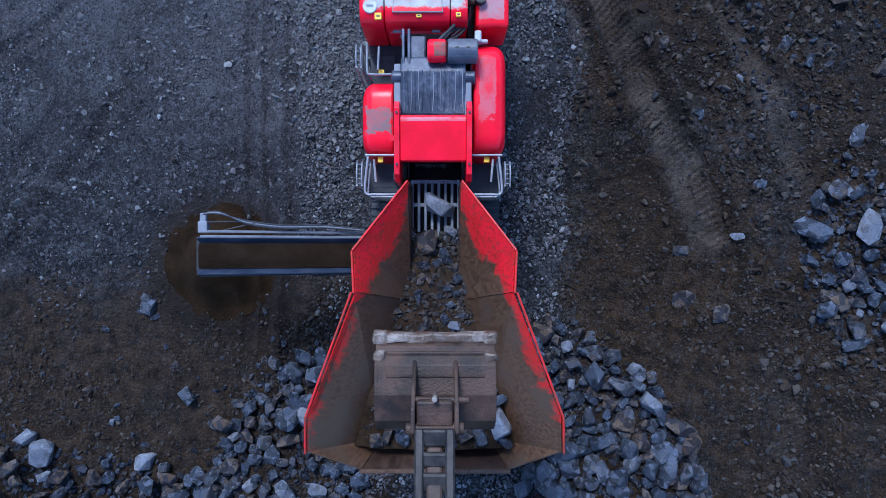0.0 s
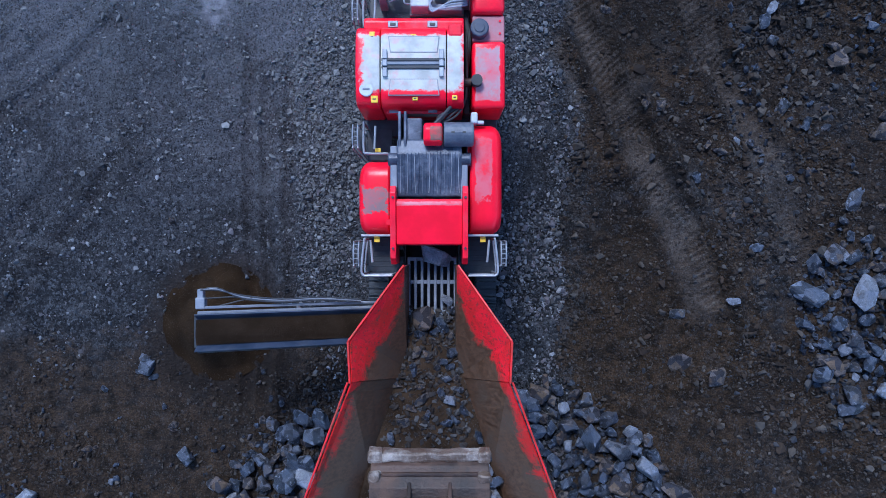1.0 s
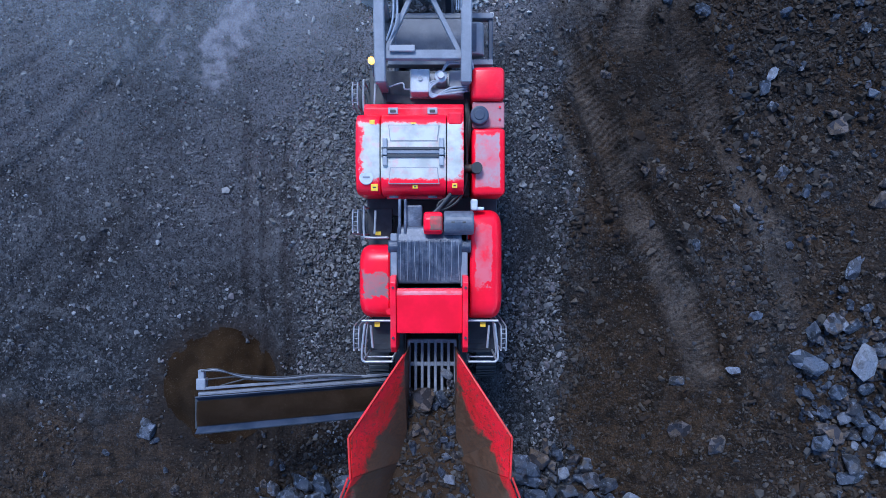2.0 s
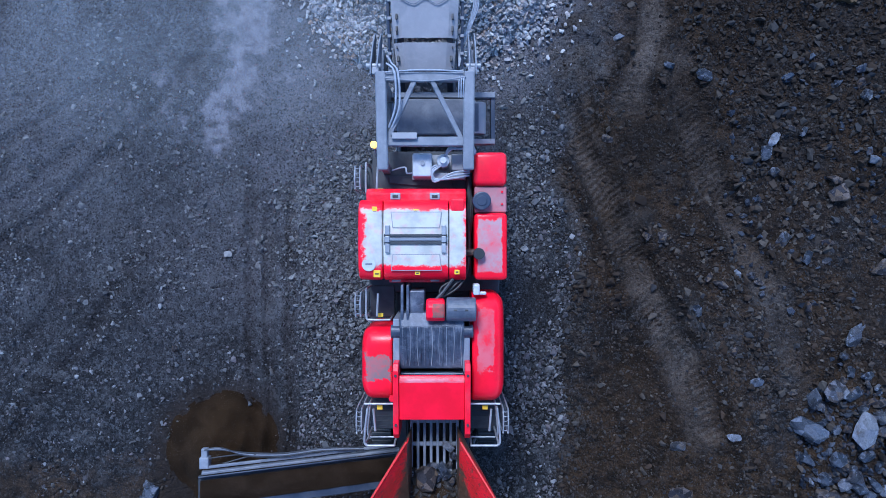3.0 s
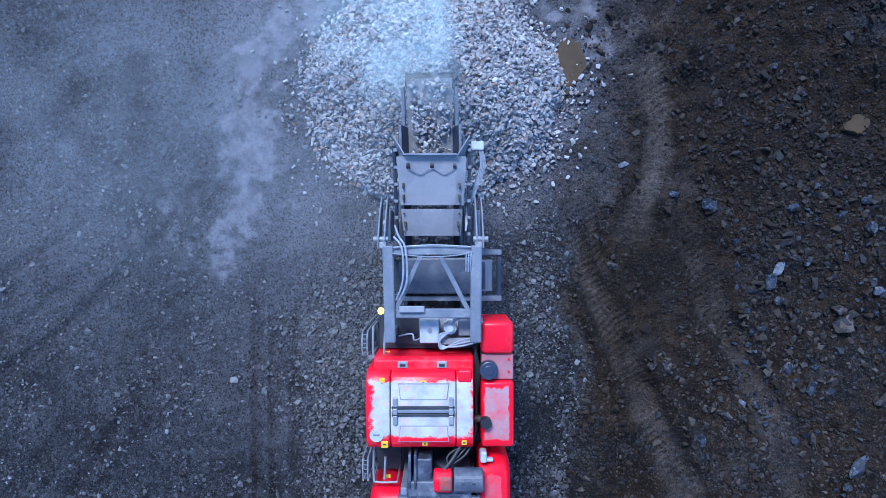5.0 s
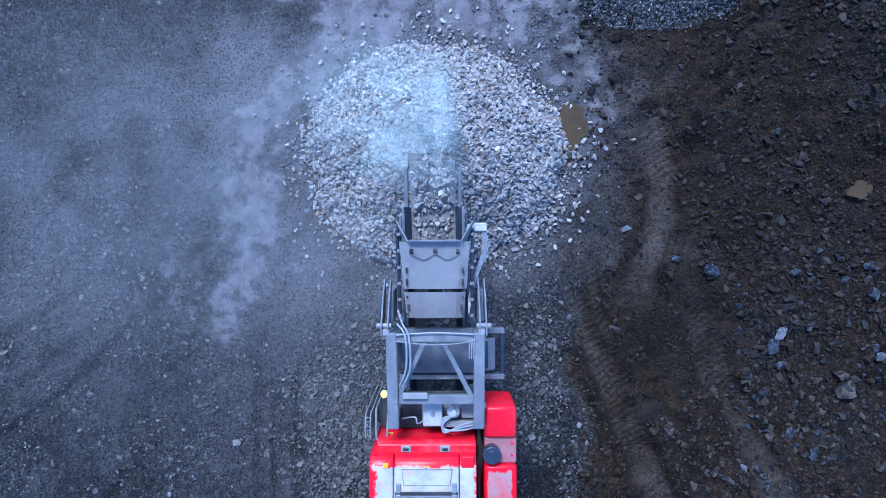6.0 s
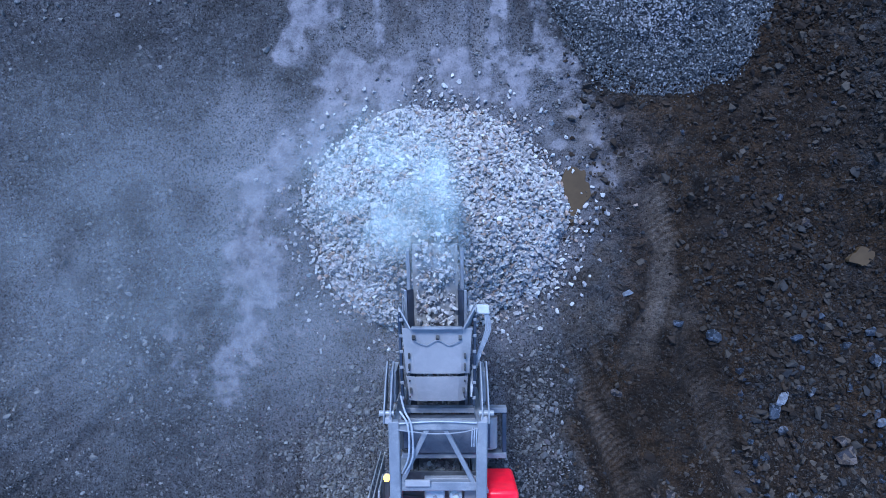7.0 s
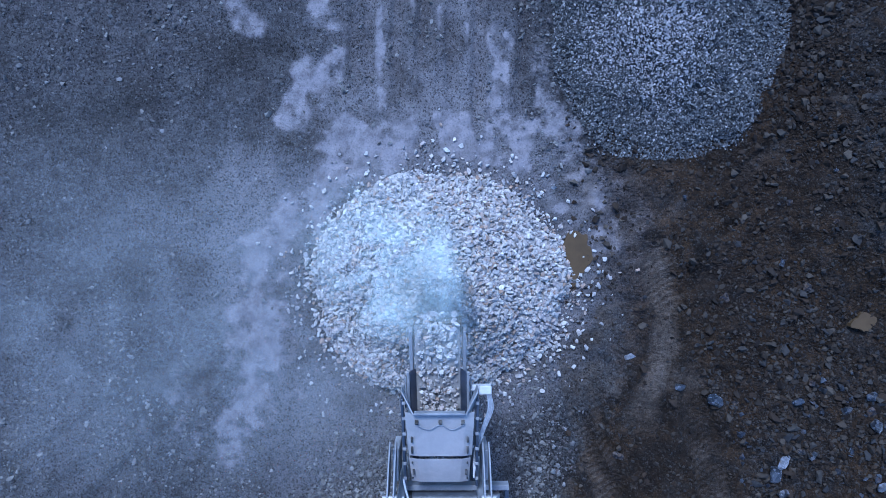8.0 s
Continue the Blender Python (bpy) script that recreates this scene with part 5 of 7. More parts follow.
def guard(name, x0, x1, y0, y1, z1, r, label, paint):
    """A flywheel guard: a box rolled over at both ends and rounded outside."""
    bm = bmesh.new()
    prof = [(y0, 1.9)]
    for k in range(7):
        a = math.pi - k * math.pi / 12
        prof.append((y0 + r + r * math.cos(a), z1 - r + r * math.sin(a)))
    for k in range(7):
        a = math.pi / 2 - k * math.pi / 12
        prof.append((y1 - r + r * math.cos(a), z1 - r + r * math.sin(a)))
    prof.append((y1, 1.9))
    mid = (y0 + y1) / 2
    secs = ((0.0, 0.20), (0.025, 0.13), (0.07, 0.065), (0.13, 0.02), (0.20, 0.0))
    wide = x1 - x0
    soft = secs + ((wide - 0.03, 0.0), (wide, 0.025))
    if x0 > 0:
        soft = tuple((wide - w, k) for w, k in reversed(soft))
    rows = [[bm.verts.new((x0 + w, mid + (y - mid) * (1 - k / (y1 - y0) * 1.6), z - (k if z > 2 else 0))) for y, z in prof] for w, k in soft]
    for a, b in zip(rows, rows[1:]):
        for i in range(len(prof)):
            bm.faces.new((a[i], b[i], b[(i + 1) % len(prof)], a[(i + 1) % len(prof)]))
    bm.faces.new(rows[0])
    bm.faces.new(rows[-1][::-1])
    bmesh.ops.recalc_face_normals(bm, faces=bm.faces[:])
    return part(name, bm, paint, crusher, label, True)


left_guard = guard("flywheel_guard", -1.47, -0.90, 1.70, 3.05, 3.32, 0.32, "rounded red flywheel guard with a rubbed grey patch",
                   dusted_red("rubbed_guard_paint", -1.16, 2.32, 0.24, 0.24, (0.20, 0.135, 0.14), (0.34, 0.11, 0.12), 0.3, 2.2))
right_guard = guard("drive_guard", 0.545, 1.125, 1.70, 3.68, 3.5, 0.34, "long rounded red drive guard with faded paint",
                    dusted_red("faded_guard_paint", 0.79, 2.85, 0.15, 0.55, (0.58, 0.11, 0.14), (0.64, 0.05, 0.08), 0.2, 1.6))

def build_chassis():
    for x in (-0.86, 0.48):
        bm = bmesh.new()
        box(bm, x - 0.1, x + 0.1, -2.6, 6.4, 0.95, 1.35, 0.02)
        part("chassis_rail", bm, M_DARK, crusher)
    for y in (-2.4, -0.4, 1.3, 3.9, 6.2):
        bm = bmesh.new()
        box(bm, -0.76, 0.38, y - 0.08, y + 0.08, 1.0, 1.3, 0.02)
        part("cross_member", bm, M_DARK, crusher)
    for x in (-0.86, 0.48):
        for y in (-2.3, -0.3, 1.35):
            bm = bmesh.new()
            box(bm, x - 0.07, x + 0.07, y - 0.07, y + 0.07, 1.3, 2.95, 0.015)
            part("hopper_leg", bm, M_DARK, crusher)
    bm = bmesh.new()
    box(bm, -1.42, 1.12, 3.62, 6.02, 2.30, 2.46, 0.02)
    part("deck", bm, M_DARK, crusher, "black walkway deck under the engine")
    for x in (-1.2, 0.9):
        for y in (3.8, 5.7):
            bm = bmesh.new()
            box(bm, x - 0.06, x + 0.06, y - 0.06, y + 0.06, 1.2, 2.32, 0.01)
            part("deck_post", bm, M_DARK, crusher)
        bm = bmesh.new()
        box(bm, min(x, CX), max(x, CX), 3.74, 3.86, 1.1, 1.3, 0.01)
        box(bm, min(x, CX), max(x, CX), 5.64, 5.76, 1.1, 1.3, 0.01)
        part("outrigger", bm, M_DARK, crusher)
    bm = bmesh.new()
    box(bm, -0.92, 0.55, 1.75, 3.62, 1.3, 2.25, 0.03)
    part("jaw_frame", bm, M_DARK, crusher)
    # crawler tracks
    shoe = bmesh.new()
    box(shoe, -0.22, 0.22, -0.075, 0.075, -0.02, 0.02, 0.006, 1)
    box(shoe, -0.22, 0.22, -0.05, -0.02, 0.02, 0.045, 0.004, 1)
    shoe_me = bpy.data.meshes.new("track_shoe")
    shoe.to_mesh(shoe_me)
    shoe.free()
    shoe_me.materials.append(M_DARK)
    for x in (-1.36, 1.02):
        bm = bmesh.new()
        box(bm, x - 0.14, x + 0.14, 0.5, 4.6, 0.16, 0.66, 0.05)
        for y in (0.45, 4.65):
            rod(bm, (x - 0.16, y, 0.42), (x + 0.16, y, 0.42), 0.34, 20)
        frame_ob = part("track_frame", bm, M_DARK, crusher)
        for xx in (x, CX):
            pass
        bm = bmesh.new()
        box(bm, min(x, CX), max(x, CX), 2.2, 2.6, 0.5, 1.1, 0.03)
        part("track_axle", bm, M_DARK, crusher)
        L, R = 4.2, 0.39
        total = 2 * L + math.tau * R
        n = 66
        for i in range(n):
            d = i * total / n
            if d < L:
                m = pose(x, 0.45 + d, 0.42 + R)
            elif d < L + math.pi * R:
                a = (d - L) / R
                m = pose(x, 4.65 + R * math.sin(a), 0.42 + R * math.cos(a), -math.degrees(a))
            elif d < 2 * L + math.pi * R:
                m = pose(x, 4.65 - (d - L - math.pi * R), 0.42 - R, 180)
            else:
                a = (d - 2 * L - math.pi * R) / R
                m = pose(x, 0.45 - R * math.sin(a), 0.42 - R * math.cos(a), 180 - math.degrees(a))
            ob = new("track_shoe", shoe_me)
            ob.matrix_basis = m
            adopt(ob, frame_ob)


build_chassis()


def rail(name, pts, parent, r=0.021, material=None):
    bm = bmesh.new()
    tube(bm, pts, r, 8, 4)
    return part(name, bm, material or M_RAIL, parent)


def ladder(x, y0, y1, s):
    """A boarding ladder hung outside a platform, its stiles bent over at the top."""
    for dx in (0.0, -0.09 * s):
        rail("ladder_stile", [(x + dx, y0, 1.1), (x + dx, y0, 3.1), (x + dx, y0 + 0.06, 3.33), (x + dx, (y0 + y1) / 2, 3.38), (x + dx, y1 - 0.06, 3.33), (x + dx, y1, 3.1), (x + dx, y1, 1.1)], crusher, 0.014, M_RAIL)
    for k in range(8):
        z = 1.2 + k * 0.26
        bm = bmesh.new()
        box(bm, min(x, x - 0.09 * s), max(x, x - 0.09 * s), y0 + 0.02, y1 - 0.02, z - 0.012, z + 0.012, 0.005)
        part("rung", bm, M_DARK, crusher)
    for k in range(5):
        y = y0 + 0.06 + (y1 - y0 - 0.12) * k / 4
        rail("hoop_bar", [(x, y, 3.3), (x - 0.045 * s, y, 3.34), (x - 0.09 * s, y, 3.3)], crusher, 0.008, M_RAIL)


def build_platforms():
    for s, xi, xo in ((-1, -0.78, -1.40), (1, 0.46, 1.06)):
        bm = bmesh.new()
        box(bm, min(xi, xo), max(xi, xo), 0.95, 1.66, 2.42, 2.47, 0.01)
        deck = part("side_platform", bm, M_DARK, crusher, "small black tread-plate platform")
        for k in range(7):
            bm = bmesh.new()
            box(bm, min(xi, xo) + 0.03, max(xi, xo) - 0.03, 1.0 + k * 0.095, 1.02 + k * 0.095, 2.47, 2.479, 0.003, 1)
            part("tread_bar", bm, M_DARK, deck)
        bm = bmesh.new()
        beam(bm, ((xi + xo) / 2, 1.3, 2.42), (xi, 1.3, 1.35), 0.08, 0.08)
        part("platform_bracket", bm, M_DARK, deck)
        e = 0.07 * s
        rail("top_rail", [(xo - e, 1.62, 3.5), (xo - e * 0.3, 1.15, 3.5), (xo - e * 0.6, 0.98, 3.5), (xo - 3 * e, 0.965, 3.5), (xi + e, 0.965, 3.5)], deck)
        rail("middle_rail", [(xo - e, 1.62, 3.02), (xo - e * 0.3, 1.15, 3.02), (xo - e * 0.6, 0.98, 3.02), (xo - 3 * e, 0.965, 3.02), (xi + e, 0.965, 3.02)], deck, 0.016)
        for px, py in ((xo - e, 1.62), (xo - 0.6 * e, 0.99), (xi + e, 0.965)):
            rail("rail_post", [(px, py, 2.45), (px, py, 3.5)], deck, 0.02)
        rail("gate_bar", [(xo - 2.4 * e, 1.60, 3.42), (xo - 2.9 * e, 1.2, 3.42)], deck)
        bm = bmesh.new()
        box(bm, min(xo - 3.2 * e, xo - 4.6 * e), max(xo - 3.2 * e, xo - 4.6 * e), 1.56, 1.66, 3.3, 3.32, 0.004)
        part("warning_sign", bm, M_YELLOW, deck, "small yellow warning plate")
        rail("cross_rail", [(xo, 1.68, 3.38), (xi, 1.68, 3.38)], deck)
        ladder(xo + 0.055 * s, 1.12, 1.58, -s)
    # platform behind the flywheel guard, and one at the rear
    for y0, y1, zt in ((3.15, 3.75, 3.2), (5.45, 6.05, 3.2)):
        bm = bmesh.new()
        box(bm, -1.40, -0.92, y0, y1, 2.46, 2.5, 0.01)
        deck = part("side_platform", bm, M_DARK, crusher, "small black tread-plate platform")
        rail("top_rail", [(-1.38, y1, zt), (-1.38, y0 + 0.1, zt), (-1.3, y0 + 0.03, zt), (-0.95, y0 + 0.03, zt)], deck)
        for px, py in ((-1.38, y1), (-1.38, y0 + 0.1), (-0.95, y0 + 0.03)):
            rail("rail_post", [(px, py, 2.48), (px, py, zt)], deck, 0.018)
        rail("gate_bar", [(-1.18, y0 + 0.1, zt + 0.05), (-1.16, y1 - 0.08, zt + 0.05)], deck)
        bm = bmesh.new()
        box(bm, -1.18, -1.08, y0 + 0.07, y0 + 0.14, zt - 0.1, zt - 0.08, 0.004)
        part("warning_sign", bm, M_YELLOW, deck, "small yellow warning plate")
        ladder(-1.47, y0 + 0.1, y1 - 0.06, 1)


build_platforms()


def build_engine():
    x0, x1, y0, y1 = -1.46, 0.43, 3.93, 5.36
    cover_mat = dusted_red("dusted_engine_paint", -0.47, 4.68, 0.90, 0.50, (0.52, 0.515, 0.475), (0.40, 0.395, 0.37))

    def profile(a, b, z):
        pr = [(a, 2.46), (a, z - 0.42)]
        for k in range(6):
            t = math.pi - k * math.pi / 10
            pr.append((a + 0.3 + 0.3 * math.cos(t), z - 0.26 + 0.26 * math.sin(t)))
        pr.append(((a + b) / 2, z + 0.03))
        for k in range(6):
            t = math.pi / 2 - k * math.pi / 10
            pr.append((b - 0.3 + 0.3 * math.cos(t), z - 0.26 + 0.26 * math.sin(t)))
        return pr + [(b, z - 0.42), (b, 2.46)]

    cover = None
    for a, b in ((x0, -1.03), (-1.015, 0.12), (0.135, x1)):
        bm = bmesh.new()
        prism(bm, profile(y0, y1, 3.72), a, b, 0.02 if a != x0 else 0.05, 2)
        ob = part("engine_cover", bm, cover_mat, crusher, "red engine cover under a layer of pale dust", True)
        cover = ob if a == -1.015 else cover
    # raised pressed panels, hinge bar and its clamps
    for ya, yb, lab in ((4.86, 5.12, "pale dusty pressed panel"), (4.12, 4.38, "grey dusty pressed panel")):
        wa, wb = (0.40, 0.43) if ya > 4.5 else (0.43, 0.40)
        for k, (grow, zt, mt) in enumerate(((0.014, 3.740, M_PLATE), (0.0, 3.746, cover_mat))):
            bm = bmesh.new()
            slab(bm, [(-0.44 - wa - grow, ya - grow, zt), (-0.44 + wa + grow, ya - grow, zt), (-0.44 + wb + grow, yb + grow, zt), (-0.44 - wb - grow, yb + grow, zt)], 0.04)
            if k == 0:
                seat = part("panel_edge", bm, mt, cover)
            else:
                part("pressed_panel", bm, mt, cover, lab)
    for k, (yy, hh) in enumerate(((4.59, 3.775), (4.655, 3.785), (4.72, 3.775))):
        bm = bmesh.new()
        box(bm, -1.0, 0.10, yy - 0.026, yy + 0.026, 3.72, hh, 0.01)
        part("hinge_leaf", bm, M_DARK if k != 1 else M_STEEL, cover)
    for x in (-0.94, 0.04):
        for ya, yb in ((4.42, 4.58), (4.60, 4.71), (4.73, 4.90)):
            bm = bmesh.new()
            box(bm, x - 0.04, x + 0.04, ya, yb, 3.75, 3.81 if yb < 4.75 and ya > 4.55 else 3.79, 0.012)
            part("clamp", bm, M_RAIL, cover)
    bm = bmesh.new()
    box(bm, -0.78, 0.0, 3.885, 3.935, 3.02, 3.26, 0.012)
    vent = part("front_vent", bm, M_PANEL, cover, "pale dusty plate low on the cover")
    bm = bmesh.new()
    box(bm, -0.95, 0.06, 3.875, 3.93, 3.29, 3.33, 0.008)
    part("vent_rail", bm, M_RED, vent)
    # lower rear hood with latches
    bm = bmesh.new()
    prism(bm, [(5.30, 2.46), (5.30, 3.50), (5.48, 3.52), (5.56, 3.44), (5.58, 2.46)], -1.34, 0.44, 0.03, 2)
    rear = part("rear_hood", bm, M_RED, crusher)
    for x in (-0.82, -0.12):
        bm = bmesh.new()
        box(bm, x - 0.09, x + 0.09, 5.36, 5.48, 3.5, 3.53, 0.02)
        latch = part("latch", bm, M_RAIL, rear)
        bm = bmesh.new()
        box(bm, x - 0.05, x + 0.05, 5.39, 5.44, 3.53, 3.545, 0.006)
        part("latch_slot", bm, M_MARK, latch)
    for x in (-0.82, -0.12):
        bm = bmesh.new()
        box(bm, x - 0.08, x + 0.08, 3.89, 3.95, 3.3, 3.36, 0.01)
        part("latch", bm, M_RAIL, cover)
    bm = bmesh.new()
    box(bm, 0.16, 0.40, 5.14, 5.36, 3.6, 3.715, 0.03)
    part("filler_recess", bm, M_RED_CLEAN, crusher)
    bm = bmesh.new()
    rod(bm, (-1.27, 4.22, 3.6), (-1.27, 4.22, 3.725), 0.125, 28, bev=0.012)
    badge = part("round_cap", bm, M_WHITE, crusher, "pale round cap on the cover")
    bm = bmesh.new()
    box(bm, -1.33, -1.21, 4.21, 4.24, 3.724, 3.735, 0.004)
    part("cap_grip", bm, M_STEEL, badge)
    for x, y, w, h in ((-1.17, 5.13, 0.09, 0.19), (-0.45, 5.14, 0.1, 0.08), (0.29, 5.24, 0.09, 0.08), (-1.13, 4.05, 0.12, 0.12), (-0.42, 4.06, 0.09, 0.06), (0.27, 4.08, 0.09, 0.08)):
        bm = bmesh.new()
        z = 3.72 if 4.2 < y < 5.1 else 3.69
        box(bm, x - w / 2, x + w / 2, y - h / 2, y + h / 2, z - 0.03, z + 0.014, 0.004)
        st = part("sticker", bm, M_YELLOW, crusher, "small yellow warning sticker")
        bm = bmesh.new()
        box(bm, x - w * 0.25, x + w * 0.25, y - 0.012, y + 0.012, z + 0.01, z + 0.018, 0.002)
        part("sticker_mark", bm, M_MARK, st)
    # tank and power unit on the other side
    tank_mat = dusted_red("dusted_tank_paint", 0.86, 4.55, 0.22, 0.48, (0.40, 0.25, 0.27), (0.52, 0.16, 0.19), 0.5)
    bm = bmesh.new()
    box(bm, 0.585, 1.17, 3.93, 5.12, 2.46, 3.52, 0.07, 4)
    tank = part("fuel_tank", bm, tank_mat, crusher, "red fuel tank with faded dusty top", True)
    bm = bmesh.new()
    box(bm, 0.59, 1.165, 5.13, 5.60, 2.46, 3.44, 0.03)
    mid = part("filter_housing", bm, metal("dulled_housing_paint", (0.42, 0.12, 0.145), (0.33, 0.15, 0.165), 0.6, 0.0, (0.36, 0.25, 0.265), 0.5, 3.0), crusher, "dusty reddish-grey housing plate")
    bm = bmesh.new()
    rod(bm, (0.71, 5.33, 3.42), (0.71, 5.33, 3.62), 0.165, 32, bev=0.025)
    cap = part("air_cleaner_cap", bm, M_SKIRT, mid, "dark blue round air cleaner cap")
    bm = bmesh.new()
    rod(bm, (0.71, 5.33, 3.61), (0.71, 5.33, 3.635), 0.09, 24, bev=0.008)
    part("cap_centre", bm, M_SKIRT, cap)
    bm = bmesh.new()
    box(bm, 0.575, 1.16, 5.61, 6.20, 2.46, 3.55, 0.09, 4)
    part("oil_tank", bm, M_RED_CLEAN, crusher, "glossy red hydraulic oil tank", True)
    for x, y in ((1.08, 5.28), (1.08, 5.5)):
        bm = bmesh.new()
        rod(bm, (x, y, 3.43), (x, y, 3.46), 0.02, 10)
        part("bolt", bm, M_RED_CLEAN, mid)
    bm = bmesh.new()
    rod(bm, (0.66, 4.40, 3.2), (0.66, 4.40, 3.66), 0.10, 24)
    # black disc on the closed top stands in for the shaded pipe mouth
    rod(bm, (0.66, 4.40, 3.655), (0.66, 4.40, 3.663), 0.085, 24)
    ex = part("exhaust_pipe", bm, M_RUBBER, crusher, "black exhaust stack with a dark disc for its mouth")
    bm = bmesh.new()
    rod(bm, (0.40, 4.42, 3.42), (0.60, 4.42, 3.42), 0.065, 16)
    part("exhaust_elbow", bm, M_BUCKET, ex)
    bm = bmesh.new()
    box(bm, 0.45, 0.57, 3.95, 5.9, 2.5, 2.95, 0.02)
    part("pump_tray", bm, M_DARK, crusher)
    for k in range(4):
        rail("hose", [(0.50, 5.7, 3.2), (0.47 + 0.03 * k, 5.2, 3.3), (0.50, 4.6, 3.36 - 0.05 * k), (0.46, 4.1, 3.4), (0.30 - 0.1 * k, 3.8, 3.5), (0.0, 3.62, 3.6)], crusher, 0.022, M_RUBBER)
    rail("coolant_line", [(0.20, 3.95, 3.55), (0.02, 3.72, 3.68), (-0.1, 3.6, 3.72)], crusher, 0.03, M_DARK)
    bm = bmesh.new()
    box(bm, 0.56, 0.68, 3.66, 3.86, 3.3, 3.56, 0.03)
    box(bm, 0.66, 0.80, 3.66, 3.72, 3.38, 3.50, 0.02)
    part("junction_box", bm, M_WHITE, crusher, "pale grey junction box")


build_engine()


def build_rear():
    # deck plates behind the engine, with a slewed cover plate
    bm = bmesh.new()
    box(bm, -1.30, 0.50, 5.60, 6.30, 2.86, 2.9, 0.01)
    deck = part("rear_deck", bm, M_DARK, crusher, "dark blue-grey rear deck plates")
    bm = bmesh.new()
    beam(bm, (-0.98, 5.78, 2.93), (0.2, 5.68, 2.93), 0.16, 0.03)
    part("cover_strip", bm, M_DARK, deck)
    for x in (-1.1, 0.3):
        bm = bmesh.new()
        box(bm, x - 0.06, x + 0.06, 5.9, 6.02, 2.4, 2.88, 0.01)
        part("deck_post", bm, M_DARK, deck)
    # lifting frame over the conveyor
    fr = None
    for x0, x1 in ((-1.10, -1.13), (0.39, 0.40)):
        bm = bmesh.new()
        beam(bm, (x0 + 0.08, 5.86, 3.70), (x1 + 0.08, 7.55, 3.76), 0.19, 0.18, 0.02)
        fr = part("frame_beam", bm, M_STEEL, crusher, "dusty grey steel frame beam")
        for y in (5.96, 7.4):
            bm = bmesh.new()
            box(bm, x0 + 0.01, x0 + 0.15, y - 0.07, y + 0.07, 1.3, 3.62, 0.012)
            part("frame_post", bm, M_STEEL, fr)
    for y, w, z in ((7.46, 0.15, 3.74), (6.36, 0.16, 3.66)):
        bm = bmesh.new()
        beam(bm, (-1.0, y, z), (0.44, y, z), w, 0.14, 0.015)
        part("cross_beam", bm, M_STEEL, crusher)
    for a, b in (((-0.47, 7.40, 3.73), (-0.93, 6.42, 3.68)), ((-0.16, 7.40, 3.73), (0.34, 6.42, 3.68))):
        bm = bmesh.new()
        beam(bm, a, b, 0.085, 0.085, 0.01)
        part("diagonal", bm, M_STEEL, crusher)
    bm = bmesh.new()
    box(bm, -0.86, -0.42, 6.39, 6.50, 3.74, 3.8, 0.012)
    part("label_plate", bm, M_PLATE, crusher, "pale plate on the cross beam")
    # overband magnet
    bm = bmesh.new()
    box(bm, -0.84, 0.44, 6.62, 7.30, 2.60, 2.86, 0.03)
    mag = part("overband_magnet", bm, M_CASE, crusher, "dark overband magnet across the conveyor")
    bm = bmesh.new()
    rod(bm, (0.68, 6.66, 2.62), (0.68, 7.26, 2.62), 0.17, 28, bev=0.015)
    part("drum", bm, M_PLATE, mag, "pale dusty end drum")
    bm = bmesh.new()
    rod(bm, (-0.94, 6.66, 2.62), (-0.94, 7.26, 2.62), 0.15, 24, bev=0.015)
    part("drum", bm, M_DARK, mag)
    bm = bmesh.new()
    box(bm, -0.94, 0.70, 6.70, 7.22, 2.79, 2.805, 0.004)
    part("magnet_belt", bm, M_CASE, mag)
    for y in (6.52, 7.40):
        bm = bmesh.new()
        box(bm, -0.98, 1.02, y - 0.05, y + 0.05, 2.5, 2.72, 0.012)
        part("side_bar", bm, M_STEEL, mag)
    bm = bmesh.new()
    box(bm, 0.94, 1.02, 6.56, 7.36, 2.5, 2.66, 0.012)
    part("end_bar", bm, M_SKIRT, mag)
    bm = bmesh.new()
    box(bm, -0.30, 0.44, 6.74, 7.16, 2.81, 2.84, 0.01)
    part("belt_patch", bm, M_STEEL, mag, "pale dusty stretch of the magnet belt")
    # valve block with pale hoses
    bm = bmesh.new()
    box(bm, -0.52, -0.17, 5.78, 6.20, 3.0, 3.40, 0.03)
    valve = part("valve_cabinet", bm, M_WHITE, crusher, "pale hydraulic valve cabinet")
    bm = bmesh.new()
    rod(bm, (-0.34, 6.02, 3.39), (-0.34, 6.02, 3.43), 0.04, 14)
    part("cabinet_knob", bm, M_RAIL, valve)
    bm = bmesh.new()
    rod(bm, (0.03, 6.06, 3.0), (0.03, 6.06, 3.44), 0.12, 9, bev=0.02)
    rod(bm, (0.03, 6.06, 3.44), (0.03, 6.06, 3.52), 0.06, 9)
    part("rotary_valve", bm, M_WHITE, valve)
    bm = bmesh.new()
    box(bm, -0.20, 0.42, 5.74, 5.86, 3.1, 3.32, 0.02)
    box(bm, 0.18, 0.40, 5.9, 6.2, 3.0, 3.3, 0.02)
    box(bm, -0.55, 0.45, 5.76, 6.22, 2.9, 3.02, 0.01)
    part("manifold", bm, M_PLATE, valve)
    for k in range(3):
        rail("hose", [(0.05, 6.12, 3.4), (0.16, 6.30 - 0.03 * k, 3.55), (0.36, 6.36 - 0.05 * k, 3.62 - 0.04 * k), (0.55, 6.30 - 0.04 * k, 3.6), (0.62, 6.12, 3.4)], valve, 0.022, M_HOSE)
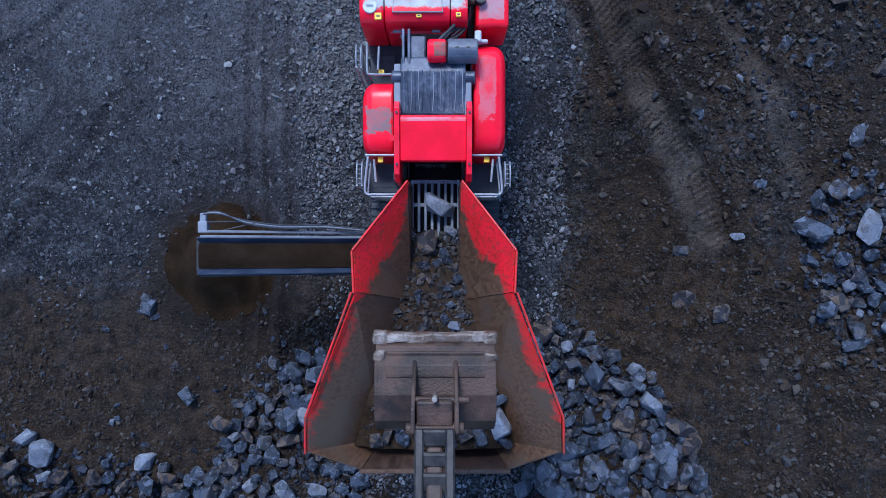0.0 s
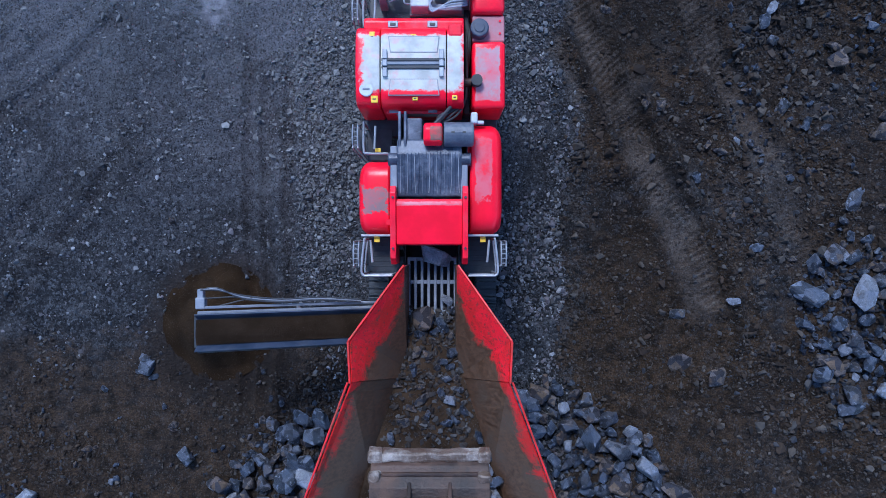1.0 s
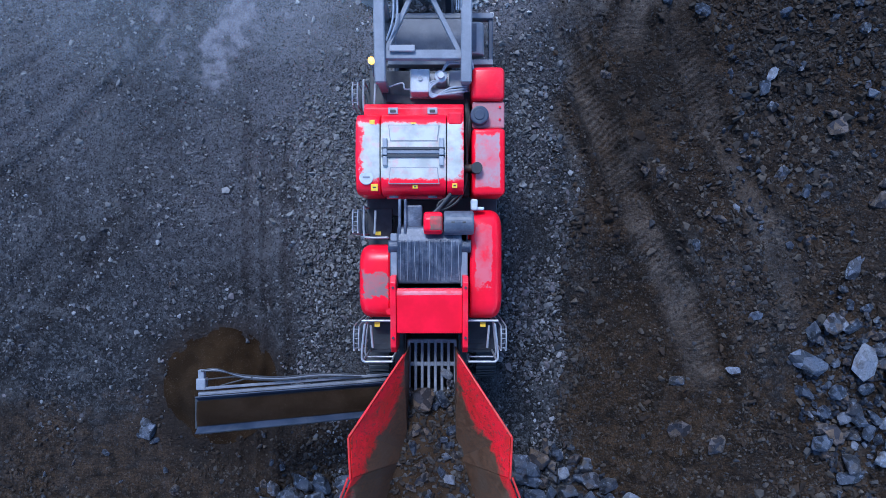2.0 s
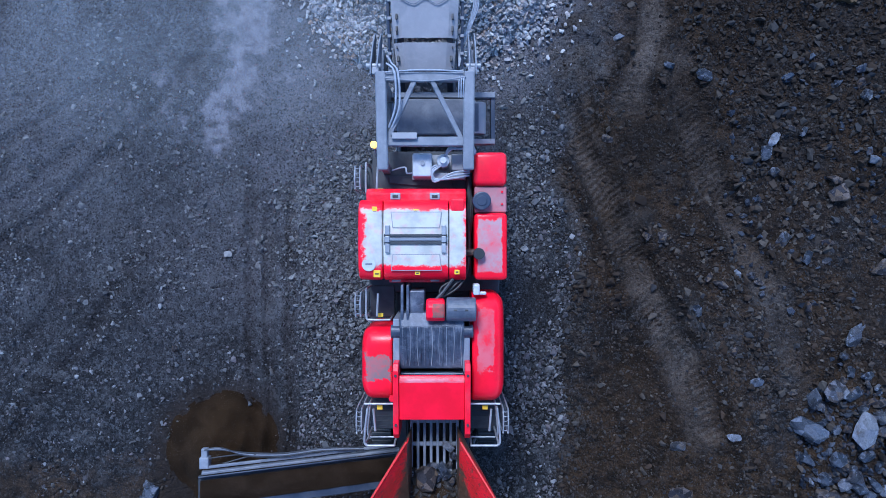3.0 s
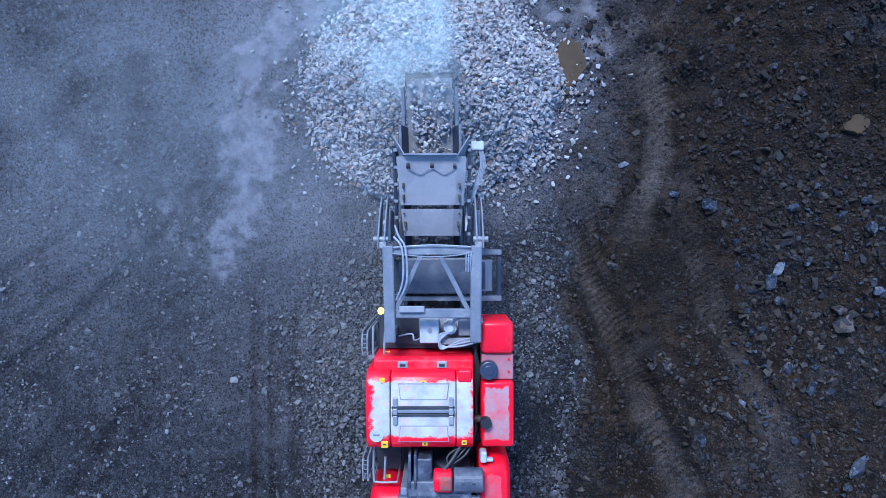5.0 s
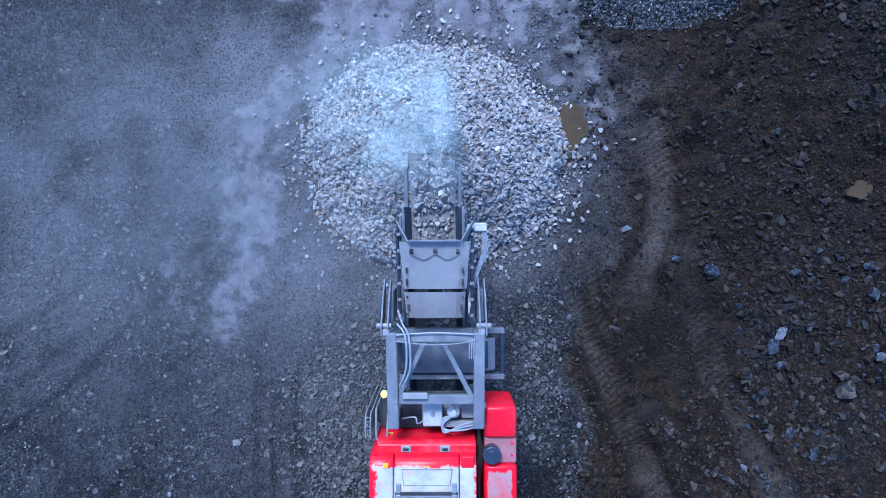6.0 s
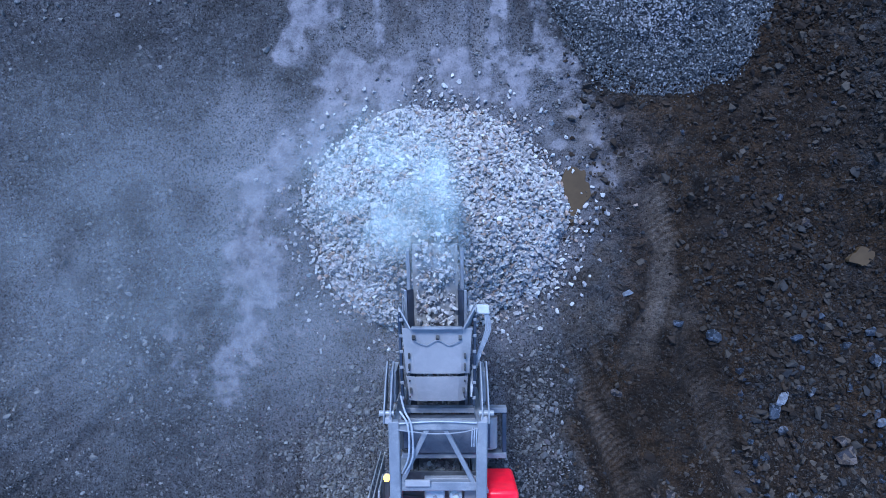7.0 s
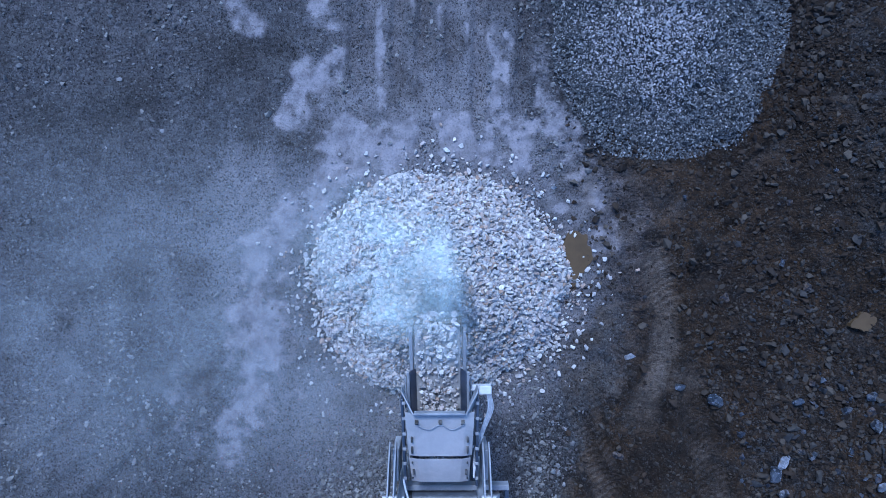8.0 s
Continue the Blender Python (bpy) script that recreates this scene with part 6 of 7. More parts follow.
    for k in range(3):
        rail("hose", [(0.0, 5.98, 3.42), (-0.16, 5.94 - 0.05 * k, 3.44), (-0.12, 5.74 - 0.03 * k, 3.42), (0.2, 5.74 + 0.05 * k, 3.46), (0.5, 5.80 + 0.04 * k, 3.4)], valve, 0.018, M_HOSE)
    rail("hose", [(-0.5, 5.86, 3.3), (-0.62, 5.84, 3.4), (-0.66, 5.95, 3.38), (-0.9, 5.9, 3.3)], valve, 0.014, M_HOSE)
    rail("hose", [(-0.86, 6.6, 3.72), (-0.72, 6.95, 3.85), (-0.74, 7.5, 3.9), (-0.86, 7.7, 3.75), (-0.95, 7.9, 3.5)], crusher, 0.018, M_HOSE)
    rail("hose", [(-0.92, 6.6, 3.72), (-0.79, 6.95, 3.84), (-0.80, 7.5, 3.9), (-0.95, 7.7, 3.75)], crusher, 0.018, M_HOSE)
    for k in range(3):
        rail("hose", [(0.30 + 0.04 * k, 7.1, 3.8), (0.30 + 0.04 * k, 7.3, 3.88), (0.31 + 0.04 * k, 7.45, 3.86)], crusher, 0.012, M_HOSE)
    # gusset plates and pivot lugs where the conveyor hangs on the frame
    for s in (-1, 1):
        gx = -0.31 + s * 0.80
        for k, dx in enumerate((0.0, 0.11)):
            bm = bmesh.new()
            prism(bm, [(7.50, 3.60), (7.50, 3.82), (7.66, 3.84), (8.16, 3.46), (8.44, 3.10), (8.36, 2.98), (7.72, 3.2)], gx + s * dx - 0.014, gx + s * dx + 0.014, 0.006, 1)
            part("gusset", bm, M_STEEL, crusher, "dusty steel gusset of the conveyor pivot")
        bm = bmesh.new()
        rod(bm, (gx - 0.06 * s, 7.66, 3.72), (gx + 0.2 * s, 7.66, 3.72), 0.05, 16, bev=0.008)
        part("pivot_pin", bm, M_RAIL, crusher)
        bm = bmesh.new()
        box(bm, gx - 0.09 if s < 0 else gx - 0.03, gx + 0.03 if s < 0 else gx + 0.09, 7.50, 7.62, 3.58, 3.83, 0.02)
        part("pivot_lug", bm, M_PLATE, crusher)
    rail("hose", [(-0.98, 7.42, 3.88), (-0.4, 7.36, 3.9), (0.1, 7.38, 3.9), (0.42, 7.44, 3.86)], crusher, 0.012, M_STEEL)
    rail("hose", [(-0.96, 7.52, 3.86), (-0.3, 7.56, 3.86), (0.38, 7.53, 3.86)], crusher, 0.014, M_HOSE)
    # beacon on its stalk
    bm = bmesh.new()
    rod(bm, (-1.22, 6.20, 2.9), (-1.22, 6.36, 3.30), 0.02, 10)
    rod(bm, (-1.22, 6.36, 3.29), (-1.22, 6.36, 3.32), 0.07, 18)
    stalk = part("beacon_stalk", bm, M_RAIL, crusher)
    bm = bmesh.new()
    rod(bm, (-1.22, 6.36, 3.32), (-1.22, 6.36, 3.42), 0.06, 20, 0.05, 0.012)
    part("beacon_lens", bm, M_AMBER, stalk, "lit amber warning beacon")


build_rear()


# ---------- main conveyor ----------
BELT_A, BELT_B = (-0.22, 2.45, 0.90), (-0.345, 10.6, 3.08)
belt_dir = (Vector(BELT_B) - Vector(BELT_A)).normalized()


def on_belt(y, dx=0.0, up=0.0):
    k = (y - BELT_A[1]) / (BELT_B[1] - BELT_A[1])
    return (BELT_A[0] + k * (BELT_B[0] - BELT_A[0]) + dx, y, BELT_A[2] + k * (BELT_B[2] - BELT_A[2]) + up)


def build_conveyor():
    bm = bmesh.new()
    beam(bm, on_belt(2.3, 0, -0.01), on_belt(10.6, 0, -0.01), 0.84, 0.025, 0.005)
    belt = part("conveyor_belt", bm, M_BELT, crusher, "dust-grey rubber main conveyor belt")
    for s in (-1, 1):
        bm = bmesh.new()
        beam(bm, on_belt(2.4, s * 0.50, -0.16), on_belt(10.5, s * 0.50, -0.16), 0.07, 0.22, 0.01)
        part("conveyor_stringer", bm, M_STEEL, belt)
        bm = bmesh.new()
        a, b = on_belt(6.0, s * 0.43, 0.0), on_belt(9.75, s * 0.43, 0.0)
        slab(bm, [a, b, (b[0] + s * 0.10, b[1], b[2] + 0.24), (a[0] + s * 0.10, a[1], a[2] + 0.24)][::s], 0.018)
        part("skirt_board", bm, M_SKIRT, belt, "blue-black skirting along the belt")
        bm = bmesh.new()
        beam(bm, on_belt(6.0, s * 0.55, 0.26), on_belt(9.75, s * 0.55, 0.26), 0.05, 0.05)
        beam(bm, on_belt(6.0, s * 0.61, 0.10), on_belt(9.6, s * 0.61, 0.10), 0.035, 0.06)
        part("skirt_rail", bm, M_STEEL, belt)
    for y in (4.0, 5.5, 7.0, 8.5, 9.6):
        p = on_belt(y, 0, -0.2)
        bm = bmesh.new()
        rod(bm, (p[0] - 0.48, p[1], p[2]), (p[0] + 0.48, p[1], p[2]), 0.06, 12)
        part("idler", bm, M_DARK, belt)
    p = on_belt(10.6, 0, -0.16)
    bm = bmesh.new()
    rod(bm, (p[0] - 0.44, p[1], p[2]), (p[0] + 0.44, p[1], p[2]), 0.15, 24)
    part("head_drum", bm, M_RUBBER, belt)
    # bearing box, lamp and spray hoses on the side of the head
    bm = bmesh.new()
    box(bm, 0.42, 0.66, 9.30, 9.46, 2.85, 3.05, 0.02)
    box(bm, 0.24, 0.44, 9.33, 9.43, 2.78, 2.88, 0.01)
    part("drive_motor", bm, M_WHITE, belt, "pale drive motor on the belt head")
    for k in range(4):
        rail("hose", [(0.58 + 0.02 * k, 9.30, 3.0), (0.60 + 0.03 * k, 9.0, 2.95), (0.48 + 0.02 * k, 8.6, 2.9), (0.34 + 0.02 * k, 8.2, 3.0), (0.32, 7.8, 3.2)], belt, 0.014, M_HOSE)
    for s in (-1, 1):
        bm = bmesh.new()
        beam(bm, (-0.28 + s * 0.66, 7.6, 2.95), (-0.30 + s * 0.68, 9.35, 3.32), 0.05, 0.2, 0.008)
        side = part("head_frame", bm, M_SKIRT, belt, "dark steel side of the conveyor head")
        for k in range(6):
            y = 7.75 + 0.3 * k
            bm = bmesh.new()
            box(bm, -0.285 + s * 0.66 - 0.035, -0.285 + s * 0.66 + 0.035, y - 0.03, y + 0.03, 2.9 + 0.21 * (y - 7.6), 3.07 + 0.21 * (y - 7.6), 0.01)
            part("clip", bm, M_STEEL, side)
        bm = bmesh.new()
        box(bm, CX - 0.12 + s * 0.84 - 0.06, CX - 0.12 + s * 0.84 + 0.06, 7.62, 8.2, 2.1, 2.9, 0.015)
        part("hinge_arm", bm, M_STEEL, belt)


build_conveyor()


def build_dust_cover():
    """Folded plates over the belt; the last one flares up into a hood."""
    cx = -0.29

    def fold(ya, yb, za, zb, wa, wb, name, label):
        bm = bmesh.new()
        rows = []
        for y, z, w, c in ((ya, za, wa, cx), (yb, zb, wb, cx - 0.012)):
            pr = [(-w, -0.36), (-w, -0.06), (-w + 0.16, 0.0), (w - 0.16, 0.0), (w, -0.06), (w, -0.36)]
            rows.append([(c + dx, y, z + dz) for dx, dz in pr])
        for i in range(5):
            slab(bm, [rows[0][i], rows[0][i + 1], rows[1][i + 1], rows[1][i]], 0.012)
        return part(name, bm, M_PLATE, crusher, label)

    low = fold(7.72, 8.20, 3.18, 3.32, 0.52, 0.56, "dust_cover", "pale grey folded dust cover plate")
    top = fold(8.27, 9.12, 3.36, 3.58, 0.57, 0.62, "dust_cover", "pale grey dust cover with a flared lip")
    bm = bmesh.new()
    beam(bm, (cx - 0.46, 9.14, 3.62), (cx + 0.44, 9.14, 3.62), 0.035, 0.16, 0.006)
    part("lip", bm, M_STEEL, top)
    for s in (-1, 1):
        bm = bmesh.new()
        c = cx - 0.01
        slab(bm, [(c + s * 0.45, 9.13, 3.68), (c + s * 0.67, 9.50, 3.52), (c + s * 0.68, 9.50, 3.08), (c + s * 0.62, 9.13, 3.2)][::s], 0.02)
        part("flare", bm, M_STEEL, top, "blue-grey flared side of the lip")
        for y, z in ((8.42, 3.405), (8.62, 3.465)):
            bm = bmesh.new()
            box(bm, c + s * 0.50 - 0.018, c + s * 0.50 + 0.018, y - 0.06, y + 0.04, z - 0.03, z + 0.02, 0.008)
            part("hand_hold", bm, M_MARK, top)
        bm = bmesh.new()
        box(bm, c + s * 0.48 - 0.02, c + s * 0.48 + 0.02, 7.88, 7.98, 3.2, 3.27, 0.008)
        part("hand_hold", bm, M_MARK, low)
        for y, z, p in ((8.34, 3.38, top), (8.12, 3.29, low), (7.8, 3.2, low)):
            bm = bmesh.new()
            rod(bm, (c + s * 0.50, y, z - 0.03), (c + s * 0.50, y, z + 0.018), 0.016, 8)
            part("bolt", bm, M_DARK, p)
    for dx in (-0.42, 0.0, 0.40):
        bm = bmesh.new()
        prism(bm, [(8.90, 3.52), (8.95, 3.62), (9.0, 3.55)], cx + dx - 0.03, cx + dx + 0.03, 0.004, 1)
        part("spray_nozzle", bm, M_MARK, top)
    rail("spray_hose", [(cx - 0.42, 8.90, 3.56), (cx - 0.2, 8.81, 3.53), (cx, 8.91, 3.56), (cx + 0.2, 8.81, 3.53), (cx + 0.40, 8.90, 3.56)], top, 0.009, M_STEEL)


build_dust_cover()


def build_side_conveyor():
    def at(x, y, up=0.0):
        return (x, y, 1.62 + 0.40 * (-1.0 - x) * 0.9 + up)
    bm = bmesh.new()
    beam(bm, at(-0.9, -0.13), at(-4.55, -0.13), 0.62, 0.025, 0.004)
    belt = part("side_belt", bm, M_RUBBER, crusher, "black side belt for fines")
    bm = bmesh.new()
    n = 60
    top, bot = [], []
    for i in range(n + 1):
        x = -0.95 - 3.6 * i / n
        row, rowb = [], []
        for k in range(7):
            y = -0.365 + 0.47 * k / 6
            bulge = 0.075 * math.sin(math.pi * (0.12 + 0.76 * k / 6)) + 0.014 * float(value_noise(x * 3, y * 3, 3.0, 61))
            row.append(bm.verts.new(at(x, y, 0.012 + bulge)))
        top.append(row)
    for a, b in zip(top, top[1:]):
        for k in range(6):
            bm.faces.new((a[k], b[k], b[k + 1], a[k + 1]))
    bmesh.ops.solidify(bm, geom=bm.faces[:], thickness=0.01)
    fines = as_object("belt_fines", bm, M_SIDE, True)
    tagged(fines, "layer of dark brown fines lying on the side belt", "soil", "", "stuff")
    for s, y in ((1, 0.115), (-1, -0.375)):
        bm = bmesh.new()
        a, b = at(-0.95, y, 0.0), at(-4.55, y, 0.0)
        slab(bm, [a, b, (b[0], b[1] + s * 0.09, b[2] + 0.15), (a[0], a[1] + s * 0.09, a[2] + 0.15)][::-s], 0.02)
        part("side_skirt", bm, M_SKIRT, belt, "blue-black rubber skirt")
        bm = bmesh.new()
        beam(bm, at(-0.9, y + s * 0.12, -0.02), at(-4.55, y + s * 0.12, -0.02), 0.05, 0.14, 0.008)
        part("side_stringer", bm, M_DARK if s < 0 else M_STEEL, belt)
    bm = bmesh.new()
    beam(bm, at(-1.0, 0.33, -0.02), at(-4.5, 0.33, -0.02), 0.05, 0.06, 0.008)
    part("hose_carrier", bm, M_STEEL, belt)
    bm = bmesh.new()
    p = at(-4.55, -0.13, -0.07)
    rod(bm, (p[0], -0.42, p[2]), (p[0], 0.16, p[2]), 0.08, 18)
    part("tail_drum", bm, M_DARK, belt)
    bm = bmesh.new()
    box(bm, -4.60, -4.42, 0.30, 0.52, 2.72, 2.88, 0.02)
    box(bm, -4.57, -4.45, 0.5, 0.68, 2.74, 2.86, 0.02)
    mot = part("belt_motor", bm, M_STEEL, belt, "grey hydraulic belt motor")
    for k in range(3):
        rail("hose", [(-4.5, 0.66, 2.86), (-4.2, 0.70 - 0.02 * k, 2.84), (-3.75, 0.48 + 0.03 * k, 2.66), (-3.1, 0.40 + 0.03 * k, 2.45), (-2.4, 0.42 + 0.025 * k, 2.2), (-1.6, 0.36 + 0.02 * k, 1.95)], belt, 0.016, M_STEEL if k == 1 else M_DARK)
    rail("hose", [(-4.45, 0.5, 2.86), (-3.9, 0.52, 2.7), (-3.7, 0.46, 2.66)], belt, 0.015, M_RUBBER)
    rail("stay", [(-4.2, 0.35, 2.70), (-3.6, 0.5, 2.62)], belt, 0.014, M_DARK)
    for s in (-1, 1):
        bm = bmesh.new()
        beam(bm, at(-2.6, -0.13 + s * 0.38, -0.05), (-1.0, -0.13 + s * 0.38, 1.1), 0.07, 0.07)
        part("conveyor_strut", bm, M_DARK, belt)


build_side_conveyor()


# ---------- feed in the hopper ----------
def feed_height(x, y):
    side = np.clip(np.abs(x - CX - 0.03) / np.interp(y, (-3.5, -0.95, 0.3), (1.45, 0.82, 0.46)), 0, 1)
    return 2.97 + np.interp(y, (-3.5, -2.6, -1.2, -0.4, 0.15), (0.84, 0.82, 0.46, 0.22, 0.03)) * (1 - 0.25 * side ** 2) + 0.05 * value_noise(x, y, 3.0, 71) + 0.03 * value_noise(x, y, 7, 72)


def build_feed():
    bm = bmesh.new()
    rows = []
    for i in range(46):
        y = -3.46 + i * 0.081
        w = float(np.interp(y, (-3.5, -0.95, 0.3), (1.42, 0.72, 0.44)))
        rows.append([bm.verts.new((CX + 0.03 + w * (k / 10 - 1), y, float(feed_height(CX + 0.03 + w * (k / 10 - 1), y)))) for k in range(21)])
    for a, b in zip(rows, rows[1:]):
        for k in range(20):
            bm.faces.new((a[k], a[k + 1], b[k + 1], b[k]))
    tagged(as_object("feed_dirt", bm, M_DIRT, True), "dark brown dirt and small stone lying in the hopper", "soil", "", "stuff")
    rng = np.random.RandomState(73)
    y = rng.uniform(-3.4, 0.35, 2300)
    w = np.interp(y, (-3.5, -0.95, 0.3), (1.3, 0.66, 0.42))
    x = CX + 0.03 + w * rng.uniform(-1, 1, 2300)
    s = 0.03 + 0.13 * rng.uniform(0, 1, 2300) ** 2.6
    scatter("feed_gravel", np.stack((x, y, feed_height(x, y) + s * 0.1), -1), s, M_FEED, 74, "small brown and grey stones in the hopper", "gravel")


build_feed()
FEED = []


def feed_rock(x, y, s, kit, drift, flat=0.8, lift=0.0, label="rock riding on the feeder in the hopper"):
    z = max(float(feed_height(x, y)) + 0.10 * s, 3.0 + 0.33 * s * flat) + lift
    ob = rock(x, y, z, s, kit, label, "rocks in the hopper", flat, "feed_rock")
    FEED.append((ob, x, y, z, s * flat, drift))
    return ob


BIG = feed_rock(-0.09, 0.80, 0.64, KIT_PALE, 0.0, 0.8, 0.0, "pale veined boulder riding over the grizzly")
feed_rock(-0.32, 0.12, 0.60, KIT_BROWN, 0.03, 0.55, 0.04, "brown earthy slab on the grizzly")
for x, y, s, k in ((0.13, 0.32, 0.27, KIT_PALE), (0.05, -0.12, 0.32, KIT), (-0.1, -0.25, 0.25, KIT), (0.16, -0.02, 0.2, KIT), (-0.35, -0.3, 0.22, KIT), (0.18, -0.35, 0.24, KIT_BROWN),
                   (0.03, -0.72, 0.24, KIT), (0.20, -0.80, 0.22, KIT), (-0.05, -0.85, 0.22, KIT), (0.10, -1.0, 0.24, KIT), (0.30, -0.98, 0.22, KIT_BROWN), (-0.78, -1.12, 0.22, KIT_BROWN), (0.18, -1.36, 0.30, KIT_PALE),
                   (-0.42, -0.55, 0.3, KIT_BROWN), (-0.22, -0.62, 0.26, KIT_BROWN), (-0.45, -0.85, 0.26, KIT), (0.24, -0.55, 0.26, KIT), (-0.2, -0.05, 0.24, KIT), (0.22, 0.15, 0.2, KIT), (-0.3, -1.35, 0.3, KIT_BROWN), (0.3, -1.7, 0.3, KIT), (-0.65, -1.75, 0.28, KIT_BROWN),
                   (0.36, -1.2, 0.2, KIT), (0.02, -1.25, 0.2, KIT), (-0.35, -1.15, 0.2, KIT_BROWN), (-0.5, -1.5, 0.24, KIT_BROWN), (0.45, -1.55, 0.24, KIT), (-0.2, -1.6, 0.22, KIT), (0.1, -1.75, 0.26, KIT)):
    feed_rock(x, y, s, k, 0.16 if y > -0.5 else 0.1)
for x, y, s, k in ((0.98, -3.05, 0.62, KIT_PALE), (0.62, -3.2, 0.4, KIT), (0.95, -2.6, 0.3, KIT), (0.85, -2.2, 0.3, KIT), (-0.95, -3.2, 0.32, KIT_BROWN), (-1.0, -2.9, 0.28, KIT), (-0.7, -3.25, 0.3, KIT),
                   (-0.9, -2.2, 0.3, KIT_BROWN), (-0.86, -1.9, 0.25, KIT), (0.4, -3.2, 0.34, KIT_BROWN), (0.15, -3.3, 0.3, KIT), (-0.3, -3.25, 0.34, KIT), (0.7, -1.9, 0.24, KIT), (0.72, -2.85, 0.44, KIT_BROWN), (1.05, -3.3, 0.36, KIT),
                   (-0.75, -2.95, 0.4, KIT), (-1.15, -3.3, 0.34, KIT_BROWN), (-0.5, -3.05, 0.34, KIT_BROWN), (0.45, -2.95, 0.3, KIT), (0.8, -2.4, 0.34, KIT_PALE), (-0.05, -3.1, 0.36, KIT)):
    feed_rock(x, y, s, k, 0.0, 0.8, 0.06)


# ---------- the excavator that feeds it ----------
excavator = thing("excavator", -0.07, -12.0, 0.0, "excavator with a worn brown bucket held over the hopper", "excavator")


def build_excavator():
    cx = -0.09
    bm = bmesh.new()
    prof = [(-1.06, 6.78), (-1.16, 6.98), (-1.36, 7.16), (-1.70, 7.22), (-2.02, 7.14), (-2.20, 6.86), (-2.22, 6.5)]
    inner = [(y + 0.02, z - 0.05) for y, z in prof]
    prism(bm, prof + inner[::-1], cx - 0.68, cx + 0.68, 0.008, 1)
    bucket = part("bucket", bm, M_BUCKET, excavator, "scratched brown steel bucket seen from behind")
    for s in (-1, 1):
        bm = bmesh.new()
        prism(bm, prof + [(-1.85, 6.35), (-1.15, 6.62)], cx + s * 0.69 - 0.025, cx + s * 0.69 + 0.025, 0.012)
        part("bucket_side", bm, M_BUCKET, bucket)
        bm = bmesh.new()
        box(bm, cx + s * 0.66 - 0.09, cx + s * 0.66 + 0.09, -1.16, -0.99, 6.72, 6.96, 0.05, 2)
        batter(bm, 0.03, 2, s * 3.1)
        part("corner_guard", bm, M_LIP, bucket, "pale worn lip corner")
        bm = bmesh.new()
        box(bm, cx + s * 0.66 - 0.085, cx + s * 0.66 + 0.085, -1.34, -1.21, 6.94, 7.12, 0.04, 2)
        batter(bm, 0.03, 2, s * 5.7)
        part("corner_guard", bm, M_LIP, bucket, "pale worn lip corner")
    bm = bmesh.new()
    box(bm, cx - 0.60, cx + 0.60, -1.14, -1.02, 6.74, 6.95, 0.03)
    batter(bm, 0.022, 10, 1.7)
    part("cutting_lip", bm, M_LIP, bucket, "scraped pale cutting lip")
    for k in range(3):
        bm = bmesh.new()
        y = -1.24 - 0.12 * k
        box(bm, cx - 0.58, cx + 0.58, y - 0.02, y + 0.02, 7.02 + 0.06 * k, 7.08 + 0.06 * k, 0.01)
        part("wear_strip", bm, M_BUCKET, bucket)
    for x in (cx - 0.24, cx + 0.24):
        bm = bmesh.new()
        prism(bm, [(-1.30, 7.1), (-1.50, 7.42), (-1.75, 7.66), (-2.0, 7.70), (-2.12, 7.55), (-2.12, 7.05)], x - 0.025, x + 0.025, 0.015)
        part("ear", bm, M_BUCKET, bucket)
    bm = bmesh.new()
    rod(bm, (cx - 0.32, -1.98, 7.58), (cx + 0.32, -1.98, 7.58), 0.065, 18, bev=0.01)
    rod(bm, (cx - 0.24, -1.68, 7.52), (cx + 0.38, -1.68, 7.52), 0.04, 18, bev=0.01)
    part("pin", bm, M_BUCKET, bucket)
    bm = bmesh.new()
    box(bm, cx - 0.2, cx + 0.2, -1.95, -1.66, 7.40, 7.64, 0.03)
    part("pin_block", bm, M_BUCKET, bucket)
    bm = bmesh.new()
    rod(bm, (cx, -1.62, 7.5), (cx, -1.62, 7.75), 0.03, 10)
    part("grease_stub", bm, M_LIP, bucket)
    # linkage: a plate with lightening holes between two side bars
    for x in (cx - 0.165, cx + 0.165):
        bm = bmesh.new()
        beam(bm, (x, -1.95, 7.68), (x, -2.75, 7.96), 0.10, 0.14, 0.02)
        part("link_bar", bm, M_LINK, excavator, "dark worn steel casting")
    for y, z, hw in ((-2.04, 7.73, 0.10), (-2.25, 7.805, 0.085), (-2.47, 7.88, 0.11)):
        bm = bmesh.new()
        box(bm, cx - 0.14, cx + 0.14, y - hw, y + hw, z - 0.05, z + 0.02, 0.03)
        part("link_web", bm, M_LINK, excavator, "dark worn steel casting")
    bm = bmesh.new()
    rod(bm, (cx - 0.28, -2.72, 7.95), (cx + 0.28, -2.72, 7.95), 0.10, 20, bev=0.015)
    part("link_pin", bm, M_LINK, excavator, "dark worn steel casting")
    bm = bmesh.new()
    rod(bm, (cx, -2.6, 8.02), (cx, -4.6, 9.3), 0.045, 16)
    part("ram_rod", bm, M_RAIL, excavator, "bright steel ram rod")
    # arm, boom and carrier
    bm = bmesh.new()
    prism(bm, [(-1.88, 7.52), (-2.0, 7.66), (-6.1, 9.7), (-6.5, 9.4), (-6.0, 8.9), (-2.2, 7.3)], cx - 0.09, cx + 0.09, 0.03)
    part("arm", bm, M_BUCKET, excavator)
    bm = bmesh.new()
    prism(bm, [(-5.9, 9.5), (-6.5, 9.8), (-9.6, 8.0), (-12.0, 3.4), (-11.4, 3.1), (-9.0, 7.0)], cx - 0.3, cx + 0.3, 0.05)
    part("boom", bm, M_EXC, excavator)
    bm = bmesh.new()
    box(bm, cx - 1.4, cx + 1.4, -15.2, -11.0, 1.35, 2.9, 0.15, 3)
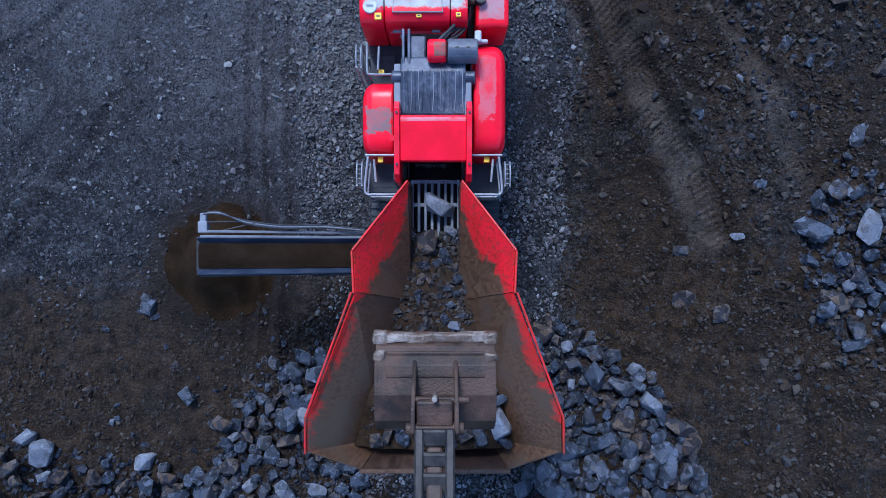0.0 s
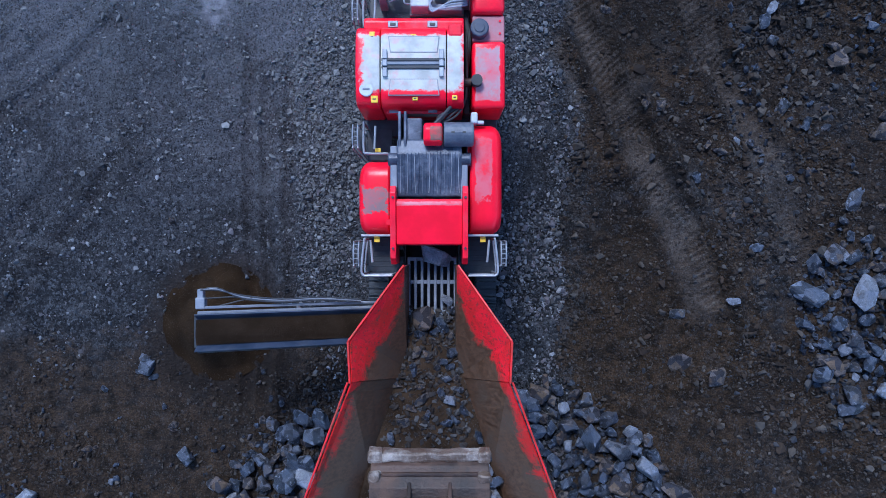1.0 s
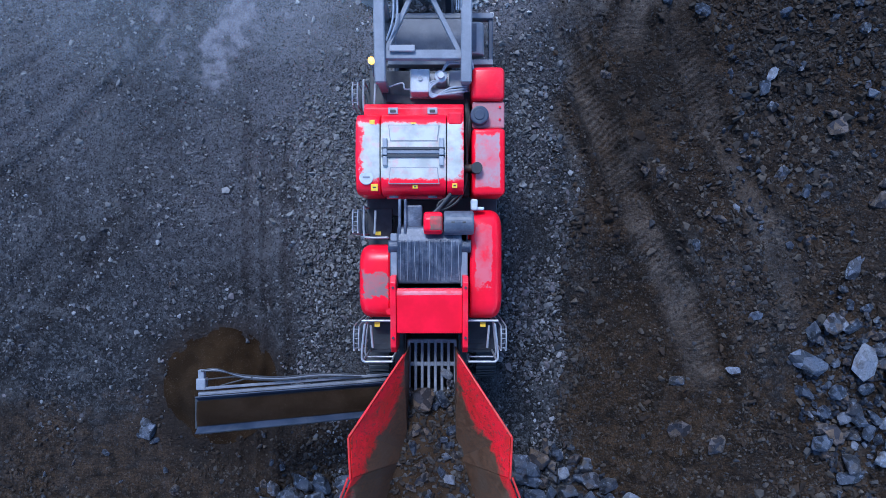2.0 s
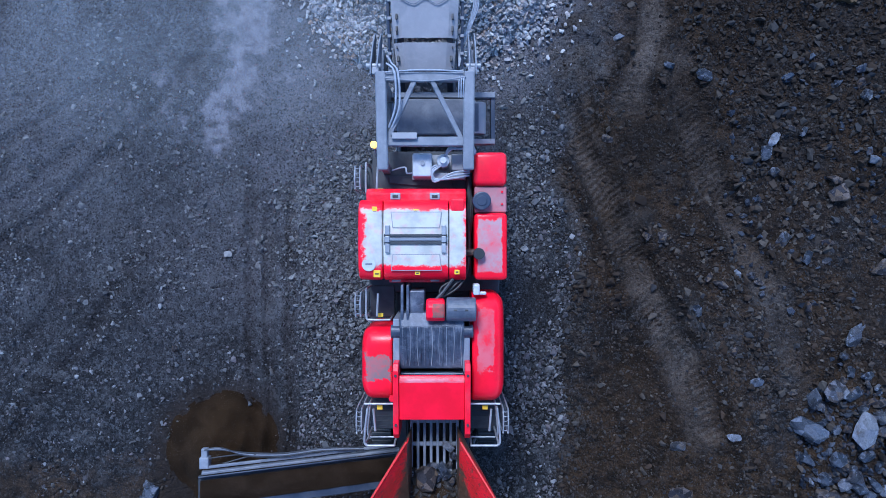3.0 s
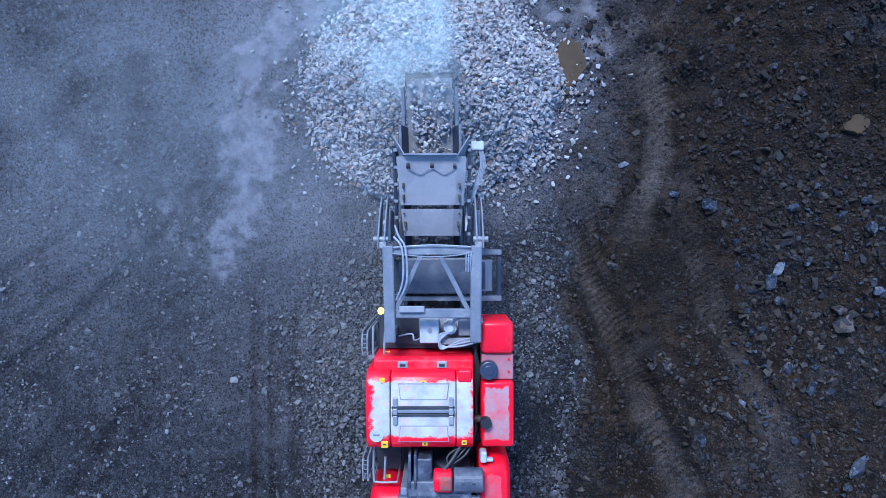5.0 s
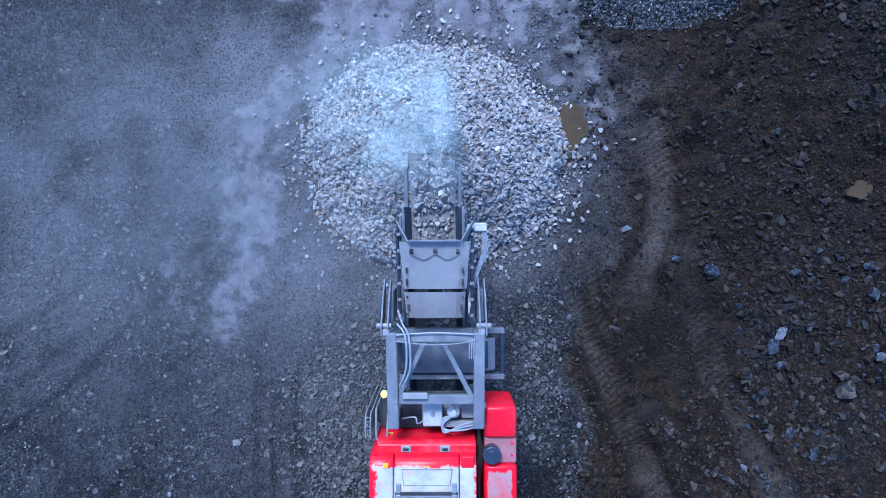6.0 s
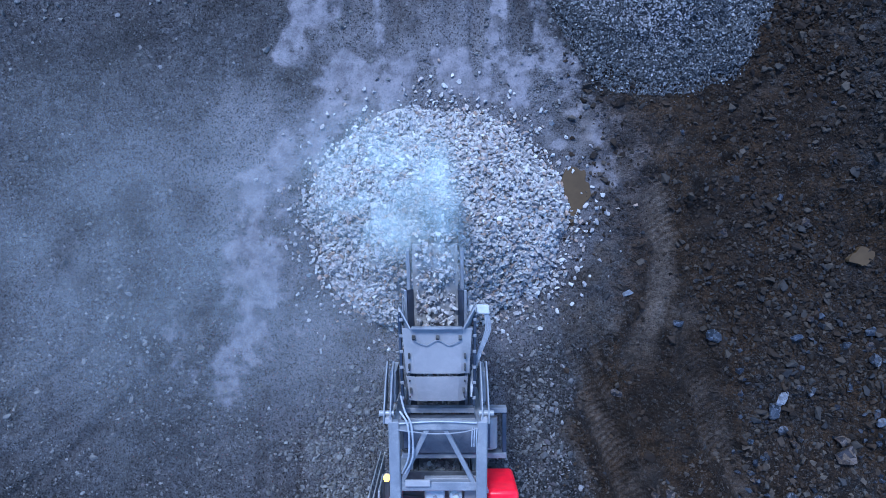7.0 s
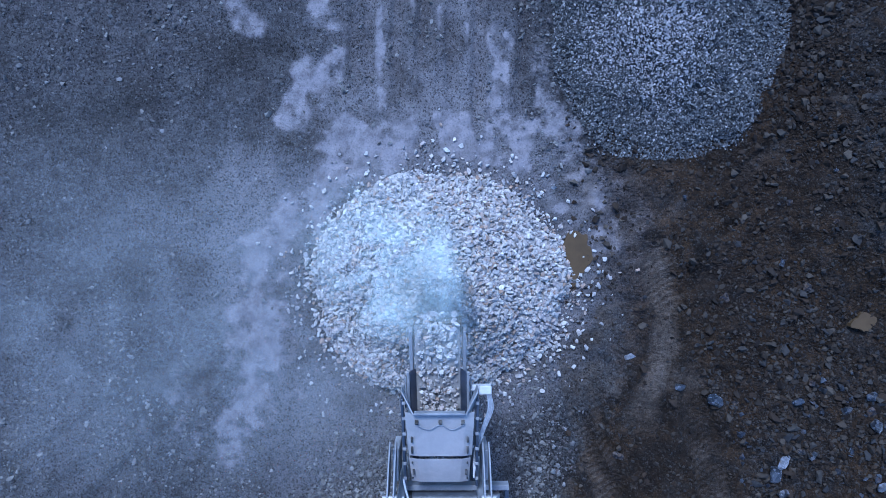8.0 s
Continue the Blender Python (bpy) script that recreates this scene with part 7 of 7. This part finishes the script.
    part("upper_body", bm, M_EXC, excavator)
    bm = bmesh.new()
    box(bm, cx - 1.35, cx - 0.4, -11.9, -10.4, 1.6, 3.4, 0.1, 3)
    part("cab", bm, M_DARK, excavator)
    bm = bmesh.new()
    rod(bm, (cx, -12.8, 0.7), (cx, -12.8, 1.36), 0.8, 28)
    part("slew_ring", bm, M_DARK, excavator)
    for s in (-1, 1):
        bm = bmesh.new()
        prism(bm, [(-15.0, 0.45), (-14.7, 0.02), (-10.9, 0.02), (-10.6, 0.45), (-10.9, 0.95), (-14.7, 0.95)], cx + s * 1.2 - 0.3, cx + s * 1.2 + 0.3, 0.06)
        part("crawler", bm, M_DARK, excavator)
    bm = bmesh.new()
    box(bm, cx - 1.2, cx + 1.2, -13.4, -12.2, 0.4, 0.9, 0.05)
    part("undercarriage", bm, M_DARK, excavator)


build_excavator()


# ---------- stone riding the belt ----------
clump_rng = np.random.RandomState(90)


def belt_clump():
    """A rigid handful of crushed stone, as it rides together on the belt."""
    V, F, base = [], [], 0
    for _ in range(95):
        v, f = CHIPS[clump_rng.randint(len(CHIPS))]
        s = 0.05 + 0.10 * clump_rng.uniform() ** 2
        a = clump_rng.uniform(0, math.tau)
        R = np.array(((math.cos(a), -math.sin(a), 0), (math.sin(a), math.cos(a), 0), (0, 0, 1)))
        V.append(v @ R.T * s + np.array((clump_rng.uniform(-0.36, 0.36), clump_rng.uniform(-0.29, 0.29), s * 0.3 + clump_rng.uniform(0, 0.04))))
        F.append(f + base)
        base += len(v)
    me = bpy.data.meshes.new("stone_load")
    me.from_pydata(np.concatenate(V).tolist(), [], np.concatenate(F).tolist())
    me.materials.append(M_CRUSHED)
    return me


CLUMP_MESHES = [belt_clump() for _ in range(6)]
BELT_SPEED, STEP = 1.35, 0.30
CLUMPS = []
for i in range(39):
    ob = new("stone_load", CLUMP_MESHES[i % 6])
    tagged(ob, "handful of pale crushed stone carried by the belt", "stone", "stone on the main belt", "stuff")
    CLUMPS.append((ob, -0.2 + i * STEP))


def side_lump(seed):
    """Coarser grains that ride together on the side belt."""
    rng, V, F, base = np.random.RandomState(seed), [], [], 0
    for _ in range(22):
        v, f = (CHIPS if s > 0.062 else GRIT)[rng.randint(32)]
        V.append(v * rng.uniform(0.012, 0.038) + np.array((rng.uniform(-0.25, 0.25), rng.uniform(-0.18, 0.18), rng.uniform(-0.005, 0.012))))
        F.append(f + base)
        base += len(v)
    me = bpy.data.meshes.new("fines_load")
    me.from_pydata(np.concatenate(V).tolist(), [], np.concatenate(F).tolist())
    me.materials.append(M_SIDE)
    return me


SIDE_MESHES = [side_lump(200 + k) for k in range(4)]
SIDE_LOADS = []
for i in range(24):
    ob = new("fines_load", SIDE_MESHES[i % 4])
    tagged(ob, "brown grit carried along the side belt", "soil", "grit on the side belt", "stuff")
    SIDE_LOADS.append((ob, 0.1 + i * 0.42))


# ---------- dust in the air ----------
def dust_cloud(x, y, z, rx, ry, rz, material, label, seed):
    """A bank of dust: a shallow lumpy dome whose foot fades out."""
    bm = bmesh.new()
    bmesh.ops.create_grid(bm, x_segments=28, y_segments=28, size=1.0)
    for v in bm.verts:
        q = v.co.length
        k = max(0.0, 1 - q * q) + 0.35 * noise.noise(v.co * 2.3 + Vector((seed, 0, 0)))
        v.co = Vector((v.co.x * rx, v.co.y * ry, rz * k))
    ob = as_object("dust_cloud", bm, material, True)
    ob.matrix_basis = pose(x, y, z, 0, 0, seed * 37 % 50 - 25)
    tagged(ob, label, "dust", "dust over the heap", "stuff")
    return ob


DUST = []
for i, (x, y, z, rx, ry, rz, vx, vy) in enumerate((
        (-1.15, 10.65, 2.6, 0.9, 0.7, 0.3, -0.05, 0.03),  (-0.25, 11.5, 3.2, 0.62, 1.4, 0.3, -0.02, 0.05), (-1.35, 11.75, 2.2, 2.3, 2.1, 0.3, -0.05, 0.04))):
    DUST.append((dust_cloud(x, y, z, rx, ry, rz, M_DUST, "pale bluish dust drifting off the belt end", i + 1), x, y, z, vx, vy))
for i, (x, y, z, rx, ry, rz, vx, vy) in enumerate((
        (-0.30, 10.55, 3.7, 0.85, 1.0, 0.15, -0.01, 0.03), (-0.95, 10.75, 3.4, 0.9, 0.55, 0.15, -0.04, 0.02), (-0.2, 11.5, 3.5, 0.5, 1.1, 0.15, 0.0, 0.04))):
    DUST.append((dust_cloud(x, y, z, rx, ry, rz, M_PUFF, "fresh pale dust thrown up where the stone falls", i + 10), x, y, z, vx, vy))
for i, (x, y, z, rx, ry, rz, vx, vy) in enumerate((
        (-3.6, 10.3, 1.5, 6.2, 6.0, 0.3, -0.06, 0.02), (-7.6, 10.2, 1.2, 6.0, 6.4, 0.3, -0.05, 0.0))):
    DUST.append((dust_cloud(x, y, z, rx, ry, rz, M_HAZE, "thin blue-grey veil of dust over the floor", i + 20), x, y, z, vx, vy))


# ---------- what moves ----------
def motions():
    tilt = math.degrees(math.asin(belt_dir.z))
    rng = random.Random(6)
    for i, (ob, t_tip) in enumerate(CLUMPS):
        yaw = rng.choice((0, 180)) + rng.uniform(-4, 4)
        y_tip = 10.6
        t_on = t_tip - (y_tip - 2.6) / BELT_SPEED
        wait = pose(CX - 0.02, 2.0, 1.55 + 0.02 * (i % 9), 0, 0, yaw)

        def ride(t):
            p = on_belt(y_tip - BELT_SPEED * (t_tip - t), 0, 0.012)
            return pose(*p, tilt if abs(yaw) < 90 else -tilt, 0, yaw)

        ex, ey = PILE[0] + rng.uniform(-0.25, 0.2), 11.05 + rng.uniform(0, 0.3)
        ez = float(heap_height(np.array([ex]), np.array([ey]), PILE)[0]) - 0.02
        rest = pose(ex, ey, ez, rng.uniform(-15, 15), rng.uniform(-15, 15), yaw)
        rows = []
        if t_on > 0.3:
            rows += [(0.0, wait), (t_on - 0.25, wait), (t_on, ride(t_on))] if t_on < 7.9 else [(0.0, wait), (8.0, wait)]
        else:
            rows.append((0.0, ride(0.0) if t_tip > 0 else rest))
        if t_on < 7.9:
            k = 1
            while k * 0.8 < min(t_tip, 8.0) - 0.2:
                if k * 0.8 > max(t_on, 0) + 0.2:
                    rows.append((k * 0.8, ride(k * 0.8)))
                k += 1
            if 0 < t_tip < 8.0:
                rows.append((t_tip, ride(t_tip)))
                p = on_belt(y_tip)
                for f, dt in ((0.45, 0.14), (1.0, 0.34)):
                    if t_tip + dt < 8.0:
                        rows.append((t_tip + dt, pose(p[0] + (ex - p[0]) * f, p[1] + (ey - p[1]) * f, p[2] + (ez - p[2]) * f * f, 0, 0, yaw) if f < 1 else rest))
                if t_tip + 0.34 < 7.9:
                    rows.append((8.0, rest))
                else:
                    rows.append((8.0, rows[-1][1]))
            elif t_tip >= 8.0:
                rows.append((8.0, ride(8.0)))
            else:
                rows.append((8.0, rest))
        rows = sorted({round(t, 3): (t, m) for t, m in rows}.values(), key=lambda r: r[0])
        walk(ob, rows)
    for ob, x, y, z, h, drift in FEED:
        base = ob.matrix_basis.to_euler()
        turn = [math.degrees(a) for a in base]
        if ob == BIG:
            path = ((0.0, 0.0, 0.0), (0.5, 0.14, 0.0), (1.0, 0.52, 0.02), (1.4, 0.92, -0.02), (1.9, 1.05, -0.55), (8.0, 1.05, -0.9))
            walk(ob, [(t, pose(x, y + d, z + dz, turn[0] - 18 * d, turn[1], turn[2] + 8 * d)) for t, d, dz in path])
        elif drift:
            end = min(y + drift * 8.0, 1.35)
            rows = []
            for t in (0.0, 2.0, 4.0, 6.0, 8.0):
                yy = min(y + drift * t, end)
                zz = max(float(feed_height(x, yy)) + 0.10 * h, 3.0 + 0.33 * h)
                rows.append((t, pose(x + 0.02 * math.sin(t + x * 9), yy, zz, turn[0], turn[1], turn[2] + 3 * t * math.sin(x * 40))))
            walk(ob, rows)
    for i, (ob, t_tip) in enumerate(SIDE_LOADS):
        def place(x, lift=0.085):
            return pose(x, -0.13, 1.62 + 0.36 * (-1.0 - x) + lift, 0, math.degrees(math.atan(0.36)), 0)
        speed, tip = 1.2, -4.5
        t_on = t_tip - (tip + 1.05) / -speed
        heap = pose(FINES[0] + 0.3, -0.2 + 0.1 * math.sin(i), 0.45, 0, 20, 0)
        rows = [(0.0, place(-1.05) if t_on > 0 else place(tip + speed * t_tip))]
        if 0 < t_on < 8.0:
            rows.append((t_on, place(-1.05)))
        mid = t_tip - 1.2
        if max(t_on, 0) + 0.2 < mid < 7.8:
            rows.append((mid, place(tip + speed * 1.2)))
        if 0.05 < t_tip < 7.4:
            rows += [(t_tip, place(tip)), (t_tip + 0.5, heap), (8.0, heap)]
        else:
            rows.append((8.0, place(min(tip + speed * (t_tip - 8.0), -1.05))))
        walk(ob, rows)
    for ob, x, y, z, vx, vy in DUST:
        spin = math.degrees(ob.matrix_basis.to_euler().z)
        walk(ob, [(t, pose(x + vx * (t - 6), y + vy * (t - 6), z + 0.02 * (t - 6), 0, 0, spin + 2.5 * (t - 6))) for t in (0.0, 4.0, 8.0)])


motions()
